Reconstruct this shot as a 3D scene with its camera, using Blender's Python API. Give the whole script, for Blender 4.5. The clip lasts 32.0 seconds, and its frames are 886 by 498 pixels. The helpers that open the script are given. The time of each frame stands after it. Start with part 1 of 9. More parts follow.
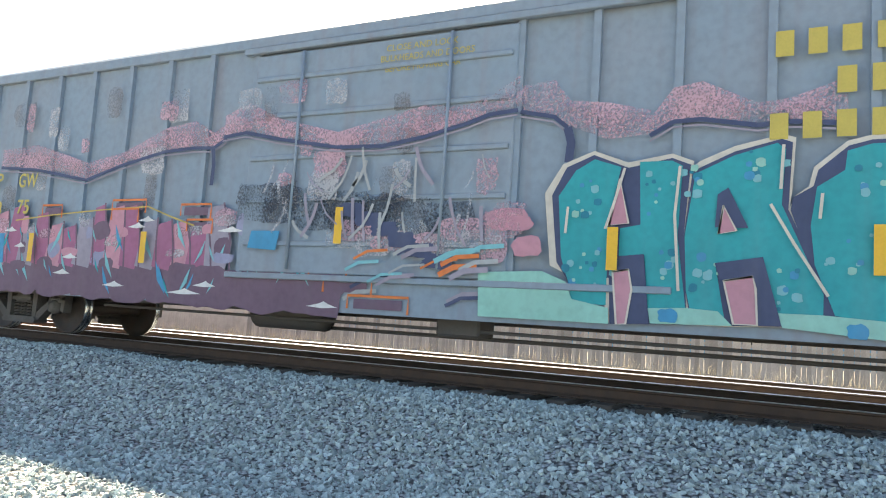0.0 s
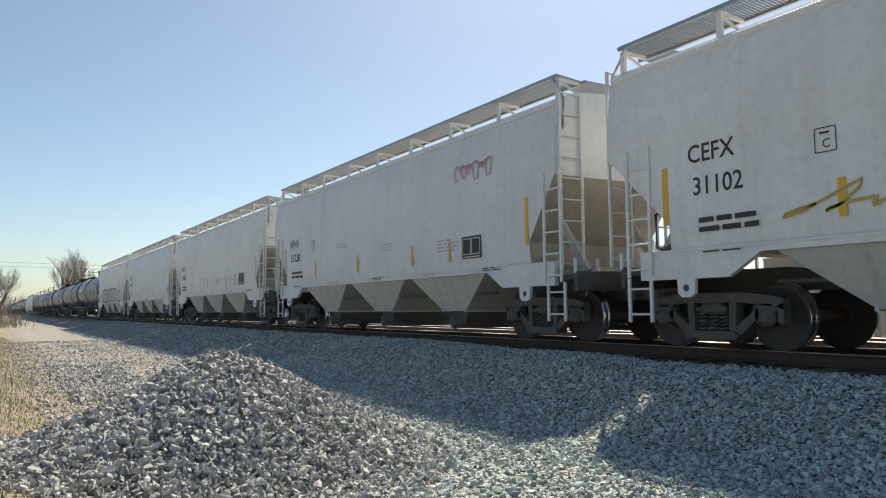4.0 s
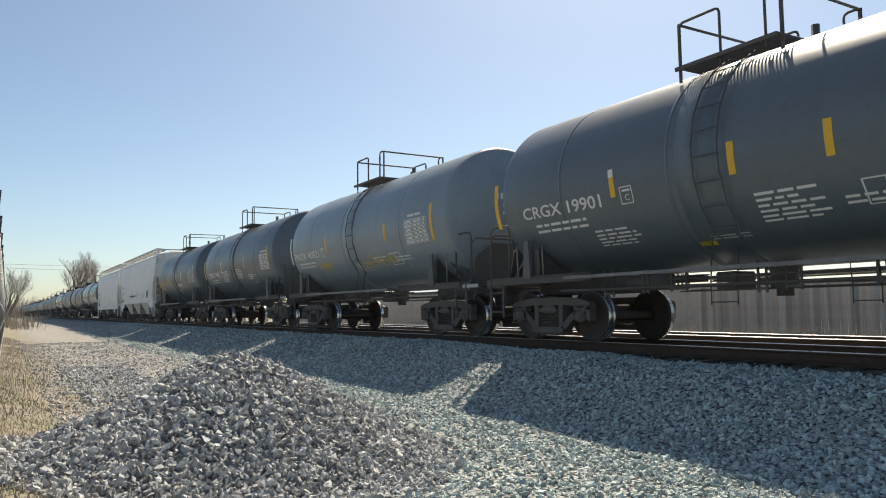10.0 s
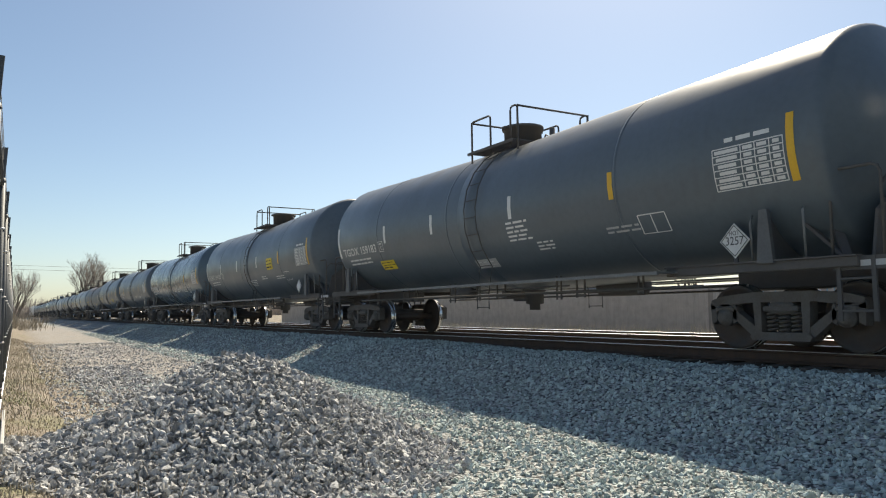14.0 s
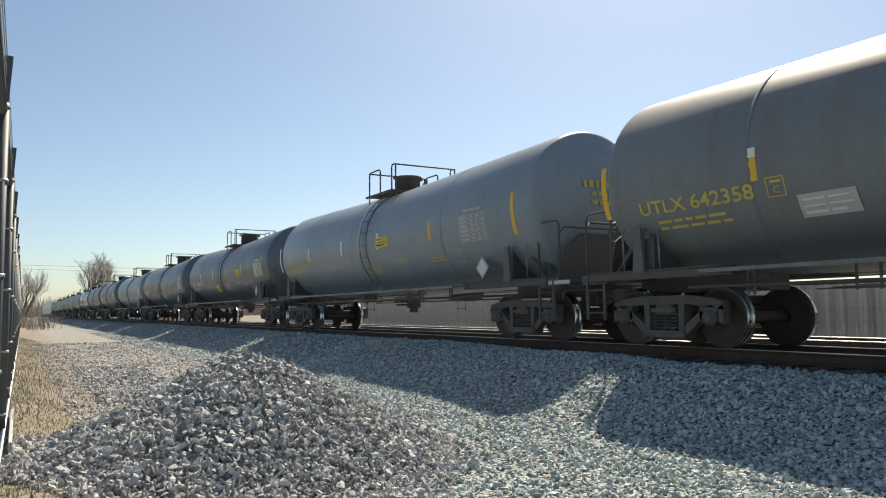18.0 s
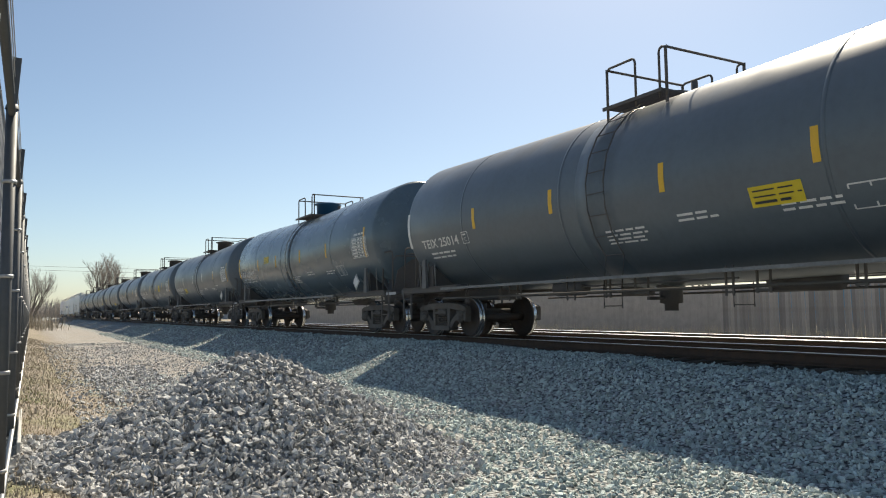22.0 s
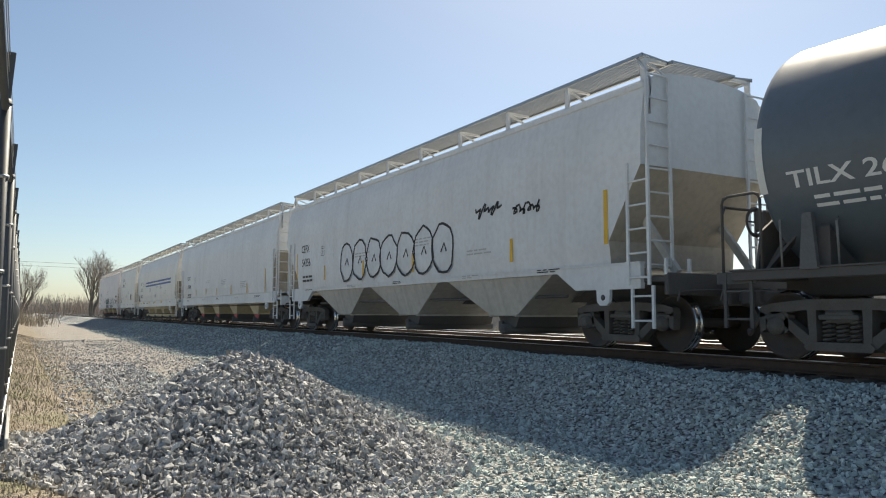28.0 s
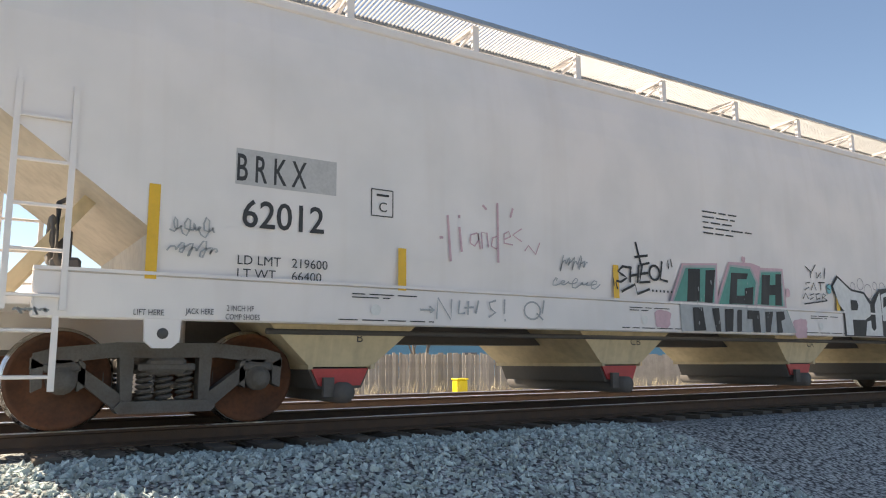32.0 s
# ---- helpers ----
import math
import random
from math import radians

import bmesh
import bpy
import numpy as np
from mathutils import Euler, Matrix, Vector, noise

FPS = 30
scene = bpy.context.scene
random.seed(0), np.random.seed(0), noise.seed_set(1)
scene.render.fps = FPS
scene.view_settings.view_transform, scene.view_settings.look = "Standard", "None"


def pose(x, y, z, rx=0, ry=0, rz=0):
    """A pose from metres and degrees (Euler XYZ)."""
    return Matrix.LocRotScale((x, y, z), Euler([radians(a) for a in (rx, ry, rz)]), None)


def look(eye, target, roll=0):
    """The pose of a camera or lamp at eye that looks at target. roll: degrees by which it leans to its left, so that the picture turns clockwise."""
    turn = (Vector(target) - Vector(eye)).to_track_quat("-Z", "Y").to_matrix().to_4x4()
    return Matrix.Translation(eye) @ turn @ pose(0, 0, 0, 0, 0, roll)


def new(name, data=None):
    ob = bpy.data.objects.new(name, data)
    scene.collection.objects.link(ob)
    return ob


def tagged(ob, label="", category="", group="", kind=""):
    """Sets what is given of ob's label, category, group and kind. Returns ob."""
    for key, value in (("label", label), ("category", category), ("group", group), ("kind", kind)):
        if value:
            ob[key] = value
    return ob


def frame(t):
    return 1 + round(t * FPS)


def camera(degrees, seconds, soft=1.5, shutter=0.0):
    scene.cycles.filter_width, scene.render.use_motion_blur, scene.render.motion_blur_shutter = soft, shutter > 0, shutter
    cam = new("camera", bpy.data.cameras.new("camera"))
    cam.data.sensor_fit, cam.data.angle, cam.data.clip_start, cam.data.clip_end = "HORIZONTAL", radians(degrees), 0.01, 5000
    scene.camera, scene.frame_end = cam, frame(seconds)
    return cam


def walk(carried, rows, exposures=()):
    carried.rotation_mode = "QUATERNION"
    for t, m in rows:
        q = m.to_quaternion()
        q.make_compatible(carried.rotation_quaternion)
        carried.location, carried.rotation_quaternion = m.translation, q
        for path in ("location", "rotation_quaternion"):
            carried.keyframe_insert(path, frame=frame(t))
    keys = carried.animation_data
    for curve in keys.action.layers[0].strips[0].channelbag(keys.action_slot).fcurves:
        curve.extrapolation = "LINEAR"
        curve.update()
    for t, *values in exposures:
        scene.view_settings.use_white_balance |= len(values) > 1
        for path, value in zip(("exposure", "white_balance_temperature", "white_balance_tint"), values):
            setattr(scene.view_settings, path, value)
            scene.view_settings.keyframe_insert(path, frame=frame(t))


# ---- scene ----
SPEED = 23.8          # metres a second, towards -Y
TRACK_X = 9.9         # centre line of the near track
RAIL_Z = 0.89         # top of rail over the road
EYE_Z = 1.5

cam = camera(61.8, 32.0, soft=1.1)
walk(cam, [(t, pose(x, y, EYE_Z, a, b, c)) for t, x, y, a, b, c in [
(0, 0.37, -0.73, 95.73, -3.73, -63.30), (0.1, 0.57, -0.55, 95.16, -3.12, -56.66), (0.2, 0.47, -0.39, 95.08, -3.77, -52.40),
    (0.3, 0.46, -0.24, 94.91, -3.73, -48.60), (0.4, 0.38, -0.14, 94.77, -3.54, -45.35), (0.5, 0.22, -0.09, 94.72, -3.33, -42.70),
    (0.6, 0.15, -0.06, 94.95, -3.00, -40.53), (0.8, 0.06, -0.02, 94.90, -1.98, -36.99), (1, 0.00, 0.00, 94.81, -1.04, -34.61),
    (1.5, 0.00, 0.00, 94.73, 0.18, -32.20), (2, 0.00, 0.00, 94.69, 0.24, -31.71), (2.5, 0.00, 0.00, 94.64, 0.31, -31.67),
    (3, 0.00, 0.00, 94.58, 0.40, -31.60), (3.5, 0.00, 0.00, 94.60, 0.48, -31.51), (5.5, 0.00, 0.00, 94.62, 0.67, -31.26),
    (6, 0.00, 0.00, 94.61, 0.78, -31.19), (6.5, 0.00, 0.00, 94.62, 0.78, -31.13), (7, 0.00, 0.00, 94.62, 0.77, -31.10),
    (7.5, 0.00, 0.00, 94.62, 0.76, -31.02), (8, 0.00, 0.00, 94.62, 0.77, -30.97), (8.5, 0.00, 0.00, 94.63, 0.81, -30.91),
    (9, 0.00, 0.00, 94.66, 0.74, -30.84), (9.5, 0.00, 0.00, 94.68, 0.76, -30.82), (10, 0.00, 0.00, 94.65, 0.75, -30.73),
    (10.5, 0.00, 0.00, 94.65, 0.76, -30.67), (11, 0.00, 0.00, 94.65, 0.82, -30.64), (11.5, 0.00, 0.00, 94.68, 0.77, -30.60),
    (12, 0.00, 0.00, 94.70, 0.75, -30.50), (12.5, 0.00, 0.00, 94.69, 0.78, -30.44), (13, 0.00, 0.00, 94.70, 0.77, -30.38),
    (13.5, 0.00, 0.00, 94.73, 0.67, -30.30), (14, 0.00, 0.00, 94.73, 0.75, -30.26), (14.5, 0.00, 0.00, 94.73, 0.69, -30.18),
    (16.5, 0.00, 0.00, 94.66, 0.77, -29.95), (17, 0.00, 0.00, 94.71, 0.71, -29.90), (17.5, 0.00, 0.00, 94.73, 0.69, -29.84),
    (18, 0.00, 0.00, 94.74, 0.67, -29.78), (18.5, 0.00, 0.00, 94.71, 0.71, -29.71), (19, 0.00, 0.00, 94.74, 0.69, -29.66),
    (19.5, 0.00, 0.00, 94.74, 0.68, -29.57), (20, 0.00, 0.00, 94.74, 0.68, -29.52), (20.5, 0.00, 0.00, 94.73, 0.67, -29.46),
    (21, 0.00, 0.00, 94.77, 0.69, -29.40), (21.5, 0.00, 0.00, 94.78, 0.67, -29.36), (22, 0.00, 0.00, 94.79, 0.69, -29.28),
    (22.5, 0.00, 0.00, 94.79, 0.68, -29.23), (23, 0.00, 0.00, 94.80, 0.64, -29.14), (23.5, 0.00, 0.00, 94.78, 0.69, -29.16),
    (24, 0.00, 0.00, 94.82, 0.68, -29.14), (24.5, 0.00, 0.00, 94.90, 0.62, -29.20), (25, 0.00, 0.00, 94.90, 0.67, -29.19),
    (25.5, 0.00, 0.00, 94.91, 0.67, -29.19), (26, 0.00, 0.00, 94.94, 0.52, -29.20), (26.5, 0.00, 0.00, 94.90, 0.33, -29.13),
    (28.5, 0.00, 0.00, 95.01, -0.40, -30.39), (29, 0.00, 0.00, 95.10, -0.54, -31.19), (29.5, 0.00, 0.00, 95.21, -0.65, -32.32),
    (30, 0.00, 0.00, 95.30, -0.75, -33.22), (30.2, 0.00, 0.00, 95.32, -0.72, -34.01), (30.5, 0.00, 0.00, 95.49, -0.69, -37.40),
    (30.7, 0.00, 0.00, 95.53, -0.49, -41.69), (30.9, 0.00, 0.00, 95.56, -0.34, -48.43), (31, 0.00, 0.00, 96.08, -0.30, -51.96),
    (31.2, 0.55, 0.07, 96.53, -0.93, -59.89), (31.3, 0.82, 0.08, 96.89, -0.66, -65.49), (31.4, 1.00, 0.05, 97.28, -0.25, -73.04),
    (31.5, 1.07, -0.05, 97.55, 0.16, -80.41), (31.6, 0.92, -0.03, 97.69, 0.53, -88.75), (31.7, 0.80, -0.06, 97.94, 0.71, -96.39),
    (31.8, 1.03, 0.20, 98.21, 0.72, -106.51), (31.9, 1.12, 0.40, 98.43, 0.68, -114.36), (32, 1.41, 0.56, 98.64, 0.29, -122.52),
]], exposures=[(0, 2.14, 7000, 6), (0.3, 1.95, 6900, 5), (0.5, 1.52, 6700, 4), (0.8, 0.95, 6630, 4), (1.2, 0.64, 6610, 4), (2, 0.62, 6610, 4), (29, 0.62, 6610, 4), (30, 0.67, 6610, 4), (30.6, 0.70, 6610, 4), (31.0, 0.74, 6700, 5), (31.2, 1.02, 6870, 6), (31.7, 1.33, 7100, 7), (32, 1.28, 7100, 9)])

# ---- sky and sun ----
SUN_AZ, SUN_EL = 47.0, 48.4       # degrees from +Y towards +X, and above the horizon
world = bpy.data.worlds.new("sky")
scene.world = world
world.use_nodes = True
wn, wl = world.node_tree.nodes, world.node_tree.links
sky = wn.new("ShaderNodeTexSky")
sky.sky_type, sky.sun_disc = "NISHITA", False
sky.sun_elevation, sky.sun_rotation = radians(SUN_EL), radians(SUN_AZ)
sky.air_density, sky.dust_density, sky.ozone_density = 0.85, 0.9, 1.15
wl.new(sky.outputs[0], wn["Background"].inputs[0])
wn["Background"].inputs[1].default_value = 0.081
sun = new("sun", bpy.data.lights.new("sun", "SUN"))
sun.data.energy, sun.data.angle, sun.data.color = 5.0, radians(0.53), (1.0, 0.87, 0.72)
sa, se = radians(SUN_AZ), radians(SUN_EL)
SUN_DIR = Vector((math.sin(sa) * math.cos(se), math.cos(sa) * math.cos(se), math.sin(se)))
sun.matrix_world = look(SUN_DIR * 60, (0, 0, 0))

# ---- materials ----
def material(name, colour, rough=0.6, metal=0.0, second=None, scale=3.0, mix=0.5, fine=40.0, bump=0.0, bump_scale=60.0,
             dust=None, dust_amount=0.0, streaks=0.0, streak_colour=(0.2, 0.12, 0.07), island=0.0, piece=0.0, spec=0.5, coat=0.0):
    """A painted or natural surface: two scales of colour change, fine relief, and wear."""
    m = bpy.data.materials.new(name)
    m.use_nodes = True
    n, l = m.node_tree.nodes, m.node_tree.links
    b = n["Principled BSDF"]
    b.inputs["Roughness"].default_value = rough
    b.inputs["Metallic"].default_value = metal
    b.inputs["Specular IOR Level"].default_value = spec
    b.inputs["Coat Weight"].default_value = coat
    co = n.new("ShaderNodeTexCoord")
    def noise_at(s, detail=4.0, vec=None):
        t = n.new("ShaderNodeTexNoise")
        t.inputs["Scale"].default_value, t.inputs["Detail"].default_value = s, detail
        l.new(vec or co.outputs["Object"], t.inputs["Vector"])
        return t.outputs["Fac"]
    def ramp(v, a, c):
        r = n.new("ShaderNodeMapRange")
        r.inputs[1].default_value, r.inputs[2].default_value = a, c
        l.new(v, r.inputs[0])
        return r.outputs[0]
    def blend(f, a, c):
        x = n.new("ShaderNodeMix")
        x.data_type = "RGBA"
        for v, i in ((f, 0), (a, 6), (c, 7)):
            if isinstance(v, (int, float)):
                x.inputs[i].default_value = v
            elif isinstance(v, tuple):
                x.inputs[i].default_value = (*v, 1)
            else:
                l.new(v, x.inputs[i])
        return x.outputs[2]
    def times(a, k):
        x = n.new("ShaderNodeMath")
        x.operation = "MULTIPLY"
        l.new(a, x.inputs[0])
        if isinstance(k, (int, float)):
            x.inputs[1].default_value = k
        else:
            l.new(k, x.inputs[1])
        return x.outputs[0]
    sec = second or tuple(c * 0.72 for c in colour)
    col = blend(times(ramp(noise_at(scale), 0.35, 0.7), mix), colour, sec)
    col = blend(times(ramp(noise_at(fine, 3.0), 0.4, 0.75), mix * 0.5), col, tuple(c * 0.6 for c in sec))
    if streaks:
        mp = n.new("ShaderNodeMapping")
        mp.inputs["Scale"].default_value = (1.0, 2.6, 0.16)
        l.new(co.outputs["Object"], mp.inputs["Vector"])
        s = ramp(noise_at(1.6, 6.0, mp.outputs[0]), 0.52, 0.78)
        col = blend(times(s, streaks), col, streak_colour)
    if dust:
        g = n.new("ShaderNodeNewGeometry")
        sp = n.new("ShaderNodeSeparateXYZ")
        l.new(g.outputs["Normal"], sp.inputs[0])
        d = times(ramp(sp.outputs[2], 0.45, 0.95), ramp(noise_at(1.3, 5.0), 0.2, 0.75))
        col = blend(times(d, dust_amount), col, dust)
    if island or piece:
        if island:
            r = n.new("ShaderNodeNewGeometry").outputs["Random Per Island"]
        else:
            r = n.new("ShaderNodeObjectInfo").outputs["Random"]
        h = n.new("ShaderNodeHueSaturation")
        k = island or piece
        v = n.new("ShaderNodeMapRange")
        v.inputs[3].default_value, v.inputs[4].default_value = 1 - k, 1 + k
        l.new(r, v.inputs[0])
        l.new(v.outputs[0], h.inputs["Value"])
        l.new(col, h.inputs["Color"])
        col = h.outputs[0]
    l.new(col, b.inputs["Base Color"])
    rr = n.new("ShaderNodeMapRange")
    rr.inputs[3].default_value, rr.inputs[4].default_value = max(rough - 0.12, 0.03), min(rough + 0.14, 1)
    l.new(noise_at(scale * 2.3), rr.inputs[0])
    l.new(rr.outputs[0], b.inputs["Roughness"])
    if bump:
        bp = n.new("ShaderNodeBump")
        bp.inputs["Strength"].default_value, bp.inputs["Distance"].default_value = bump, 0.01
        l.new(noise_at(bump_scale, 5.0), bp.inputs["Height"])
        l.new(bp.outputs[0], b.inputs["Normal"])
    return m


DUST = (0.37, 0.31, 0.23)
def paint(name, c, rough=0.42, **k):
    k = {"scale": 0.7, "mix": 0.35, "fine": 9.0, "bump": 0.12, "bump_scale": 2.2, "dust": DUST, "dust_amount": 0.6, "streaks": 0.18, **k}
    return material(name, c, rough, **k)

# Tank blacks are lifted to blue-grey to stand in for lens haze.
tank_hazed_black = paint("black_tank_paint", (0.118, 0.143, 0.166), 0.36, dust=(0.17, 0.145, 0.11), dust_amount=0.95, streaks=0.14, streak_colour=(0.07, 0.06, 0.05))
tank_gloss = paint("glossy_black_paint", (0.105, 0.145, 0.176), 0.24, streaks=0.04, dust=(0.17, 0.145, 0.11), dust_amount=0.4, streak_colour=(0.05, 0.05, 0.05))
tank_grey = paint("grey_tank_paint", (0.235, 0.285, 0.325), 0.36, dust=(0.24, 0.21, 0.17), streak_colour=(0.10, 0.06, 0.04))
tank_rusty = paint("grey_tank_paint_with_rust", (0.18, 0.203, 0.213), 0.5, streaks=0.3, dust=(0.22, 0.10, 0.05), dust_amount=0.85, streak_colour=(0.14, 0.07, 0.04))
hopper_white = paint("off_white_hopper_paint", (0.82, 0.817, 0.80), 0.5, streak_colour=(0.38, 0.33, 0.27), streaks=0.22)
hopper_grey = paint("light_grey_hopper_paint", (0.75, 0.765, 0.77), 0.46, streak_colour=(0.35, 0.31, 0.26), streaks=0.2)
hopper_green = paint("grey_green_hopper_paint", (0.50, 0.56, 0.53), 0.20, streak_colour=(0.3, 0.3, 0.26))
hopper_cream = paint("cream_hopper_paint", (0.84, 0.82, 0.77), 0.5, streak_colour=(0.42, 0.34, 0.26), streaks=0.22)
hopper_pink = paint("faded_pinkish_grey_paint", (0.80, 0.75, 0.73), 0.6, second=(0.75, 0.75, 0.75), scale=0.3, mix=0.5, fine=1.2, streaks=0.22, streak_colour=(0.62, 0.55, 0.50))
# Grimy tan, yellowed so the colour carries sunlight the bays don't get.
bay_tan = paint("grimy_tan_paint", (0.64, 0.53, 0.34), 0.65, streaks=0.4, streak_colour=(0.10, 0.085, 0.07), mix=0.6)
# Slope sheets: grime and the shade of the open end in one darker tan.
slope_grime_shade = paint("grimy_slope_sheet_paint", (0.50, 0.45, 0.37), 0.65, streaks=0.45, streak_colour=(0.22, 0.17, 0.13), mix=0.6)
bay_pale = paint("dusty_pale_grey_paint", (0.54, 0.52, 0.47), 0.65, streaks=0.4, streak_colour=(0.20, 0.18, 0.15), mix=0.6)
bay_dark = paint("grimy_grey_paint", (0.32, 0.31, 0.29), 0.7, streaks=0.5, streak_colour=(0.06, 0.05, 0.045), mix=0.6)
box_red = paint("faded_red_oxide_paint", (0.45, 0.20, 0.18), 0.62, mix=0.5, streaks=0.25, streak_colour=(0.16, 0.07, 0.05))
box_blue = paint("faded_blue_paint", (0.23, 0.31, 0.39), 0.6, second=(0.27, 0.31, 0.36), mix=0.7, streaks=0.25, streak_colour=(0.22, 0.12, 0.09))
# The next three steels sit above true black, in place of lens haze.
frame_dark = material("grimy_black_steel", (0.095, 0.093, 0.091), 0.75, second=(0.12, 0.10, 0.09), scale=3, fine=30, bump=0.3, bump_scale=25)
truck_steel = material("cast_steel_with_road_grime", (0.125, 0.118, 0.11), 0.8, second=(0.085, 0.062, 0.045), scale=5, fine=40, bump=0.4, bump_scale=40)
wheel_face = material("dark_wheel_steel", (0.06, 0.055, 0.052), 0.7, second=(0.09, 0.05, 0.03), scale=4, fine=30, bump=0.2)
wheel_rust = material("rusty_wheel_steel", (0.17, 0.065, 0.03), 0.8, second=(0.06, 0.035, 0.025), scale=3, mix=0.8, fine=25, bump=0.2)
bright_steel = material("polished_steel", (0.55, 0.54, 0.52), 0.22, 1.0, mix=0.2, fine=60)
rail_top = material("polished_rail_head", (0.82, 0.81, 0.80), 0.40, 1.0, mix=0.2, fine=80)
rail_side = material("rusty_rail_web", (0.075, 0.048, 0.035), 0.85, second=(0.12, 0.07, 0.04), scale=6, bump=0.3)
worn_rail = material("worn_grey_painted_steel", (0.20, 0.205, 0.21), 0.5, second=(0.12, 0.115, 0.11), scale=6, mix=0.6, fine=30)
worn_gusset = material("dusty_grey_steel_plate", (0.13, 0.135, 0.14), 0.6, second=(0.10, 0.095, 0.09), scale=5, mix=0.6, fine=30)
galv = material("galvanised_steel", (0.45, 0.46, 0.46), 0.45, 0.8, mix=0.3, fine=50)
white_rung = paint("white_painted_steel", (0.72, 0.72, 0.70), 0.5)
decal_white = material("white_lettering", (0.72, 0.72, 0.70), 0.55, mix=0.25, scale=8)
decal_faint = material("worn_grey_lettering", (0.50, 0.50, 0.50), 0.6, mix=0.4, scale=9)
decal_black = material("black_lettering", (0.04, 0.042, 0.046), 0.6, mix=0.3, scale=8)
decal_yellow = material("yellow_lettering", (0.55, 0.45, 0.10), 0.55, mix=0.3, scale=8)
reflect_yellow = material("yellow_reflective_strip", (0.78, 0.46, 0.03), 0.4, mix=0.25, scale=6)
reflect_white = material("white_reflective_strip", (0.75, 0.75, 0.72), 0.4, mix=0.25, scale=6)
label_yellow = material("yellow_label", (0.72, 0.55, 0.03), 0.5, mix=0.2, scale=5)
red_plate = material("red_placard", (0.50, 0.06, 0.06), 0.55, mix=0.3, scale=8)
blue_stripe = material("blue_stripe_paint", (0.03, 0.10, 0.32), 0.5, mix=0.2)
valve_blue = material("blue_valve_paint", (0.02, 0.10, 0.22), 0.5, mix=0.4, scale=5)
def mist(name, c, amount, scale):
    """Thin overspray: paint whose cover breaks up into patches and specks."""
    m = material(name, c, 0.65, mix=0.4, scale=2.0, fine=14)
    n, l = m.node_tree.nodes, m.node_tree.links
    co, tx, fn, mx, rr = (n.new(k) for k in ("ShaderNodeTexCoord", "ShaderNodeTexNoise", "ShaderNodeTexNoise", "ShaderNodeMath", "ShaderNodeMapRange"))
    tx.inputs["Scale"].default_value, tx.inputs["Detail"].default_value = scale, 7.0
    fn.inputs["Scale"].default_value = 34.0
    mx.operation = "ADD"
    rr.inputs[1].default_value, rr.inputs[2].default_value, rr.inputs[4].default_value = 0.82, 1.16, amount
    for t in (tx, fn):
        l.new(co.outputs["Object"], t.inputs["Vector"])
    l.new(tx.outputs["Fac"], mx.inputs[0])
    l.new(fn.outputs["Fac"], mx.inputs[1])
    l.new(mx.outputs[0], rr.inputs[0])
    l.new(rr.outputs[0], n["Principled BSDF"].inputs["Alpha"])
    return m


G = {k: material("spray_paint_" + k, c, 0.6, mix=0.5, scale=1.6, fine=11, streaks=0.25, streak_colour=tuple(0.5 * v + 0.12 for v in c)) for k, c in {
    "teal": (0.02, 0.36, 0.40), "navy": (0.012, 0.03, 0.10), "pink": (0.55, 0.27, 0.34), "magenta": (0.36, 0.13, 0.24), "plum": (0.16, 0.10, 0.15),
    "mint": (0.30, 0.60, 0.52), "orange": (0.72, 0.20, 0.05), "white": (0.70, 0.71, 0.71), "black": (0.02, 0.02, 0.022), "sky": (0.05, 0.30, 0.52),
    "silver": (0.40, 0.42, 0.43), "green": (0.10, 0.32, 0.27), "lilac": (0.30, 0.31, 0.45), "rose": (0.62, 0.42, 0.47), "aqua": (0.20, 0.50, 0.55),
    "dusk": (0.33, 0.30, 0.37), "gold": (0.55, 0.42, 0.10), "haze": (0.33, 0.30, 0.33), "cream": (0.66, 0.62, 0.54), "dusk_navy": (0.055, 0.075, 0.16), "teal_deep": (0.01, 0.22, 0.32), "yellow": (0.70, 0.58, 0.10)}.items()}

G["rose_mist"] = mist("rose_overspray", (0.62, 0.40, 0.47), 0.85, 1.3)
G["pale_mist"] = mist("pale_overspray", (0.60, 0.60, 0.63), 0.7, 2.2)
G["dark_mist"] = mist("dark_overspray", (0.06, 0.07, 0.09), 0.75, 1.8)
G["rust_mist"] = mist("rust_stains", (0.24, 0.17, 0.14), 0.4, 2.6)

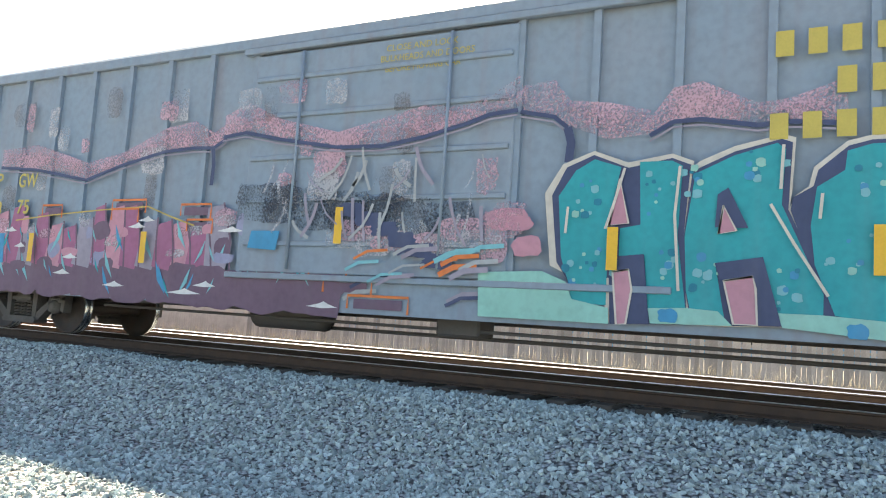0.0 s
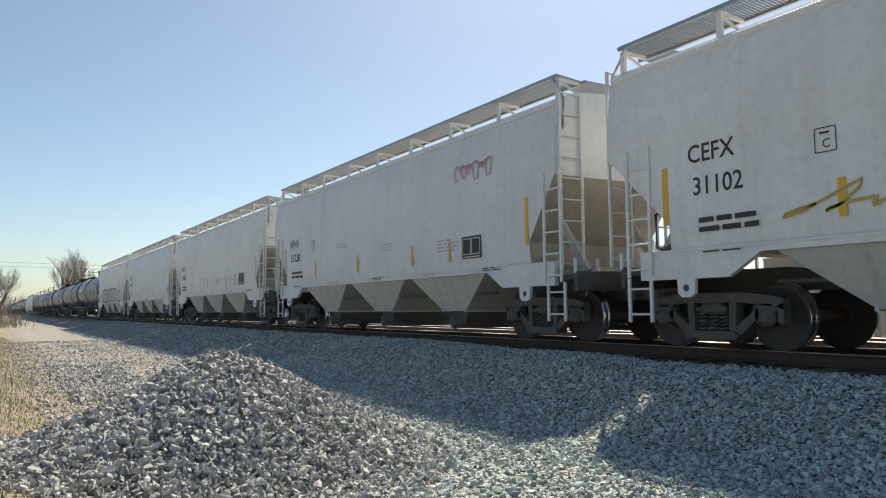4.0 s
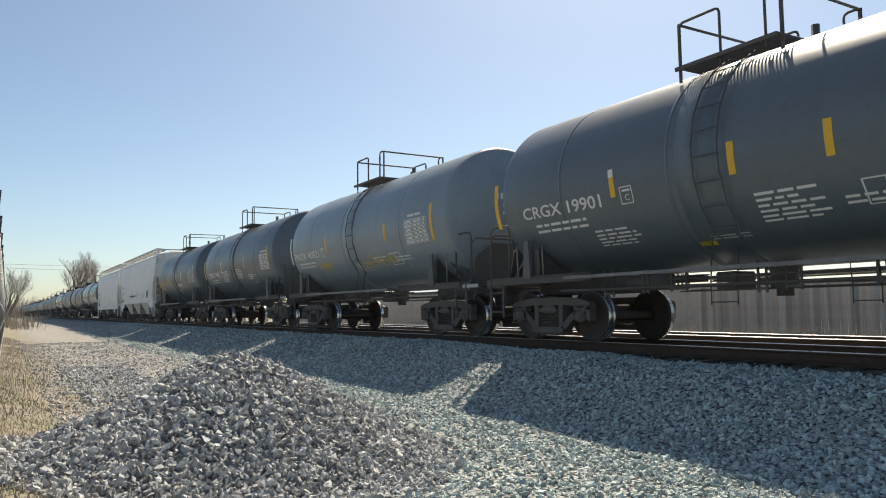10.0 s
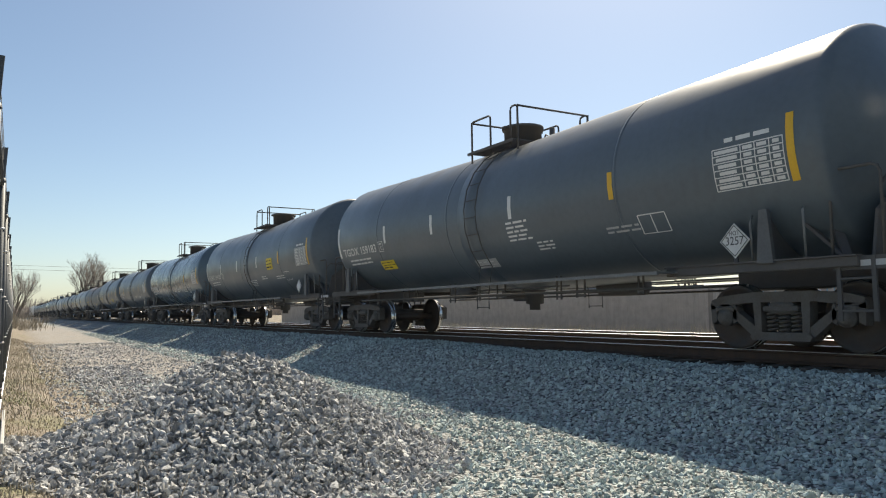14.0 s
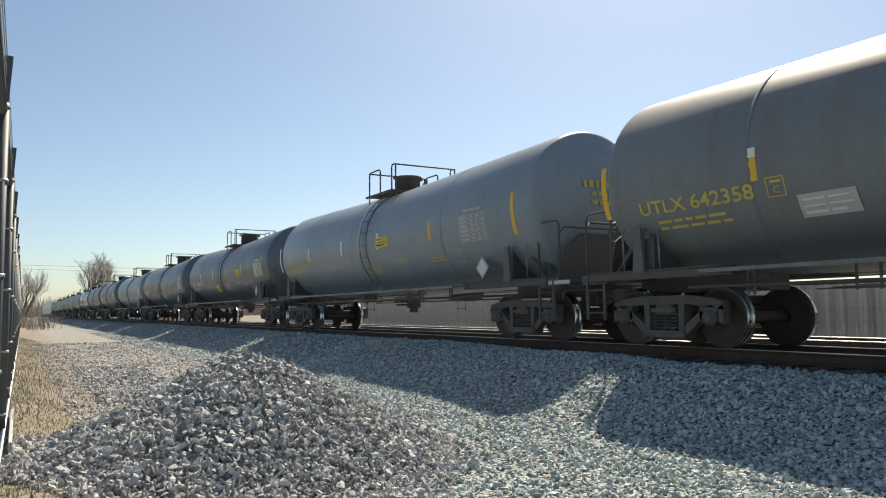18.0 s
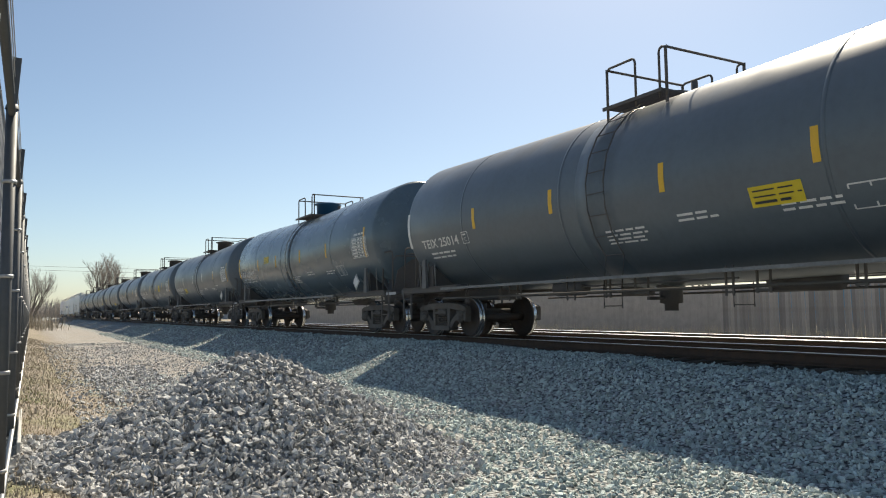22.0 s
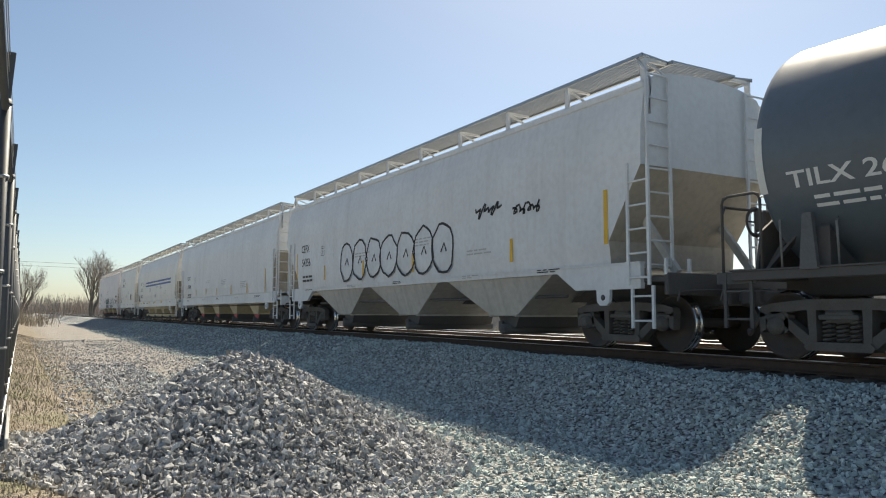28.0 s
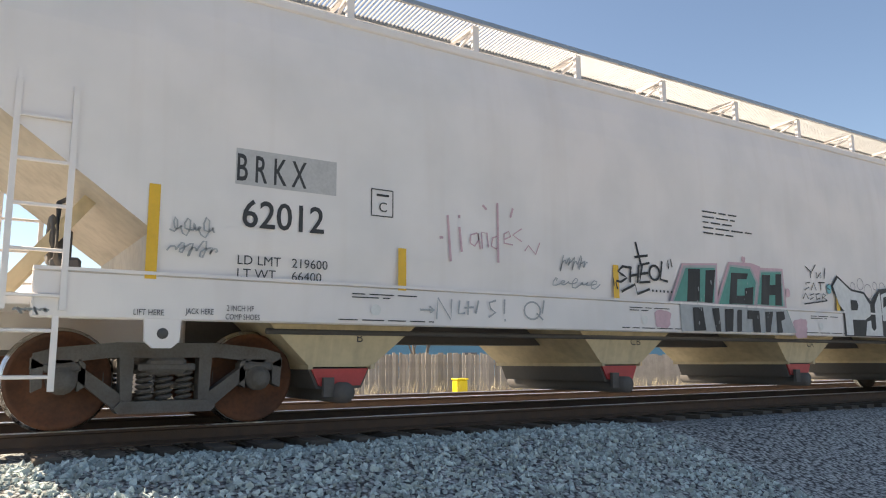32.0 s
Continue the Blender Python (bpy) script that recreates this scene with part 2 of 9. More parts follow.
# ---- mesh building ----
class Shape:
    """Collects simple solids into one mesh."""
    def __init__(self):
        self.v, self.f, self.m, self.s = [], [], [], []
    def add(self, verts, faces, mat=0, smooth=False):
        o = len(self.v)
        self.v.extend(tuple(p) for p in verts)
        for f in faces:
            self.f.append(tuple(i + o for i in f))
            self.m.append(mat)
            self.s.append(smooth)
        return self
    def box(self, c, s, mat=0, rot=None, b=0.0):
        hx, hy, hz = s[0] / 2, s[1] / 2, s[2] / 2
        if b:
            b = min(b, hx * 0.9, hy * 0.9, hz * 0.9)
            pts, idx = [], {}
            for sx in (-1, 1):
                for sy in (-1, 1):
                    for sz in (-1, 1):
                        for k, p in enumerate(((hx, hy - b, hz - b), (hx - b, hy, hz - b), (hx - b, hy - b, hz))):
                            idx[sx, sy, sz, k] = len(pts)
                            pts.append((sx * p[0], sy * p[1], sz * p[2]))
            fs = []
            for s_ in (-1, 1):
                fs.append([idx[s_, y, z, 0] for y, z in ((-1, -1), (1, -1), (1, 1), (-1, 1))][::s_])
                fs.append([idx[x, s_, z, 1] for x, z in ((-1, -1), (-1, 1), (1, 1), (1, -1))][::s_])
                fs.append([idx[x, y, s_, 2] for x, y in ((-1, -1), (1, -1), (1, 1), (-1, 1))][::s_])
            for a in (-1, 1):
                for c_ in (-1, 1):
                    fs.append([idx[a, c_, -1, 0], idx[a, c_, 1, 0], idx[a, c_, 1, 1], idx[a, c_, -1, 1]][::-a * c_])
                    fs.append([idx[a, -1, c_, 0], idx[a, 1, c_, 0], idx[a, 1, c_, 2], idx[a, -1, c_, 2]][::a * c_])
                    fs.append([idx[-1, a, c_, 1], idx[1, a, c_, 1], idx[1, a, c_, 2], idx[-1, a, c_, 2]][::-a * c_])
                    for e in (-1, 1):
                        fs.append([idx[a, c_, e, k] for k in (0, 1, 2)][::a * c_ * e])
        else:
            pts = [(x, y, z) for x in (-hx, hx) for y in (-hy, hy) for z in (-hz, hz)]
            fs = [(0, 1, 3, 2), (4, 6, 7, 5), (0, 4, 5, 1), (2, 3, 7, 6), (0, 2, 6, 4), (1, 5, 7, 3)]
        m = rot or Matrix()
        c = Vector(c)
        return self.add([m.to_3x3() @ Vector(p) + c for p in pts], fs, mat)
    def beam(self, p, q, w, h, mat=0, up=(0, 0, 1)):
        p, q = Vector(p), Vector(q)
        d = (q - p).normalized()
        s = d.cross(Vector(up))
        if s.length < 1e-4:
            s = d.cross(Vector((1, 0, 0)))
        s.normalize()
        u = s.cross(d)
        pts = [e + s * a * w / 2 + u * c * h / 2 for e in (p, q) for a, c in ((-1, -1), (1, -1), (1, 1), (-1, 1))]
        return self.add(pts, [(0, 1, 2, 3), (7, 6, 5, 4), (0, 4, 5, 1), (1, 5, 6, 2), (2, 6, 7, 3), (3, 7, 4, 0)], mat)
    def tube(self, pts, r, n=6, mat=0, cap=True):
        pts = [Vector(p) for p in pts]
        rings = []
        for i, p in enumerate(pts):
            a, c = pts[max(i - 1, 0)], pts[min(i + 1, len(pts) - 1)]
            d = (c - a).normalized()
            s = d.cross(Vector((0, 0, 1)))
            if s.length < 0.05:
                s = d.cross(Vector((1, 0, 0)))
            s.normalize()
            u = s.cross(d)
            rr = r[i] if isinstance(r, (list, tuple)) else r
            rings.append([p + (s * math.cos(k * math.tau / n) + u * math.sin(k * math.tau / n)) * rr for k in range(n)])
        fs = [(i * n + k, i * n + (k + 1) % n, (i + 1) * n + (k + 1) % n, (i + 1) * n + k) for i in range(len(pts) - 1) for k in range(n)]
        if cap:
            fs += [tuple(range(n))[::-1], tuple(range((len(pts) - 1) * n, len(pts) * n))]
        return self.add([q for g in rings for q in g], fs, mat, n > 5)
    def lathe(self, prof, axis="z", at=(0, 0, 0), n=24, mat=0, mats=None, smooth=True):
        """prof: (along, radius) pairs about an axis."""
        v = []
        for h, r in prof:
            for k in range(n):
                c, s = math.cos(k * math.tau / n) * r, math.sin(k * math.tau / n) * r
                p = {"z": (c, s, h), "x": (h, c, s), "y": (s, h, c)}[axis]
                v.append((p[0] + at[0], p[1] + at[1], p[2] + at[2]))
        for i in range(len(prof) - 1):
            fs = [(i * n + k, i * n + (k + 1) % n, (i + 1) * n + (k + 1) % n, (i + 1) * n + k) for k in range(n)]
            if i == 0:
                self.add(v, fs, mats[i] if mats else mat, smooth)
                base = len(self.v) - len(v)
            else:
                for f in fs:
                    self.f.append(tuple(q + base for q in f))
                    self.m.append(mats[i] if mats else mat)
                    self.s.append(smooth)
        return self
    def prism(self, poly, axis, lo, hi, mat=0):
        """Extrudes a polygon of (a, b) pairs: axis x: (y, z); axis y: (x, z); axis z: (x, y)."""
        def p(a, c, h):
            return {"x": (h, a, c), "y": (a, h, c), "z": (a, c, h)}[axis]
        n = len(poly)
        v = [p(a, c, lo) for a, c in poly] + [p(a, c, hi) for a, c in poly]
        fs = [tuple(range(n))[::-1], tuple(range(n, 2 * n))] + [(k, (k + 1) % n, n + (k + 1) % n, n + k) for k in range(n)]
        return self.add(v, fs, mat)
    def mesh(self, name, *mats):
        me = bpy.data.meshes.new(name)
        me.from_pydata(self.v, [], self.f)
        for m in mats:
            me.materials.append(m)
        me.polygons.foreach_set("material_index", self.m)
        me.polygons.foreach_set("use_smooth", self.s)
        bm = bmesh.new()
        bm.from_mesh(me)
        bmesh.ops.recalc_face_normals(bm, faces=bm.faces)
        bm.to_mesh(me)
        bm.free()
        return me


MESHES = {}
def shared(key, build, *mats):
    """The mesh of a part, built once for each key and set of materials."""
    k = (key, tuple(m.name for m in mats))
    if k not in MESHES:
        MESHES[k] = build().mesh(key[0] if isinstance(key, tuple) else key, *mats)
    return MESHES[k]


def part(name, me, parent, m=None, label=""):
    ob = new(name, me)
    ob.parent = parent
    if name in ("weight_marks", "small_print", "label_print", "head_lettering", "sill_lettering", "door_lettering", "stencil_lines", "specification_table"):
        ob["kind"] = "stuff"                    # print too small to read
    if m is not None:
        ob.matrix_basis = m
    return tagged(ob, label) if label else ob


def thing(name, label, category, group="", me=None, m=None, kind=""):
    ob = new(name, me)
    if m is not None:
        ob.matrix_basis = m
    return tagged(ob, label, category, group, kind)


# ---- lettering ----
TEXTS = {}
def letter_all(wanted):
    """Turns each (words, weight) into flat triangles, one metre high."""
    obs = []
    for words, weight in wanted:
        cu = bpy.data.curves.new("lettering", "FONT")
        cu.body, cu.offset, cu.size, cu.resolution_u = words, weight, 1.37, 3
        cu.space_line = 1.05
        obs.append((words, weight, new("lettering", cu)))
    dg = bpy.context.evaluated_depsgraph_get()
    for words, weight, ob in obs:
        me = bpy.data.meshes.new_from_object(ob.evaluated_get(dg))
        TEXTS[words, weight] = ([tuple(v.co) for v in me.vertices], [tuple(p.vertices) for p in me.polygons])
        cu = ob.data
        bpy.data.objects.remove(ob)
        bpy.data.curves.remove(cu)
        bpy.data.meshes.remove(me)


class Side:
    """The near side of a car, flat (r = 0) or round, on which marks lie. u runs along it as it is read, from the rear end; z is the height."""
    def __init__(self, rear, x, r=0.0, zc=0.0):
        self.rear, self.x, self.r, self.zc, self.n, self.inner, self.dip = rear, x, r, zc, 0, None, 0.0
    def over(self, lift):
        """Each mark lies a hair above the one before it."""
        self.n += 1
        return lift + 0.00022 * (self.n % 24)
    def at(self, u, z, lift=0.004):
        if not self.r:
            return (self.x - lift, self.rear - u, z)
        a, zc = (z - self.zc) / self.r, self.zc
        if self.inner:                          # heights are given on the shell inside the jacket
            u += 0.14
            zc -= self.dip * max(0.0, min(u, 2 * self.rear - u))
            a = math.asin(max(-1.0, min(1.0, (self.inner[1] + self.inner[0] * math.sin((z - self.inner[1]) / self.inner[0]) - zc) / self.r)))
        return (-(self.r + lift) * math.cos(a), self.rear - u, zc + (self.r + lift) * math.sin(a))
    def strip(self, sh, u, z, w, h, lift=0.004, mat=0, lean=0.0):
        n = max(1, int(h / 0.18)) if self.r else 1
        lift = self.over(lift)
        v = []
        for k in range(n + 1):
            zz = z - h / 2 + h * k / n
            o = lean * (k / n - 0.5)
            v += [self.at(u + o - w / 2, zz, lift), self.at(u + o + w / 2, zz, lift)]
        return sh.add(v, [(2 * k, 2 * k + 1, 2 * k + 3, 2 * k + 2) for k in range(n)], mat)
    def poly(self, sh, pts, lift=0.004, mat=0):
        lift = self.over(lift)
        return sh.add([self.at(u, z, lift) for u, z in pts], [tuple(range(len(pts)))], mat)
    def words(self, sh, words, u, z, height, stretch=1.0, weight=0.0, lift=0.004, mat=0, lean=0.0, width=None):
        v, f = TEXTS[words, weight]
        lift = self.over(lift)
        if width:
            stretch = width / (max(p[0] for p in v) * height)
        return sh.add([self.at(u + (x + lean * y) * height * stretch, z + y * height, lift) for x, y, _ in v], f, mat)
    def lines(self, sh, u, z, widths, height=0.05, step=0.1, mat=0, rng=None):
        """Small print that cannot be read: rows of plain bars."""
        rng = rng or random.Random(int(u * 100))
        for k, w in enumerate(widths):
            x = 0.0
            while x < w:
                b = min(rng.uniform(0.12, 0.34), w - x + 0.05)
                self.strip(sh, u + x + b / 2, z - k * step, b, height, mat=mat)
                x += b + 0.05
        return sh


def stroke(side, sh, pts, width, lift=0.005, mat=0):
    """A sprayed line along points (u, z)."""
    lift = side.over(lift)
    v, f = [], []
    for i, (u, z) in enumerate(pts):
        a, c = pts[max(i - 1, 0)], pts[min(i + 1, len(pts) - 1)]
        dx, dz = c[0] - a[0], c[1] - a[1]
        n = math.hypot(dx, dz) or 1
        px, pz = -dz / n * width / 2, dx / n * width / 2
        v += [side.at(u + px, z + pz, lift), side.at(u - px, z - pz, lift)]
    f = [(2 * i, 2 * i + 1, 2 * i + 3, 2 * i + 2) for i in range(len(pts) - 1)]
    return sh.add(v, f, mat)


def scribble(side, sh, u, z, w, h, seed, width=0.03, turns=9, mat=0):
    """An unreadable sprayed tag: a looping line."""
    rng = random.Random(seed)
    pts, n = [], turns * 7
    ph = [rng.uniform(0, math.tau) for _ in range(4)]
    for i in range(n + 1):
        t = i / n
        a = t * turns * math.tau
        r = 0.6 + 0.4 * math.sin(a * 0.37 + ph[0])
        pts.append((u + w * (0.06 + 0.88 * t) + 0.10 * w * math.cos(a + ph[1]) * r, z + h / 2 + h * 0.42 * math.sin(a * 1.0 + ph[2]) * r * (0.6 + 0.4 * math.sin(3 * a * 0.21 + ph[3]))))
    return stroke(side, sh, pts, width, mat=mat)


# ---- trucks, couplers and other running gear ----
WR = 0.457
def wheelset_shape():
    s = Shape()
    for d in (-1, 1):
        prof = [(0.675, 0.0), (0.675, 0.12), (0.69, 0.14), (0.70, 0.36), (0.676, 0.40), (0.676, 0.487), (0.700, 0.485), (0.712, 0.459), (0.72, 0.457),
                (0.815, 0.450), (0.817, 0.405), (0.79, 0.385), (0.775, 0.20), (0.80, 0.13), (0.83, 0.12), (0.83, 0.0)]
        mats = [0] * len(prof)
        for i in (6, 7, 8):
            mats[i] = 1
        s.lathe([(d * h, r) for h, r in prof], "x", n=36, mats=mats)
    s.lathe([(-0.68, 0.0), (-0.68, 0.1), (-0.5, 0.085), (0.5, 0.085), (0.68, 0.1), (0.68, 0.0)], "x", n=10)
    s.lathe([(-1.08, 0.0), (-1.08, 0.07), (-0.82, 0.07), (-0.82, 0.0)], "x", n=8)
    s.lathe([(0.82, 0.0), (0.82, 0.07), (1.08, 0.07), (1.08, 0.0)], "x", n=8)
    return s


def side_frame_shape():
    s = Shape()
    w = 0.15
    s.prism([(-1.14, 0.56), (-1.12, 0.70), (-0.95, 0.75), (-0.45, 0.80), (0.45, 0.80), (0.95, 0.75), (1.12, 0.70), (1.14, 0.56), (0.98, 0.60), (0.5, 0.66), (-0.5, 0.66), (-0.98, 0.60)], "x", -w / 2, w / 2)
    for d in (-1, 1):
        s.prism([(d * 0.82, 0.64), (d * 0.98, 0.64), (d * 0.42, 0.17), (d * 0.28, 0.17), (d * 0.28, 0.24)], "x", -w / 2, w / 2)
        s.prism([(d * 0.30, 0.66), (d * 0.42, 0.66), (d * 0.40, 0.24), (d * 0.30, 0.24)], "x", -w / 2 - 0.01, w / 2 + 0.01)
        s.prism([(d * 0.70, 0.60), (d * 0.76, 0.66), (d * 0.76, 0.36), (d * 0.70, 0.40)], "x", -w / 2, w / 2)
        s.prism([(d * 1.04, 0.60), (d * 1.14, 0.66), (d * 1.12, 0.36), (d * 1.04, 0.40)], "x", -w / 2, w / 2)
        s.box((0.0, d * 0.889, 0.57), (0.19, 0.30, 0.08), b=0.02)
    s.prism([(-0.42, 0.15), (0.42, 0.15), (0.46, 0.20), (0.40, 0.26), (-0.40, 0.26), (-0.46, 0.20)], "x", -w / 2 - 0.05, w / 2 + 0.05)
    return s


def spring_shape():
    s = Shape()
    for y in (-0.18, 0.0, 0.18):
        pts = [(math.cos(a) * 0.068, y + math.sin(a) * 0.068, 0.265 + 0.27 * a / (math.tau * 5)) for a in [k * math.tau / 8 for k in range(41)]]
        s.tube(pts, 0.017, 4)
    s.box((0, 0, 0.57), (0.22, 0.52, 0.07), b=0.015)
    return s


def bolster_shape():
    s = Shape()
    s.box((0, 0, 0.58), (2.2, 0.36, 0.16), b=0.03)
    s.lathe([(0.62, 0.0), (0.62, 0.2), (0.80, 0.2), (0.80, 0.0)], "z", n=16)
    for d in (-1, 1):
        s.tube([(-0.75, d * 0.40, 0.36), (0.75, d * 0.40, 0.36)], 0.045, 6)
        s.box((-0.74, d * 0.47, 0.38), (0.10, 0.09, 0.30))
        s.box((0.74, d * 0.47, 0.38), (0.10, 0.09, 0.30))
    return s


def cap_shape():
    return Shape().lathe([(0.11, 0.0), (0.11, 0.05), (0.10, 0.085), (0.05, 0.10), (0.045, 0.125), (-0.06, 0.125), (-0.06, 0.0)], "x", n=14)


WHEELS = []
def add_truck(car, y, rusty=False):
    tr = part("truck", shared("bolster", bolster_shape, truck_steel), car, pose(0, y, 0))
    for d in (-1, 1):
        part("side_frame", shared("side_frame", side_frame_shape, truck_steel), tr, pose(d * 1.0, 0, 0))
        part("spring_set", shared("spring_set", spring_shape, truck_steel), tr, pose(d * 1.0, 0, 0))
        w = part("wheelset", shared("wheelset", wheelset_shape, wheel_rust if rusty else wheel_face, bright_steel), tr, pose(0, d * 0.889, WR))
        WHEELS.append((w, car, y + d * 0.889, d * 0.889))
        for e in (-1, 1):
            part("bearing_cap", shared("bearing_cap", cap_shape, truck_steel), tr, pose(d * 1.05, e * 0.889, WR, 0, 0, 0 if d > 0 else 180))
    return tr


def coupler_shape():
    s = Shape()
    s.box((0, 0.10, 0.86), (0.16, 0.75, 0.16), b=0.03)
    s.box((0.03, 0.53, 0.86), (0.30, 0.26, 0.28), b=0.05)
    s.box((-0.12, 0.66, 0.86), (0.10, 0.2, 0.26), b=0.03)
    s.box((0, -0.35, 0.86), (0.42, 0.5, 0.34), b=0.03)
    s.tube([(0.1, 0.3, 0.98), (0.5, 0.22, 0.98), (1.25, 0.2, 0.95), (1.3, 0.2, 0.80)], 0.018, 6)
    s.tube([(-0.1, 0.3, 0.98), (-0.5, 0.22, 0.98), (-1.25, 0.2, 0.95), (-1.3, 0.2, 0.80)], 0.018, 6)
    return s


def hose_shape():
    return Shape().tube([(-0.32, 0.05, 0.80), (-0.34, 0.22, 0.72), (-0.33, 0.36, 0.50), (-0.26, 0.50, 0.34), (-0.14, 0.64, 0.30), (-0.05, 0.72, 0.36)], 0.032, 7)


def add_couplers(car, y):
    for d in (-1, 1):
        m = pose(0, d * y, 0, 0, 0, 0 if d > 0 else 180)
        part("coupler", shared("coupler", coupler_shape, frame_dark), car, m)
        part("air_hose", shared("air_hose", hose_shape, frame_dark), car, m)


def ladder_shape(w, h, step=0.38, r=0.018, rail=0.05):
    s = Shape()
    for y in (-w / 2, w / 2):
        s.box((0, y, h / 2), (0.035, rail, h))
    k = 0.12
    while k < h:
        s.tube([(0.0, -w / 2, k), (0.0, w / 2, k)], r, 5)
        k += step
    return s


def ladder(car, x, y, z, w, h, mat, turn=0, name="ladder", rx=0.0):
    return part(name, shared(("ladder", w, round(h, 2)), lambda: ladder_shape(w, h), mat), car, pose(x, y, z, rx, 0, turn))


def handrail(car, pts, r, mat, name="handrail"):
    return part(name, Shape().tube(pts, r, 6).mesh(name, mat), car)


def bend(p, q, r, z):
    """A hoop from p up to height z and down to q, with rounded corners."""
    p, q = Vector(p), Vector(q)
    d = (q - p)
    d.z = 0
    d.normalize()
    pts = [p, Vector((p.x, p.y, z - r)), Vector((p.x, p.y, z)) + d * r * 0.3 - Vector((0, 0, r * 0.3)), Vector((p.x, p.y, z)) + d * r]
    pts += [Vector((q.x, q.y, z)) - d * r, Vector((q.x, q.y, z)) - d * r * 0.3 - Vector((0, 0, r * 0.3)), Vector((q.x, q.y, z - r)), q]
    return pts


# ---- tank cars ----
def shell_shape(L, R, zc, dip=0.0, head=0.36):
    """A tank whose axis dips by so many metres a metre towards the middle outlet."""
    s = Shape()
    out = 0.16                                  # by which the middle of the head bulges
    prof = [(-L / 2 - out, 0.0)]
    kn = 0.15                                   # knuckle between the dished head and the shell
    for k in range(1, 6):                       # the dish
        r = (R - kn) * k / 5
        prof.append((-L / 2 - out + (head + out - kn) * (r / (R - kn)) ** 2.2, r))
    for k in range(1, 4):                       # the knuckle
        a = k / 3 * math.pi / 2
        prof.append((-L / 2 + head - kn * math.cos(a), R - kn + kn * math.sin(a)))
    n = 2 * max(2, int(L / 4.8))                # an even count, so that the fold lies in the middle
    for k in range(1, n):
        prof.append((-L / 2 + head + (L - 2 * head) * k / n, R))
    prof += [(-h, r) for h, r in prof[:9][::-1]]
    s.lathe(prof, "y", (0, 0, zc), n=56)
    s.v = [(x, y, z - dip * (L / 2 - abs(y))) for x, y, z in s.v]
    return s


def saddle_shape(R, zc):
    s = Shape()
    s.box((0, 0, 1.02), (0.5, 2.6, 0.32), b=0.02)
    s.prism([(-1.35, 1.18), (1.35, 1.18), (1.25, zc - 0.80), (0.95, zc - 1.12), (-0.95, zc - 1.12), (-1.25, zc - 0.80)], "y", -0.05, 0.05)
    s.box((-1.33, 0, 1.42), (0.05, 0.20, 0.55), b=0.01).box((1.33, 0, 1.42), (0.05, 0.20, 0.55), b=0.01)
    s.box((0, 1.25, 1.12), (2.75, 0.62, 0.07), b=0.01)
    s.box((-1.36, 1.25, 1.10), (0.05, 0.64, 0.16))
    s.box((1.36, 1.25, 1.10), (0.05, 0.64, 0.16))
    return s


def deck_shape(a, c, y0, y1, z):
    """A grating of bars with a frame."""
    s = Shape()
    y = y0
    while y < y1:
        s.box(((a + c) / 2, y, z), (c - a, 0.012, 0.03))
        y += 0.055
    for x in (a, c):
        s.box((x, (y0 + y1) / 2, z - 0.01), (0.04, y1 - y0, 0.06))
    return s


def table_marks(side, sh, u, z, w, h, seed):
    rng = random.Random(seed)
    for k in range(7):
        zz = z + h / 2 - h * k / 6
        side.strip(sh, u + w / 2, zz, w, 0.016)
    for x in (0, 0.42, 0.62, 0.82, 1.0):
        side.strip(sh, u + w * x, z, 0.016, h)
    for k in range(6):
        for a, b in ((0.03, 0.39), (0.45, 0.59), (0.65, 0.79), (0.85, 0.97)):
            side.strip(sh, u + w * (a + b) / 2, z + h / 2 - h * (k + 0.5) / 6, w * (b - a) * rng.uniform(0.7, 1), h * 0.085)
    side.lines(sh, u + 0.2, z + h / 2 + 0.1, [w * 0.6], 0.06)


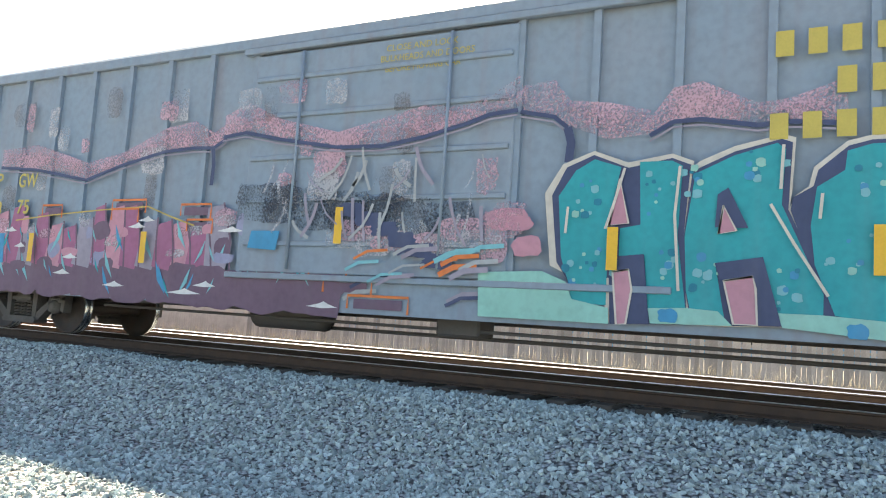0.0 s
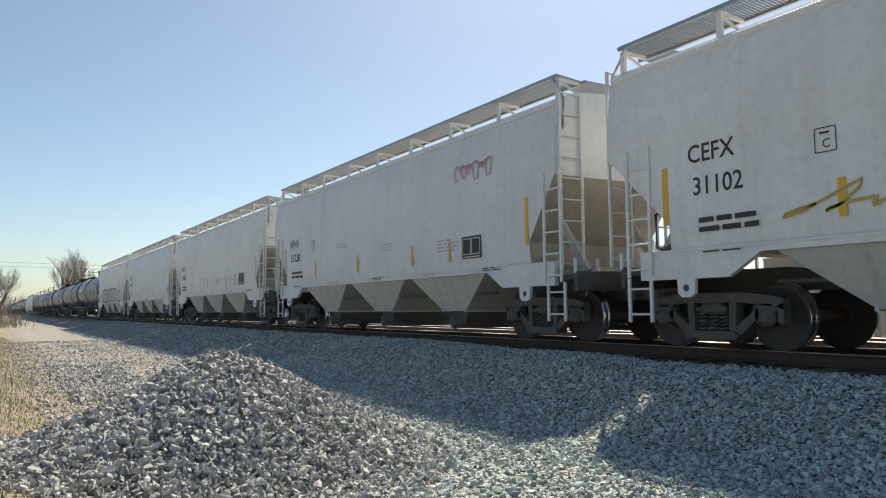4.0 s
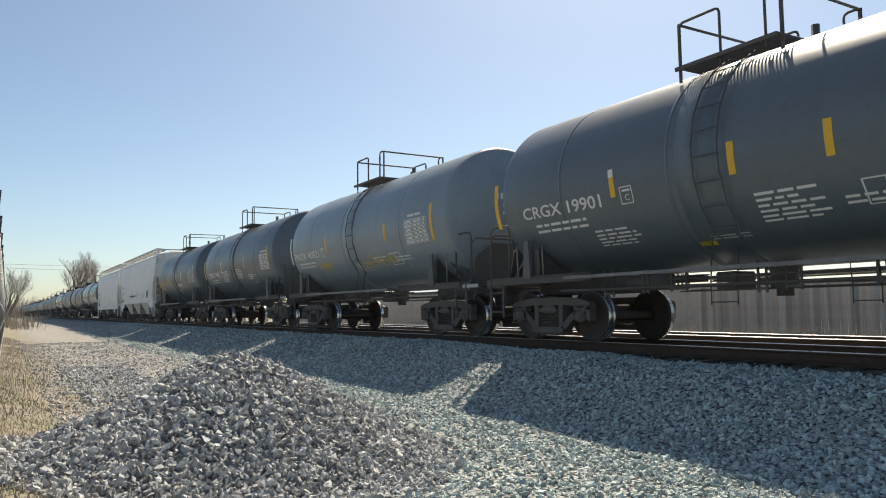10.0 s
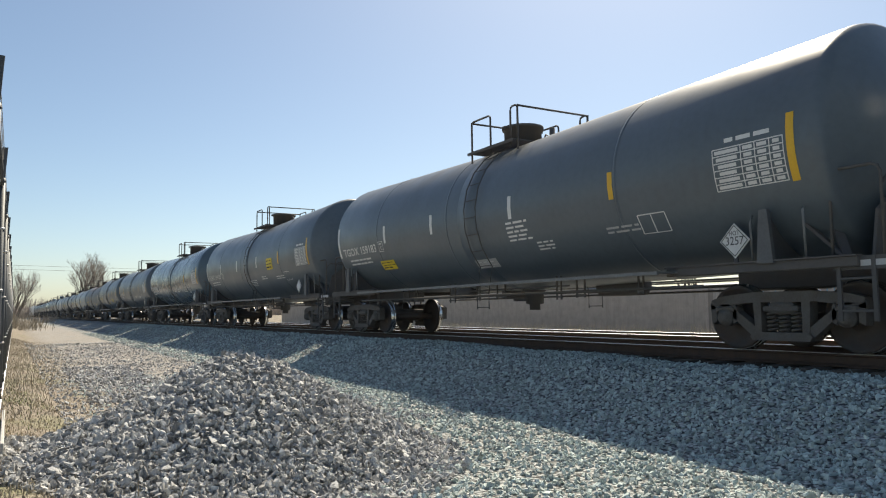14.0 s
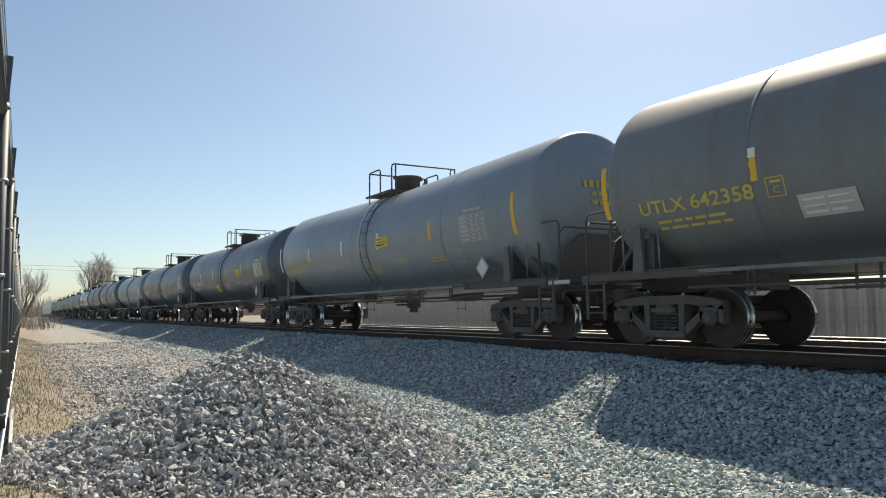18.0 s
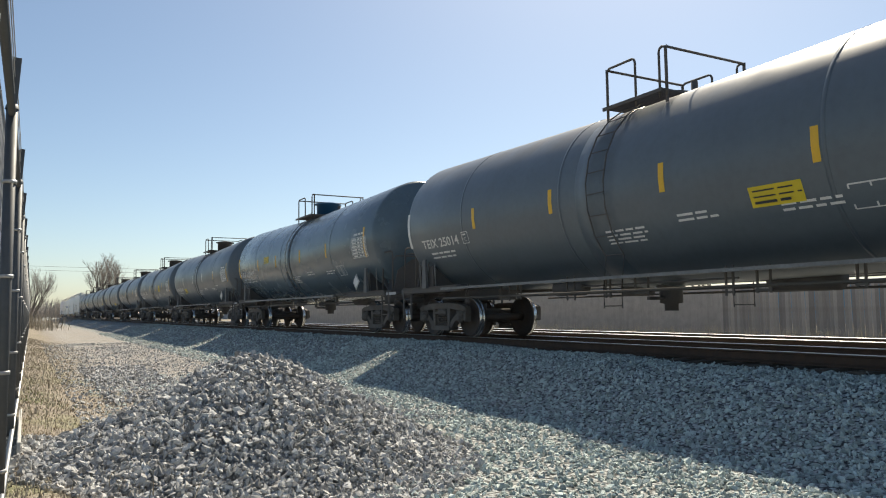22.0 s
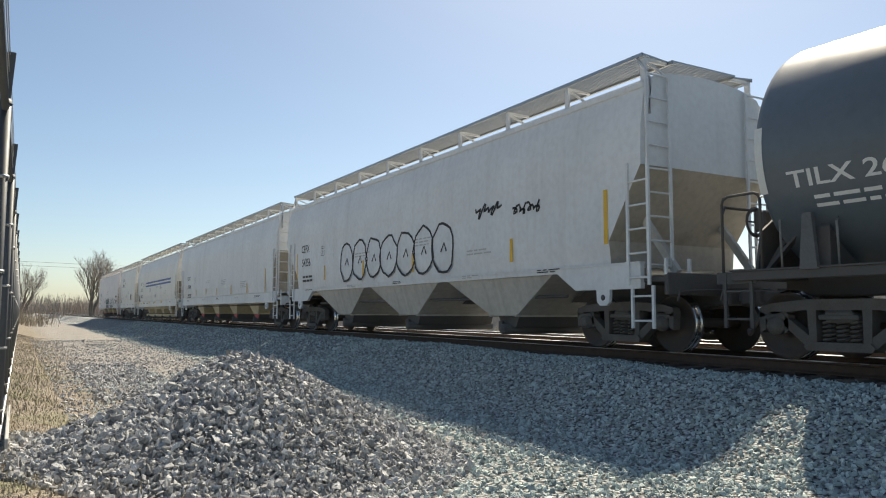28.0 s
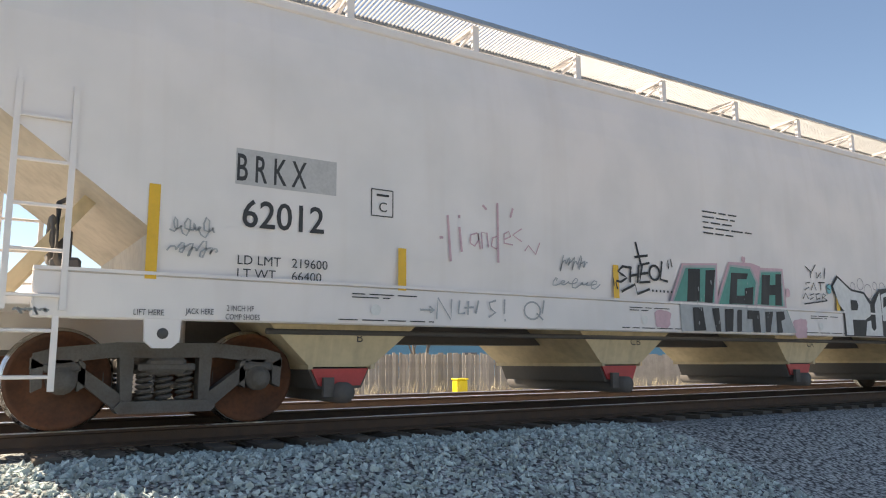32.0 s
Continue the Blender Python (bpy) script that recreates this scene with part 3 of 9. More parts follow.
def tank_car(spec):
    L, mat, kind = spec["L"], spec["mat"], spec.get("top", "round")
    R, zc, zo = spec["R"] + 0.15, spec["zc"] - 0.18, spec["zc"]      # the jacket hangs low between the trucks
    dip = spec.get("dip", 0.019 if L > 12.5 and kind != "long" else 0.0)
    mid = zc - dip * L / 2                      # height of the axis over the outlet
    rng = random.Random(spec["seed"])
    car = thing("tank_car", spec["label"], "tank car", "freight cars in the train")
    part("tank_shell", shared(("tank_shell", round(L, 2), R, zc), lambda: shell_shape(L, R, zc, dip), mat), car, pose(0, -0.12, 0), label=spec.get("shell", ""))
    for k, y in enumerate(spec.get("seams", (-L * 0.27, 0.07 * L, L * 0.3))):
        part("jacket_seam", shared(("jacket_seam", R, zc), lambda: Shape().lathe([(-0.03, R - 0.01), (-0.03, R + 0.005), (0.03, R + 0.005), (0.03, R - 0.01)], "y", (0, 0, zc), n=56), mat), car, pose(0, y, -dip * (L / 2 - abs(y + 0.12))))
    ty = L / 2 - 1.1
    for d in (-1, 1):
        add_truck(car, d * ty)
        m = pose(0, d * ty, 0, 0, 0, 0 if d > 0 else 180)
        part("bolster_saddle", shared(("saddle", R, zc), lambda: saddle_shape(R, zc), frame_dark), car, m)
        e = ty + 1.52
        for x in (-1, 1):
            near = x < 0
            handrail(car, bend((x * 1.30, d * e, 1.1), (x * 1.30, d * (e - 0.62), 1.1), 0.1, 2.25), 0.022, frame_dark, "end_handrail")
            for k in (0.95, 1.42, 1.72) if near else ():
                handrail(car, [(x * 1.33, d * (e - k), 1.12), (x * 1.36, d * (e - k), 1.9 - 0.1 * k), (x * 1.30, d * (e - k), 2.0 - 0.1 * k)], 0.016, worn_rail, "grab_iron")
            part("head_brace", shared(("head_brace", x, d), lambda: Shape().beam((0, 0, 1.16), (-x * 0.35, -d * 0.52, 2.25), 0.11, 0.05).beam((0, 0, 1.16), (0, -d * 0.62, 1.75), 0.09, 0.04), frame_dark), car, pose(x * 1.12, d * (ty + 0.98), 0))
            part("saddle_gusset", shared(("saddle_gusset", x), lambda: Shape().prism([(-0.12, 1.16), (0.12, 1.16), (0.06, 1.86), (-0.06, 1.86)], "x", -0.03, 0.03), worn_gusset), car, pose(x * 1.47, d * (ty + 0.10), 0))
            part("side_sill", shared(("stub_side_sill", d), lambda: Shape().box((0, -d * 1.15, 1.12), (0.10, 2.9, 0.13), b=0.012).box((0, -d * 1.15, 1.19), (0.16, 2.9, 0.02)), frame_dark), car, pose(x * 1.40, d * (ty + 0.98), 0))
        part("head_shield", shared(("head_shield", d), lambda: Shape().prism([(-1.2, 1.1), (1.2, 1.1), (1.05, 1.75), (0.6, 2.05), (-0.6, 2.05), (-1.05, 1.75)], "y", -0.02, 0.02), frame_dark), car, pose(0, d * (L / 2 + 0.10) - 0.12, 0))
        part("brake_stand", shared("brake_stand", lambda: Shape().box((0, 0, 1.5), (0.10, 0.10, 0.8), b=0.01).box((0, 0, 1.95), (0.22, 0.2, 0.3), b=0.03).lathe([(-0.02, 0.20), (0.0, 0.23), (0.02, 0.20), (0.0, 0.17), (-0.02, 0.20)], "y", (0, 0.14, 1.95), 16)
             .beam((-0.2, 0.14, 1.95), (0.2, 0.14, 1.95), 0.02, 0.02).beam((0, 0.14, 1.75), (0, 0.14, 2.15), 0.02, 0.02, up=(1, 0, 0)), frame_dark), car, pose(-0.55, e * d - d * 0.12, 0, 0, 0, 0 if d > 0 else 180)) if d > 0 else None
        handrail(car, [(-1.30, d * e, 1.12), (-1.30, d * e, 2.0), (-1.2, d * (e + 0.03), 2.12), (1.2, d * (e + 0.03), 2.12), (1.30, d * e, 2.0), (1.30, d * e, 1.12)], 0.02, frame_dark, "end_handrail")
        ladder(car, -1.38, d * (e - 0.3), 0.42, 0.42, 0.75, frame_dark, 0, "sill_step")
        ladder(car, 1.38, d * (e - 0.3), 0.42, 0.42, 0.75, frame_dark, 0, "sill_step")
    add_couplers(car, L / 2 + 0.28)
    # running rod under the tank, with hangers
    for x in (-1.34, 1.34):
        part("jacket_flange", Shape().prism([(x * 1.0, 1.13), (x * 1.40, 1.13), (x * 1.40, 1.08), (x * 1.37, 1.08), (x * 1.37, 1.10), (x * 1.0, 1.10)], "y", -ty + 1.4, ty - 1.4).mesh("jacket_flange", worn_rail), car)
        part("train_line", Shape().tube([(x * 1.12, -ty + 0.9, 0.90), (x * 1.12, ty - 0.9, 0.90)], 0.024, 6).mesh("train_line", frame_dark), car)
        n = max(4, int(L / 1.6))
        for k in range(n if x < 0 else 0):
            y = -ty + 1.5 + (2 * ty - 3.0) * (k + 0.5 + 0.3 * math.sin(k * 2.4)) / n
            w = (0.05, 0.10, 0.06, 0.14)[k % 4]
            part("pipe_hanger", shared(("pipe_hanger", w, k % 3), lambda: Shape().box((0, -w, 0.98), (0.02, 0.03, 0.32 + 0.05 * (k % 3))).box((0, w, 0.98), (0.02, 0.03, 0.32 + 0.05 * (k % 3))).box((0, 0, 0.86 - 0.02 * (k % 3)), (0.03, 2 * w + 0.05, 0.03)), frame_dark), car, pose(x * 1.12, y, 0))
    part("brake_rigging", shared(("brake_rigging", round(L)), lambda: Shape().tube([(0.35, -ty + 1, 0.95), (0.35, ty - 1, 0.95)], 0.03, 6).lathe([(-0.42, 0.0), (-0.42, 0.15), (0.42, 0.15), (0.42, 0.0)], "y", (-0.45, 2.2, 1.03), 12)
         .box((0.2, 1.0, 1.0), (0.5, 0.4, 0.3), b=0.03).tube([(-0.7, -2.0, 1.05), (-0.5, 1.8, 1.05), (-0.45, 2.2, 1.05)], 0.018, 5).lathe([(-0.55, 0.0), (-0.55, 0.2), (0.55, 0.2), (0.55, 0.0)], "y", (0.3, -2.4, 1.04), 12), frame_dark), car)
    zb = mid - R
    part("bottom_outlet", shared(("bottom_outlet", round(zb, 2)), lambda: Shape().lathe([(zb - 0.42, 0.0), (zb - 0.42, 0.12), (zb - 0.3, 0.12), (zb - 0.28, 0.2), (zb - 0.05, 0.2), (zb + 0.1, 0.35)], "z", (0, 0, 0), 14).box((-0.3, 0, zb - 0.2), (0.5, 0.06, 0.06)), frame_dark), car)
    # top fittings
    top = mid + R
    if kind == "long":                 # long platform with high rails, as on pressure cars
        p0, p1, cross = spec["deck"]
        hz = 0.80
    else:
        p0, p1, hz = *spec.get("platform", (-0.80, 0.95)), 0.74
        r0, r1 = spec.get("returns", (0.25, 0.75))       # the rails turn back along the walk this far
    px = 0.95
    pz = mid + math.sqrt(R * R - 0.78 * 0.78) + 0.12
    for x in (-1, 1):
        part("top_platform", shared(("top_platform", p0, p1), lambda: deck_shape(-0.28, 0.28, p0, p1, 0), frame_dark), car, pose(x * 0.78, 0, pz))["kind"] = "stuff"
    n = 4 if kind == "long" else 2
    for x in (-px, px):
        ys = [p0 + (p1 - p0) * k / n for k in range(n + 1)]
        for y in ys[1:-1] if kind == "long" else (p0, p1):
            part("rail_post", shared(("rail_post", hz), lambda: Shape().box((0, 0, hz / 2 - 0.1), (0.012, 0.06, hz + 0.2)), frame_dark), car, pose(x, y, pz))
        if kind == "long":
            handrail(car, bend((x, p1, pz - 0.1), (x, p0, pz - 0.1), 0.12, pz + hz), 0.024, frame_dark, "platform_rail")
            handrail(car, [(x, p1, pz + hz * 0.5), (x, p0, pz + hz * 0.5)], 0.018, frame_dark, "platform_rail")
        else:
            handrail(car, bend((x, p1, pz - 0.1), (x, p1 - r1, pz - 0.1), 0.07, pz + hz), 0.022, frame_dark, "platform_rail")
            handrail(car, bend((x, p0, pz - 0.1), (x, p0 + r0, pz - 0.1), 0.07, pz + hz), 0.022, frame_dark, "platform_rail")
    if kind == "long":
        handrail(car, [(-px, p1, pz + hz * 0.9), (px, p1, pz + hz * 0.9)], 0.022, frame_dark, "platform_rail")
        y = cross                               # the high rail across the top, ahead of the manway
        handrail(car, bend((-px, y, pz - 0.1), (px, y, pz - 0.1), 0.16, pz + hz * 1.02), 0.024, frame_dark, "cross_rail")
    else:
        for y in (p0, p1):
            handrail(car, [(-px, y, pz + hz - 0.02), (px, y, pz + hz - 0.02)], 0.022, frame_dark, "cross_rail")
    if kind == "long":
        for x in (-px, px):
            handrail(car, bend((x, y - 0.1, pz - 0.2), (x, y - 0.9, pz - 0.2), 0.1, pz + 0.22), 0.02, frame_dark, "grab_iron")
    dome = spec.get("dome", 0.36)
    if dome:
        part("manway", shared(("manway", dome), lambda: Shape().lathe([(-0.2, 0.0), (-0.2, dome), (0.44, dome), (0.44, dome + 0.05), (0.50, dome + 0.05), (0.53, dome * 0.6), (0.55, 0.0)], "z", (0, 0, 0), 20)
             .box((dome + 0.02, 0, 0.46), (0.12, 0.2, 0.1), b=0.01).box((-dome - 0.02, 0.05, 0.46), (0.14, 0.1, 0.07), b=0.01), spec.get("dome_mat", frame_dark)), car, pose(0, spec.get("dome_y", 0.3), top - spec.get("dome_low", 0.0)), spec.get("dome_label", ""))
    part("safety_valve", shared("safety_valve", lambda: Shape().lathe([(-0.1, 0.0), (-0.1, 0.1), (0.12, 0.1), (0.14, 0.06), (0.3, 0.06), (0.32, 0.0)], "z", (0, 0, 0), 10).tube([(0.1, 0.1, 0.1), (0.1, 0.35, 0.25), (0.1, 0.5, 0.02)], 0.02, 5), frame_dark), car, pose(0.1, -0.62, top))
    # band round the middle, where the side ladders hang
    part("manway_band", shared(("manway_band", R, zc), lambda: Shape().lathe([(-0.36, R - 0.02), (-0.34, R + 0.006), (0.34, R + 0.006), (0.36, R - 0.02)], "y", (0, 0, zc), n=56), mat), car, pose(0, 0.25 if kind != "long" else p0 + 0.4, -dip * (L / 2 - 0.4)))
    # ladder down the near side of the shell
    def ladder_rail():
        pts = [(-(R + 0.075) * math.cos(radians(64 - k * 15)), 0, mid + (R + 0.075) * math.sin(radians(64 - k * 15))) for k in range(8)]
        return Shape().tube(pts + [(-1.35, 0, 0.95), (-1.35, 0, 0.62)], 0.014, 5)
    rungs = [(-(R + 0.075) * math.cos(radians(60 - k * 12.5)), mid + (R + 0.075) * math.sin(radians(60 - k * 12.5))) for k in range(9)] + [(-1.35, z) for z in (0.66, 0.95)]
    for x in (0, 180):
        rails = part("side_ladder", shared(("ladder_rail", R, round(mid, 2)), ladder_rail, frame_dark), car, pose(0, (p0 + 0.4 if kind == "long" else 0.0) * (1 if x == 0 else -1) - 0.22, 0, 0, 0, x))
        part("ladder_rail", shared(("ladder_rail", R, round(mid, 2)), ladder_rail, frame_dark), rails, pose(0, 0.44, 0))
        for rx, rz in rungs:
            part("rung", shared("rung", lambda: Shape().tube([(0, 0.0, 0), (0, 0.44, 0)], 0.010, 5), frame_dark), rails, pose(rx, 0, rz))
    # marks
    side = Side(L / 2, 0, R, zc)
    side.inner, side.dip = (spec["R"], zo), dip
    white = decal_yellow if spec.get("ink") == "yellow" else decal_white
    low = zo - 0.36                              # middle of the reflective strips
    us = spec.get("ends", (0.3, *spec["bars"], L - 0.7))
    ends = [(u, 0.90 if u in (us[0], us[-1]) else 0.46) for u in us]
    for (u, h), c in zip(ends, spec.get("tape", "wwwwyy").ljust(len(ends), "y")):
        sh = Shape()
        side.strip(sh, u, low, 0.11, h, 0.005)
        strip = part("reflective_strip", sh.mesh("reflective_strip", reflect_white if c == "w" else reflect_yellow), car)
        if c == "y" and h < 0.5 and rng.random() < 0.4:
            sh = Shape()
            side.strip(sh, u, low + h * 0.36, 0.11, h * 0.28, 0.011)
            part("worn_tape", sh.mesh("worn_tape", reflect_white), strip)
    if spec.get("mark"):
        sh = Shape()
        u, z, w = spec.get("text", (0.66, zo - 0.78, 2.2))
        side.words(sh, spec["mark"] + " " + spec["number"], u, z, 0.235, 1.0, 0.02, width=w)
        part("lettering", sh.mesh("lettering", white), car)
        sh = Shape()
        if spec.get("loads"):
            for k, row in enumerate(spec["loads"]):
                side.words(sh, row, u + 0.24, z - 0.19 - 0.15 * k, 0.085, width=w * 0.86)
        else:
            side.lines(sh, u + 0.3, z - 0.17, [w * 0.62, w * 0.62], 0.055, 0.13)
        part("weight_marks", sh.mesh("weight_marks", white), car)
        sh = Shape()
        w = next((x + 0.16 for x in us if u + w - 0.15 < x < u + w + 0.5), u + w + 0.18)     # clear of the strip
        z -= 0.02
        for p, q in (((w, z), (w + 0.25, z)), ((w, z + 0.28), (w + 0.25, z + 0.28)), ((w, z), (w, z + 0.28)), ((w + 0.25, z), (w + 0.25, z + 0.28))):
            stroke(side, sh, [p, q], 0.018)
        side.lines(sh, w + 0.05, z + 0.22, [0.12], 0.035)
        side.words(sh, "C", w + 0.08, z + 0.05, 0.11)
        part("plate_mark", sh.mesh("plate_mark", white), car)
    # reporting mark again on the leading head
    sh = Shape()
    for k, w in enumerate((1.05, 0.7, 0.7)):
        x = -w / 2
        while x < w / 2:
            b = rng.uniform(0.07, 0.12) if k == 0 else rng.uniform(0.05, 0.2)
            h0 = 0.34 - k * 0.17
            yy = -L / 2 - 0.28 + 0.37 * (math.hypot(max(abs(x), abs(x + b)), h0 - 0.05) / (R - 0.15)) ** 2.2 - 0.022
            t0, t1 = zc + h0 - 0.05, zc + h0 + (0.09 if k == 0 else 0.03)
            sh.add([(x, yy, t0), (x + b, yy, t0), (x + b, yy, t1), (x, yy, t1)], [(0, 1, 2, 3)])
            x += b + 0.04
    part("head_lettering", sh.mesh("head_lettering", white), car)
    if spec.get("table", True):
        sh = Shape()
        u, z, w, h = spec.get("table_at", (spec.get("table_u", L - 1.35), zo - 0.48, 1.08, 0.60))
        table_marks(side, sh, u - w / 2, z, w, h, spec["seed"])
        part("specification_table", sh.mesh("specification_table", decal_faint if spec.get("ink") else white), car)
    for u, z, w, h in spec.get("prints", [(L * 0.52, zo - 1.3, 0.9, 0.4), (L * 0.62, zo - 1.1, 0.7, 0.25), (L * 0.74, zo - 1.2, 0.85, 0.3)]):
        sh = Shape()
        n = max(1, int(h / 0.1))
        side.lines(sh, u - w / 2, z + h / 2 - 0.05, [w * rng.uniform(0.65, 1.0) for _ in range(n)], 0.045, 0.1, rng=rng)
        part("small_print", sh.mesh("small_print", white if rng.random() < 0.75 else decal_faint), car)
    for u, z, w, h, c in spec.get("labels", ()):
        sh = Shape()
        side.strip(sh, u, z, w, h, 0.006)
        lab = part("warning_label", sh.mesh("warning_label", label_yellow if c == "y" else decal_faint), car, label="yellow warning label with small print" if c == "y" else "pale worn warning label")
        for k in range(3):
            sh = Shape()
            side.lines(sh, u - w * 0.42, z + h * (0.28 - 0.28 * k), [w * (0.72, 0.84, 0.62)[k]], h * (0.13 if k == 2 else 0.07))
            for i, (x, y, zz) in enumerate(sh.v):
                sh.v[i] = (x - 0.010, y, zz)
            part("label_print", sh.mesh("label_print", decal_black if c == "y" else decal_white), lab)
    if spec.get("hot", True):
        u, z, r = spec.get("placard_u", L - 2.2) + 0.3, spec.get("placard", (0, 1.50))[1], 0.24
        flat = Side(L / 2, -1.40)
        sh = Shape()
        sh.prism([(L / 2 - u - r, z), (L / 2 - u, z - r), (L / 2 - u + r, z), (L / 2 - u, z + r)], "x", -1.40, -1.385)
        plac = part("placard", sh.mesh("placard", decal_white), car, label="white diamond hazard placard")
        part("placard_bracket", Shape().beam((-1.38, L / 2 - u, z - 0.4), (-1.38, L / 2 - u, z + 0.1), 0.06, 0.02).mesh("placard_bracket", frame_dark), plac)
        sh = Shape()
        if spec.get("un"):
            flat.words(sh, spec["un"], u - 0.15, z - 0.055, 0.12, 1.0, 0.0, 0.004, width=0.30)
            flat.words(sh, "HOT", u - 0.085, z + 0.075, 0.065, 1.0, 0.0, 0.004, width=0.17)
        for p, q in (((u, z - r * 0.88), (u + r * 0.88, z)), ((u + r * 0.88, z), (u, z + r * 0.88)), ((u, z + r * 0.88), (u - r * 0.88, z)), ((u - r * 0.88, z), (u, z - r * 0.88))):
            stroke(flat, sh, [p, q], 0.012, 0.004)
        part("placard_print", sh.mesh("placard_print", decal_black), plac)
    if spec.get("stencil", True):
        sh = Shape()
        u, z = spec.get("stencil_at", (L - 3.4, zo - 1.35))
        for p, q in (((u, z), (u + 0.55, z)), ((u, z + 0.4), (u + 0.55, z + 0.4)), ((u, z), (u, z + 0.4)), ((u + 0.55, z), (u + 0.55, z + 0.4)), ((u + 0.27, z), (u + 0.27, z + 0.4))):
            stroke(side, sh, [p, q], 0.022)
        part("consolidated_stencil", sh.mesh("consolidated_stencil", white), car)
    for u, z, w, h, seed, g in spec.get("tags", ()):
        sh = Shape()
        scribble(side, sh, u - w / 2, z - h / 2, w, h, seed, 0.045)
        part("graffiti_tag", sh.mesh("graffiti_tag", G[g]), car, label="sprayed " + g + " tag")
    for words, u, z, h, w, m in spec.get("words", ()):
        sh = Shape()
        side.words(sh, words, u, z, h, 1.0, 0.0, width=w)
        part("lettering", sh.mesh("lettering", m), car)
    for u, z, w, h, m in spec.get("blocks", ()):
        sh = Shape()
        side.strip(sh, u, z, w, h)
        part("painted_patch", sh.mesh("painted_patch", m), car)
    # sill lettering
    sh = Shape()
    sh.add([(-1.39, -ty - 1.0 - x, z) for x, z in ((0, 1.06), (0.9, 1.06), (0.9, 1.13), (0, 1.13))], [(0, 1, 2, 3)])
    part("sill_lettering", sh.mesh("sill_lettering", decal_faint), car)
    return car


# ---- covered hoppers ----
def hull_shape(front, rear, W, zs, zm, ze, zr, cut, bow):
    """The body from -front to rear: upright ends above zm, sloping in below and then upright to the sill, an arched roof; sides bowed by a little.
    The sheets below the upright ends take the second material."""
    s = Shape()
    low = 1.80                                  # foot of the sloping edge
    def half(z):
        t = (z - zs) / (ze - zs)
        return W / 2 - bow * max(0, (t - 0.62) / 0.38) ** 2 - bow * 0.35 * max(0, (0.25 - t) / 0.25) ** 2
    levels = sorted({round(zs + (ze - zs) * k / 8, 3) for k in range(9)} | {zm, low, (zm + low) / 2})
    prof = [(half(z), z) for z in levels]       # half section (x, z) from the sill up
    top = prof[-1][0]
    for k in range(1, 6):
        a = k / 5 * math.pi / 2
        prof.append((top * math.cos(a), ze + (zr - ze) * math.sin(a)))
    full = [(-x, z) for x, z in prof] + [(x, z) for x, z in prof[:-1][::-1]]
    def reach(z, d):
        c = cut[d]
        return (rear if d else front) - c * min(1.0, max(0.0, (zm - z) / (zm - low)))
    v = [(x, -reach(z, 0), z) for x, z in full] + [(x, reach(z, 1), z) for x, z in full]
    n = len(full)
    s.add(v, [(k, k + 1, n + k + 1, n + k) for k in range(n - 1)] + [(0, n, 2 * n - 1, n - 1)], 0, False)
    for e in (0, 1):                            # ends: strips between left and right points at equal height
        for k in range(len(prof) - 1):
            a, b = e * n + k, e * n + k + 1
            c, d = e * n + n - 1 - k, e * n + n - 2 - k
            s.f.append((a, b, d, c) if b != d else (a, b, c))
            s.m.append(1 if prof[k][1] < zm - 0.01 else 0)
            s.s.append(False)
    return s


def bay_shape(l, w, zt, zb, f):
    """A hopper bay narrowing to its outlet, with an angle iron round the foot and along the top."""
    s = Shape()
    a = [(-w / 2, -l / 2, zt), (w / 2, -l / 2, zt), (w / 2, l / 2, zt), (-w / 2, l / 2, zt)]
    b = [(-w * 0.42, -f, zb), (w * 0.42, -f, zb), (w * 0.42, f, zb), (-w * 0.42, f, zb)]
    s.add(a + b, [(0, 1, 2, 3), (7, 6, 5, 4), (0, 4, 5, 1), (1, 5, 6, 2), (2, 6, 7, 3), (3, 7, 4, 0)])
    for d in (-1, 1):
        s.box((0, d * f, zb), (w * 0.86, 0.05, 0.05))
    return s


def gate_shape(w, zb):
    s = Shape()
    s.prism([(-0.36, zb), (0.36, zb), (0.26, zb - 0.22), (-0.26, zb - 0.22)], "x", -w * 0.40, w * 0.40)
    s.lathe([(-w * 0.46, 0.0), (-w * 0.46, 0.11), (w * 0.46, 0.11), (w * 0.46, 0.0)], "x", (0, 0.0, zb - 0.26), 14)
    s.box((-w * 0.43, 0.16, zb - 0.2), (0.05, 0.12, 0.2))
    return s


def sill_shape(l, thin):
    """A side sill: deep from end to end, or deep over the trucks alone."""
    s = Shape()
    if thin:
        z0, z1, h = 1.31, 1.42, l / 2
        s.prism([(-h, 1.0), (-h + 1.55, 1.0), (-h + 2.05, z0), (h - 2.05, z0), (h - 1.55, 1.0), (h, 1.0), (h, z1), (-h, z1)], "x", -0.045, 0.045)
    else:
        s.box((0, 0, 1.19), (0.10, l, 0.40), b=0.015)
    return s.box((0.0, 0, 1.405), (0.13, l, 0.03))


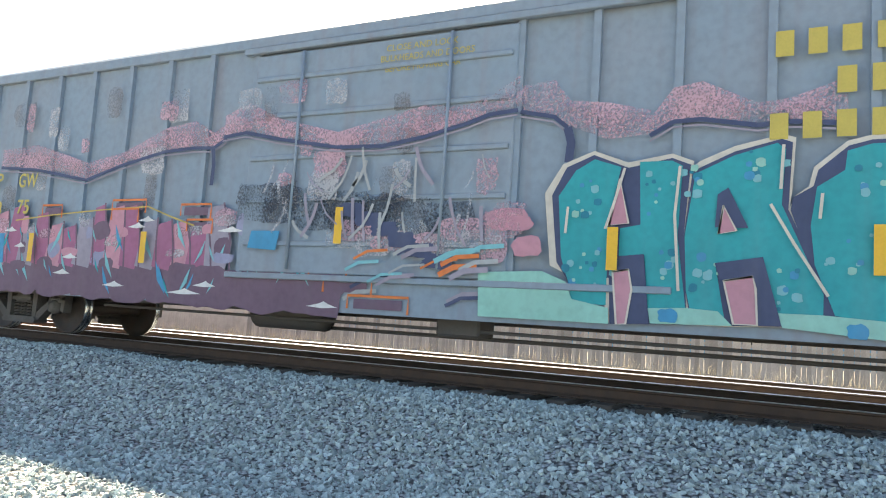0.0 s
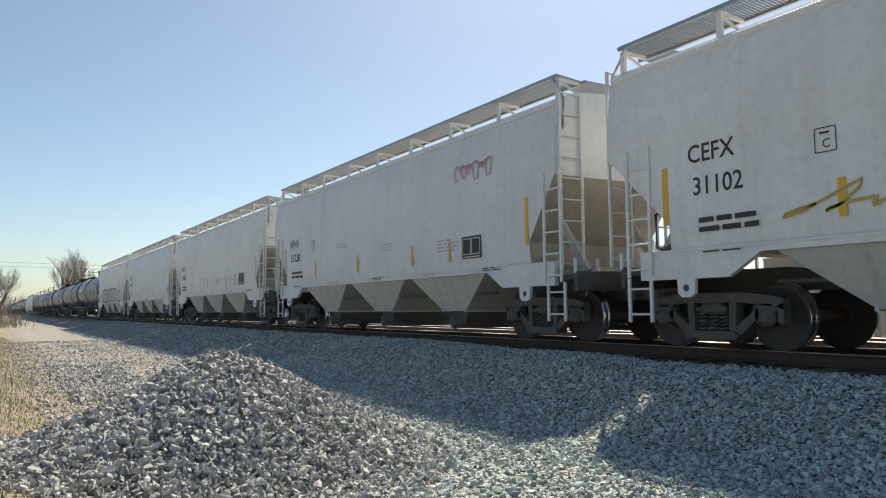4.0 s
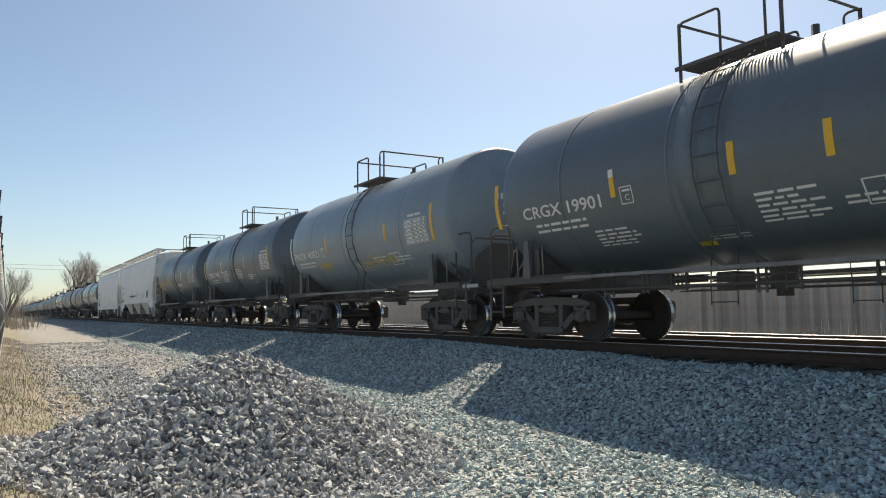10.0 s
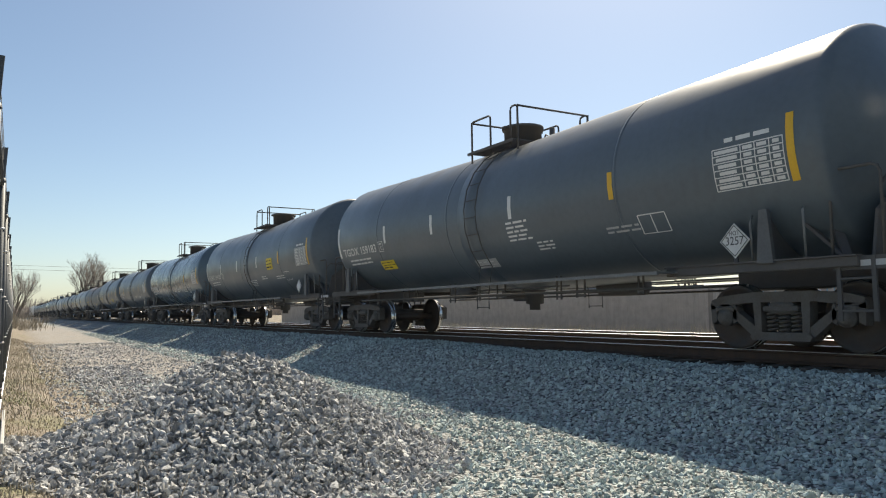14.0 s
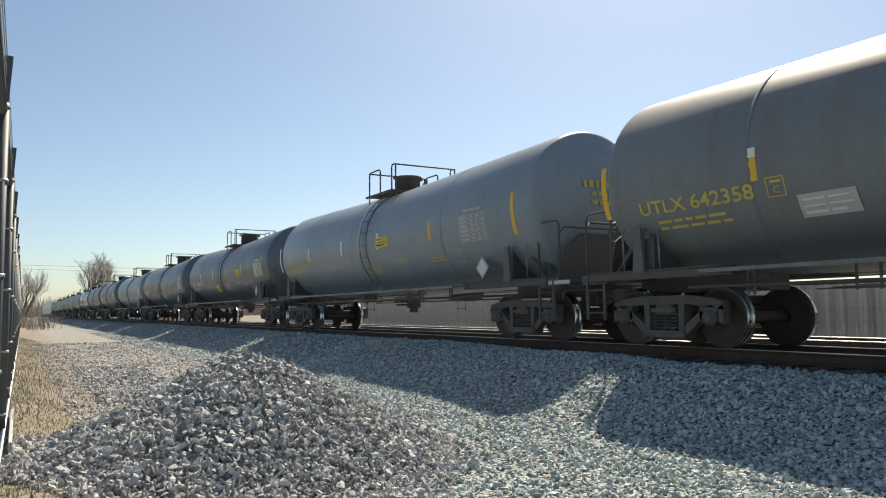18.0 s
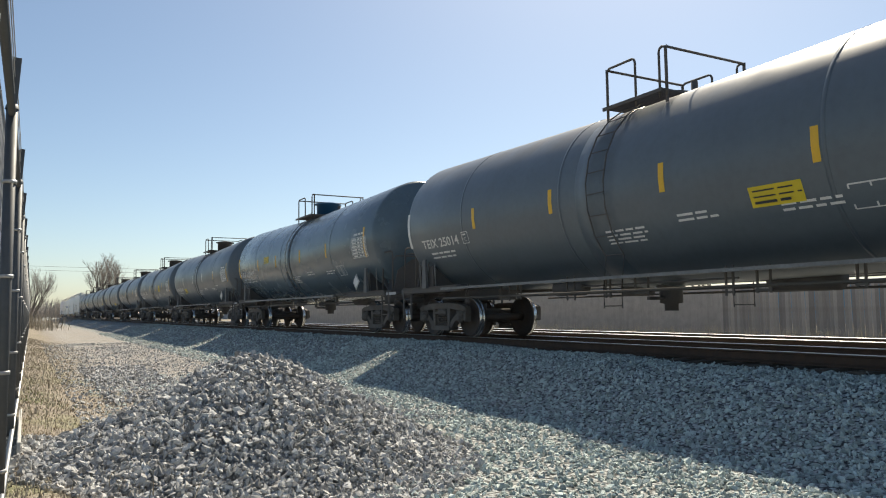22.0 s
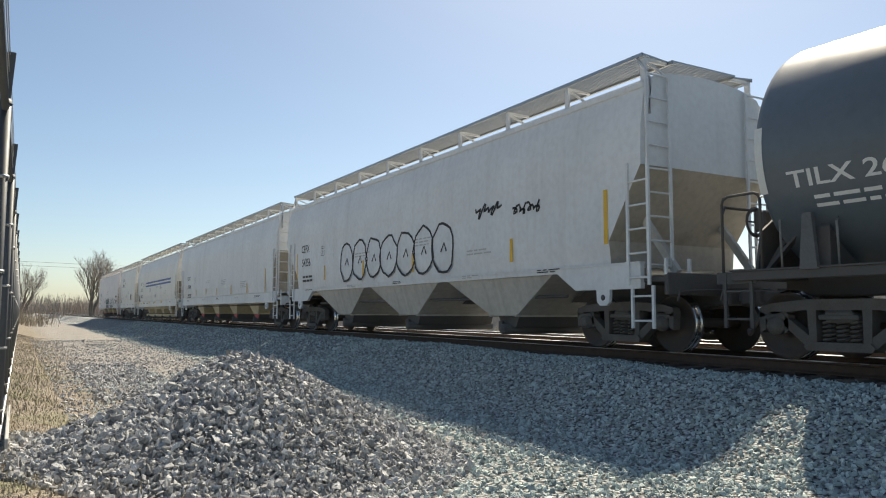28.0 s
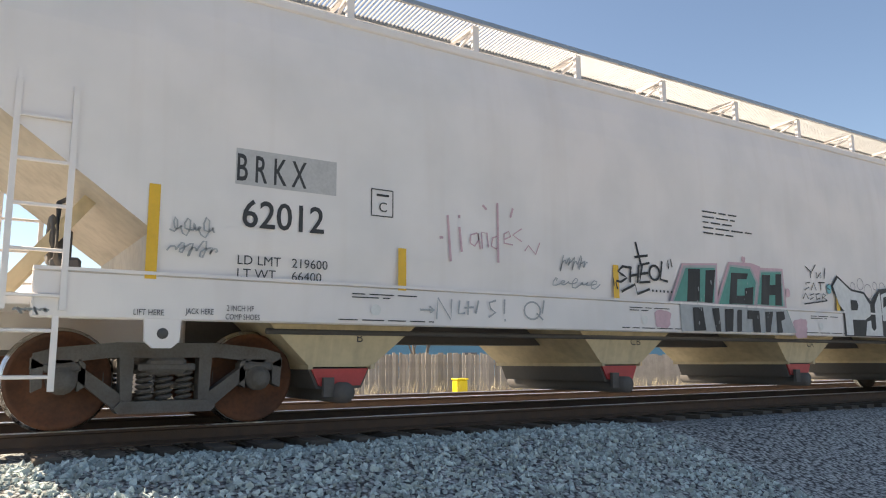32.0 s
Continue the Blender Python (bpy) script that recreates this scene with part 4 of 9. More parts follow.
def hopper_car(spec):
    L, mat = spec["L"], spec["mat"]
    W, zs, ze, zr = spec.get("W", 3.06), 1.38, spec.get("ze", 4.28), spec.get("zr", 4.56)
    zm, cut, bow = spec.get("zm", 2.95), spec.get("cut", 1.2), spec.get("bow", 0.14)
    thin = spec.get("thin", False)              # no deep sill between the trucks
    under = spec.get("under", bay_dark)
    rng = random.Random(spec["seed"])
    car = thing("hopper_car", spec["label"], "hopper car", "freight cars in the train")
    back, ahead = spec.get("back", 0.18), spec.get("ahead", 0.40)     # the body passes the rear end of the sill, and stops short of its front
    Lh = L + back - ahead
    yh = (back + ahead) / 2                     # its middle
    part("hopper_body", shared(("hopper_body", round(Lh, 2), W, ze, zm, cut, bow), lambda: hull_shape(L / 2 - ahead, L / 2 + back, W, zs, zm, ze, zr, (cut * spec.get("notch", 0.62), cut), bow), mat, spec.get("slope", slope_grime_shade)), car)
    for x in (-1, 1):
        part("side_sill", shared(("side_sill", round(L, 2), thin), lambda: sill_shape(L - 0.9, thin), mat), car, pose(x * (W / 2 - 0.05), 0, 0))
        part("eave_rail", shared(("eave_rail", round(Lh, 2)), lambda: Shape().box((0, 0, 0), (0.07, Lh, 0.10), b=0.015), mat), car, pose(x * (W / 2 - bow + 0.01), yh, ze - 0.03))
    ty = L / 2 - 1.35
    for d in (-1, 1):
        add_truck(car, d * (L / 2 - spec.get("truck_in", (1.35, 1.35))[d > 0]), spec.get("rusty", False) and d > 0)
        e = d * (L / 2)
        part("end_platform", shared("end_platform", lambda: Shape().box((0, -0.55, 1.14), (2.9, 1.1, 0.09), b=0.01).box((0, 0.0, 1.06), (2.9, 0.09, 0.34), b=0.015).box((0, -0.9, 0.95), (0.55, 2.2, 0.42), b=0.02), mat if spec.get("clean_end") else frame_dark), car, pose(0, e, 0, 0, 0, 0 if d > 0 else 180))
        # corner posts, ladders and braces of the open end
        for x in (-1, 1):
            xx = x * (W / 2 - 0.06)
            ladder(car, x * (W / 2 + 0.02), e - d * 0.46, 1.05, 0.44, 1.95, mat, 0, "side_ladder")
            ladder(car, x * (W / 2 - 0.34), e + (back + 0.06 if d > 0 else ahead - 0.06), 1.25, 0.5, ze - 1.1, mat, 90, "end_ladder")
            part("ladder_foot", shared("ladder_foot", lambda: Shape().beam((0, -0.25, 1.2), (0, -0.25, 1.45), 0.04, 0.05).beam((0, 0.25, 1.2), (0, 0.25, 1.45), 0.04, 0.05), mat), car, pose(x * (W / 2 - 0.34), e + (0.02 if d > 0 else 0.0), 0, 0, 0, 90))
            ladder(car, x * (W / 2 - 0.02), e - d * 0.42, 0.38, 0.44, 0.66, mat, 0, "sill_step")
            part("end_brace", shared(("end_brace", round(zm, 1), d), lambda: Shape().beam((0, 0, 1.25), (0, -d * 1.0, zm - 0.35), 0.09, 0.12), under), car, pose(xx - x * 0.55, e - d * 0.25, 0))
        if d > 0:
            part("brake_gear", shared("brake_gear", lambda: Shape().lathe([(-0.03, 0.22), (0.0, 0.25), (0.03, 0.22), (0.0, 0.19), (-0.03, 0.22)], "y", (0, 0.1, 0.55), 18).box((0, 0, 0.5), (0.2, 0.15, 0.3), b=0.02)
                 .beam((-0.2, 0.1, 0.55), (0.2, 0.1, 0.55), 0.02, 0.02).beam((0, 0.1, 0.35), (0, 0.1, 0.75), 0.02, 0.02, up=(1, 0, 0)).box((-0.3, 0, 0.2), (0.3, 0.25, 0.3), b=0.03).tube([(-0.3, 0, 0.2), (-0.6, 0.1, 0.3), (-0.6, 0.1, 0.8), (-0.3, 0, 0.9)], 0.025, 6), frame_dark), car, pose(-0.75, e - d * 0.72, 1.2))
    add_couplers(car, L / 2 - 0.12)
    # bays
    nb = spec.get("bays", 3)
    span = 2 * (ty - 1.15)
    for k in range(nb):
        pitch = spec.get("pitch", span / nb)
        y = pitch * (k - (nb - 1) / 2)
        l = spec.get("bay_l", pitch * spec.get("fill", 0.94))
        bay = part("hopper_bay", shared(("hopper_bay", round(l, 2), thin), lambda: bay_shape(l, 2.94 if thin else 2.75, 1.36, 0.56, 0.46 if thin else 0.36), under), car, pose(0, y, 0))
        part("outlet_gate", shared("outlet_gate", lambda: gate_shape(2.75, 0.55), frame_dark), bay)
        if spec.get("red_gates"):
            part("gate_placard", shared("gate_placard", lambda: Shape().prism([(-0.33, 0.54), (0.33, 0.54), (0.24, 0.36), (-0.24, 0.36)], "x", -1.13, -1.105), red_plate), bay, label="red gate placard")
    part("centre_sill", shared(("centre_sill", round(L, 1)), lambda: Shape().box((0, 0, 0.98), (0.5, L - 1.6, 0.30)), frame_dark), car)
    part("train_line", shared(("train_line", round(L, 1)), lambda: Shape().tube([(-1.25, -ty + 1.2, 0.92), (-1.25, ty - 1.2, 0.92)], 0.03 if not spec.get("pipes") else 0.11, 8), under if spec.get("pipes") else frame_dark), car)
    if spec.get("pipes"):
        part("unloading_pipe", Shape().tube([(-1.1, -ty + 1.4, 0.40), (-1.1, ty - 1.4, 0.40)], 0.11, 8).mesh("unloading_pipe", under), car)
    # roof walk along both edges, with brackets, and hatches between
    for x in (-1, 1):
        part("roof_walk", shared(("roof_walk", round(Lh, 2)), lambda: deck_shape(-0.30, 0.30, -Lh / 2 + 0.1, Lh / 2 - 0.1, 0.0), galv), car, pose(x * (W / 2 - 0.50), yh, zr + 0.20, 0, x * -5, 0), "galvanised grating walkway")["kind"] = "stuff"
        n = max(5, int(Lh / 1.75))
        for k in range(n + 1):
            y = yh - Lh / 2 + 0.15 + (Lh - 0.3) * k / n
            part("walk_bracket", shared("walk_bracket", lambda: Shape().box((-0.24, 0, -0.19), (0.05, 0.09, 0.40)).beam((-0.24, 0, 0.0), (0.3, 0, 0.0), 0.06, 0.05).beam((-0.22, 0, -0.02), (0.25, 0, -0.2), 0.04, 0.03), mat), car, pose(x * (W / 2 - 0.50), y, zr + 0.16, 0, 0, 0 if x < 0 else 180))
    for d in (-1, 1):
        handrail(car, [(-W / 2 + 0.2, yh + d * (Lh / 2 + 0.02), ze - 0.5), (-W / 2 + 0.2, yh + d * (Lh / 2 + 0.06), ze + 0.05), (-W / 2 + 0.22, yh + d * (Lh / 2 - 0.25), zr + 0.2)], 0.025, mat, "corner_handrail")
        part("end_walk", shared("end_walk", lambda: deck_shape(-0.75, 0.75, -0.3, 0.3, 0), galv), car, pose(0, yh + d * (Lh / 2 - 0.3), zr + 0.17))["kind"] = "stuff"
    part("hatch_trough", shared(("hatch_trough", round(Lh, 2)), lambda: Shape().box((0, 0, zr + 0.04), (0.8, Lh - 1.2, 0.14), b=0.03), mat), car, pose(0, yh, 0))
    # marks
    side = Side(L / 2, -W / 2)
    ink = spec.get("ink", decal_black)
    for u, z, h in spec.get("bars", [(0.98, 2.2, 0.85), (3.6, 1.86, 0.46), (6.6, 1.84, 0.46), (9.6, 1.84, 0.46), (L - 3.9, 1.84, 0.46), (L - 1.2, 2.2, 0.9)]):
        sh = Shape()
        side.strip(sh, u, z, 0.10, h, lift=0.006)
        part("reflective_strip", sh.mesh("reflective_strip", reflect_yellow), car)
    for u, w in spec.get("sill_bars", ()):
        sh = Shape()
        side.strip(sh, u, spec.get("sill_z", 1.17), w, 0.12, lift=0.012)
        part("reflective_strip", sh.mesh("reflective_strip", reflect_yellow), car)
    if spec.get("mark"):
        sh = Shape()
        mz, mh, mw = spec.get("mark_z", 2.62), spec.get("mark_h", 0.26), spec.get("mark_w", 0.78)
        side.words(sh, spec["mark"], spec.get("mark_u", 1.4), mz, mh, 1.0, spec.get("weight", 0.015), width=mw)
        part("reporting_mark", sh.mesh("lettering", ink), car)
        sh = Shape()
        side.words(sh, spec["number"], spec.get("mark_u", 1.4) + 0.07, mz - spec.get("num_dz", 0.46), mh, 1.0, 0.015, width=spec.get("num_w", mw * 1.05))
        part("car_number", sh.mesh("lettering", ink), car)
        sh = Shape()
        u = spec.get("mark_u", 1.4) + spec.get("wt_u", 0.16)
        wz = mz - spec.get("wt_dz", 0.95)
        if spec.get("weights"):
            a, b = spec["weights"]
            side.words(sh, "LD LMT", u, wz, 0.095, 1.0, 0.0)
            side.words(sh, a, u + 0.55, wz, 0.095, 1.0, 0.0)
            side.words(sh, "LT WT", u, wz - 0.13, 0.095, 1.0, 0.0)
            side.words(sh, b, u + 0.55, wz - 0.13, 0.095, 1.0, 0.0)
        else:
            side.lines(sh, u, mz - 0.82, [0.9, 0.9], 0.07, 0.13)
        part("weight_marks", sh.mesh("weight_marks", ink), car)
        sh = Shape()
        w, z = spec.get("mark_u", 1.4) + spec.get("plate_u", 1.9), mz - 0.2
        for p, q in (((w, z), (w + 0.26, z)), ((w, z + 0.29), (w + 0.26, z + 0.29)), ((w, z), (w, z + 0.29)), ((w + 0.26, z), (w + 0.26, z + 0.29))):
            stroke(side, sh, [p, q], 0.012)
        side.words(sh, "C", w + 0.085, z + 0.05, 0.11)
        side.lines(sh, w + 0.06, z + 0.23, [0.10], 0.025)
        part("plate_mark", sh.mesh("plate_mark", ink), car)
    for k in range(spec.get("notes", 3)):
        sh = Shape()
        u = L * (0.36 + 0.17 * k) + rng.uniform(-0.4, 0.4)
        side.lines(sh, u, 2.15 + rng.uniform(-0.25, 0.3), [rng.uniform(0.6, 1.0) for _ in range(rng.choice((2, 3, 4)))], 0.03, 0.075, rng=rng)
        part("small_print", sh.mesh("small_print", decal_faint), car)
    if not spec.get("no_sill"):
        flat = Side(L / 2, -W / 2 - 0.010)
        for k in range(5):
            u = L * (0.12 + 0.18 * k) + rng.uniform(-0.3, 0.3)
            sh = Shape()
            flat.lines(sh, u, 1.40 if thin else 1.28, [rng.uniform(0.3, 0.9), rng.uniform(0.3, 0.7)], 0.020, 0.04, rng=rng)
            part("sill_lettering", sh.mesh("sill_lettering", decal_faint if k % 2 else ink), car)
    # stencil panel near the leading end
    if spec.get("panel", True):
        sh = Shape()
        u = L - spec.get("panel_u", 3.4)
        side.strip(sh, u + 0.36, 1.86, 0.72, 0.46, 0.004)
        box = part("stencil_panel", sh.mesh("stencil_panel", decal_black), car, label="black stencilled inspection panel")
        sh = Shape()
        for a in (0.05, 0.38):
            for p, q in (((u + a, 1.72), (u + a + 0.29, 1.72)), ((u + a, 2.04), (u + a + 0.29, 2.04)), ((u + a, 1.72), (u + a, 2.04)), ((u + a + 0.29, 1.72), (u + a + 0.29, 2.04))):
                stroke(side, sh, [p, q], 0.016, 0.008)
        side.strip(sh, u + 0.36, 1.665, 0.66, 0.02, 0.008)
        part("stencil_lines", sh.mesh("stencil_lines", decal_white), box)
    for d in (-1, 1):
        part("jacking_eye", shared("jacking_eye", lambda: Shape().prism([(-0.16, 1.0), (0.16, 1.0), (0.15, 0.80), (0.08, 0.74), (-0.08, 0.74), (-0.15, 0.80)], "x", -0.03, 0.03).lathe([(-0.034, 0.0), (-0.034, 0.05), (0.034, 0.05), (0.034, 0.0)], "x", (0, 0, 0.87), 12, mat=1), mat, frame_dark), car, pose(-W / 2 + 0.03, d * (L / 2 - spec.get("eye_in", 1.3 if thin else 2.6)), 0))
    for words, u, z, h, st, wt, m in spec.get("words", ()):
        sh = Shape()
        side.words(sh, words, u, z, h, st, 0.0, 0.014 if z < 1.38 else 0.004)
        part("lettering", sh.mesh("lettering", m), car)
    for u, z, w, h, seed, g in spec.get("tags", ()):
        sh = Shape()
        scribble(side, sh, u - w / 2, z - h / 2, w, h, seed, 0.04)
        part("graffiti_tag", sh.mesh("graffiti_tag", G[g]), car, label="sprayed " + g + " tag")
    for u0, u1, z, h, m in spec.get("stripes", ()):
        sh = Shape()
        side.strip(sh, (u0 + u1) / 2, z, u1 - u0, h)
        part("painted_stripe", sh.mesh("painted_stripe", m), car)
    for fn in spec.get("extra", ()):
        fn(car, side, L)
    return car


# ---- boxcars ----
def boxcar(spec):
    L, mat, W, zs, zt = spec["L"], spec["mat"], 3.02, 1.0, spec.get("zt", 4.58)
    car = thing("boxcar", spec["label"], "boxcar", "freight cars in the train")
    part("boxcar_body", Shape().box((0, 0, (zs + zt) / 2), (W - 0.1, L, zt - zs), b=0.03).mesh("boxcar_body", mat), car)
    part("roof", Shape().prism([(-W / 2, zt - 0.02), (W / 2, zt - 0.02), (W / 2 - 0.1, zt + 0.10), (0, zt + 0.24), (-W / 2 + 0.1, zt + 0.10)], "y", -L / 2, L / 2).mesh("roof", mat), car)
    d0, d1 = spec["door"]                        # from the rear end
    for x in (-1, 1):
        part("top_rail", Shape().box((0, 0, zt - 0.06), (0.09, L, 0.16), b=0.01).mesh("top_rail", mat), car, pose(x * (W / 2 - 0.02), 0, 0))
        poly = [(-L / 2, 1.06), (-L / 2, 0.84), (-L / 2 + 2.4, 0.84), (-L / 2 + 2.9, 0.66), (L / 2 - 2.9, 0.66), (L / 2 - 2.4, 0.84), (L / 2, 0.84), (L / 2, 1.06)]
        part("side_sill", Shape().prism(poly, "x", -0.05, 0.05).mesh("side_sill", mat), car, pose(x * (W / 2 - 0.04), 0, 0))
        rib = Shape().prism([(0, 1.06), (0.09, 1.06), (0.09, zt - 0.14), (0, zt - 0.14)], "x", -0.035, 0.035).mesh("rib", mat)
        for n, a, b in ((spec["ribs"][0], 0.1, d0), (spec["ribs"][1], d1, L - 0.1)):
            for k in range(n + 1):
                part("rib", rib, car, pose(x * (W / 2 - 0.02), L / 2 - (a + (b - a) * k / n) - 0.045, 0))
        # plug doors
        nd = spec.get("doors", 2)
        w = (d1 - d0) / nd
        for k in range(nd):
            y = L / 2 - d0 - w * (k + 0.5)
            dr = part("door", Shape().box((0, 0, (1.15 + zt - 0.28) / 2), (0.08, w - 0.05, zt - 1.43), b=0.015).mesh("door", mat), car, pose(x * (W / 2 - 0.0), y, 0))
            for z in (1.55, 2.15, 2.75, 3.35, 3.9):
                part("door_rib", Shape().box((0, 0, z), (0.05, w - 0.16, 0.07), b=0.012).mesh("door_rib", mat), dr, pose(x * 0.05, 0, 0))
            for e in (-1, 1):
                part("lock_bar", Shape().tube([(0, 0, 1.2), (0, 0, zt - 0.3)], 0.025, 6).mesh("lock_bar", mat), dr, pose(x * 0.09, e * w * 0.28, 0))
        part("door_track", Shape().box((0, 0, 1.10), (0.10, (d1 - d0) * 1.5, 0.08), b=0.01).mesh("door_track", mat), car, pose(x * (W / 2 + 0.03), L / 2 - (d0 + d1) / 2 - (d1 - d0) * 0.2, 0))
        part("door_track", Shape().box((0, 0, zt - 0.2), (0.09, (d1 - d0) * 1.5, 0.09), b=0.01).mesh("door_track", mat), car, pose(x * (W / 2 + 0.03), L / 2 - (d0 + d1) / 2 - (d1 - d0) * 0.2, 0))
    for d in (-1, 1):
        for k in range(5):
            part("end_corrugation", shared("end_corrugation", lambda: Shape().prism([(-0.02, -0.2), (0.09, -0.1), (0.09, 0.1), (-0.02, 0.2)], "x", -W / 2 + 0.12, W / 2 - 0.12), mat), car, pose(0, d * L / 2, 1.55 + 0.62 * k, 0, 0, 0 if d > 0 else 180))
        add_truck(car, d * (L / 2 - 1.75))
        for x in (-1, 1):
            ladder(car, x * (W / 2 + 0.05), d * (L / 2 - 0.35), 1.05, 0.44, 1.6, mat, 0, "side_ladder")
            ladder(car, x * (W / 2 - 0.4), d * (L / 2 + 0.11), 1.05, 0.44, 1.6, mat, 90, "end_ladder")
            ladder(car, x * (W / 2 - 0.02), d * (L / 2 - 0.35), 0.42, 0.42, 0.5, frame_dark, 0, "sill_step")
        part("end_sill", Shape().box((0, 0, 0.95), (2.9, 0.16, 0.26), b=0.02).mesh("end_sill", frame_dark), car, pose(0, d * (L / 2 - 0.02), 0))
    add_couplers(car, L / 2 + 0.05)
    part("centre_sill", Shape().box((0, 0, 0.80), (0.5, L - 1.0, 0.36)).mesh("centre_sill", frame_dark), car)
    part("brake_reservoir", Shape().lathe([(-0.6, 0.0), (-0.6, 0.24), (0.6, 0.24), (0.6, 0.0)], "y", (-0.85, L / 2 - 7.6, 0.62), 16).box((-0.9, -0.6, 0.60), (0.5, 0.6, 0.3), b=0.03)
         .tube([(-1.1, -L * 0.3, 0.52), (-1.1, L * 0.3, 0.55)], 0.025, 6).tube([(-0.7, -L * 0.3, 0.44), (-0.7, L * 0.12, 0.44)], 0.03, 6).mesh("brake_reservoir", frame_dark), car)
    for fn in spec["extra"]:
        fn(car, Side(L / 2, -W / 2 - spec.get("skin", 0.055)), L)
    return car


def bars_on(car, side, items, mat, name="reflective_strip"):
    for u, z, h in items:
        sh = Shape()
        side.strip(sh, u, z, 0.12, h, 0.012)
        part(name, sh.mesh(name, mat), car)


def blob(side, sh, u, z, w, h, seed, lift=0.004, n=22, mat=0):
    """A ragged sprayed patch."""
    rng = random.Random(seed)
    lift = side.over(lift)
    pts = []
    for k in range(n):
        a = k * math.tau / n
        c, s = math.cos(a), math.sin(a)
        q = max(abs(c), abs(s)) ** 0.6
        r = (1 + rng.uniform(-0.13, 0.13)) / q * 0.92
        pts.append((u + w / 2 * c * r, z + h / 2 * s * r))
    mid = side.at(u, z, lift)
    v = [mid] + [side.at(a, b, lift) for a, b in pts]
    sh.add(v, [(0, k + 1, (k + 1) % n + 1) for k in range(n)], mat)


def dashes(side, sh, u, z, w, h, seed, count, size, slant=0.5, lift=0.01, mat=0):
    """Short slanted strokes scattered over a patch."""
    rng = random.Random(seed)
    for _ in range(count):
        a, b = u + rng.uniform(0, w), z + rng.uniform(0, h)
        s = size * rng.uniform(0.5, 1.3)
        stroke(side, sh, [(a, b), (a + s * slant * 0.6, b - s * 0.55), (a + s * slant, b - s)], s * rng.uniform(0.14, 0.3), lift, mat)


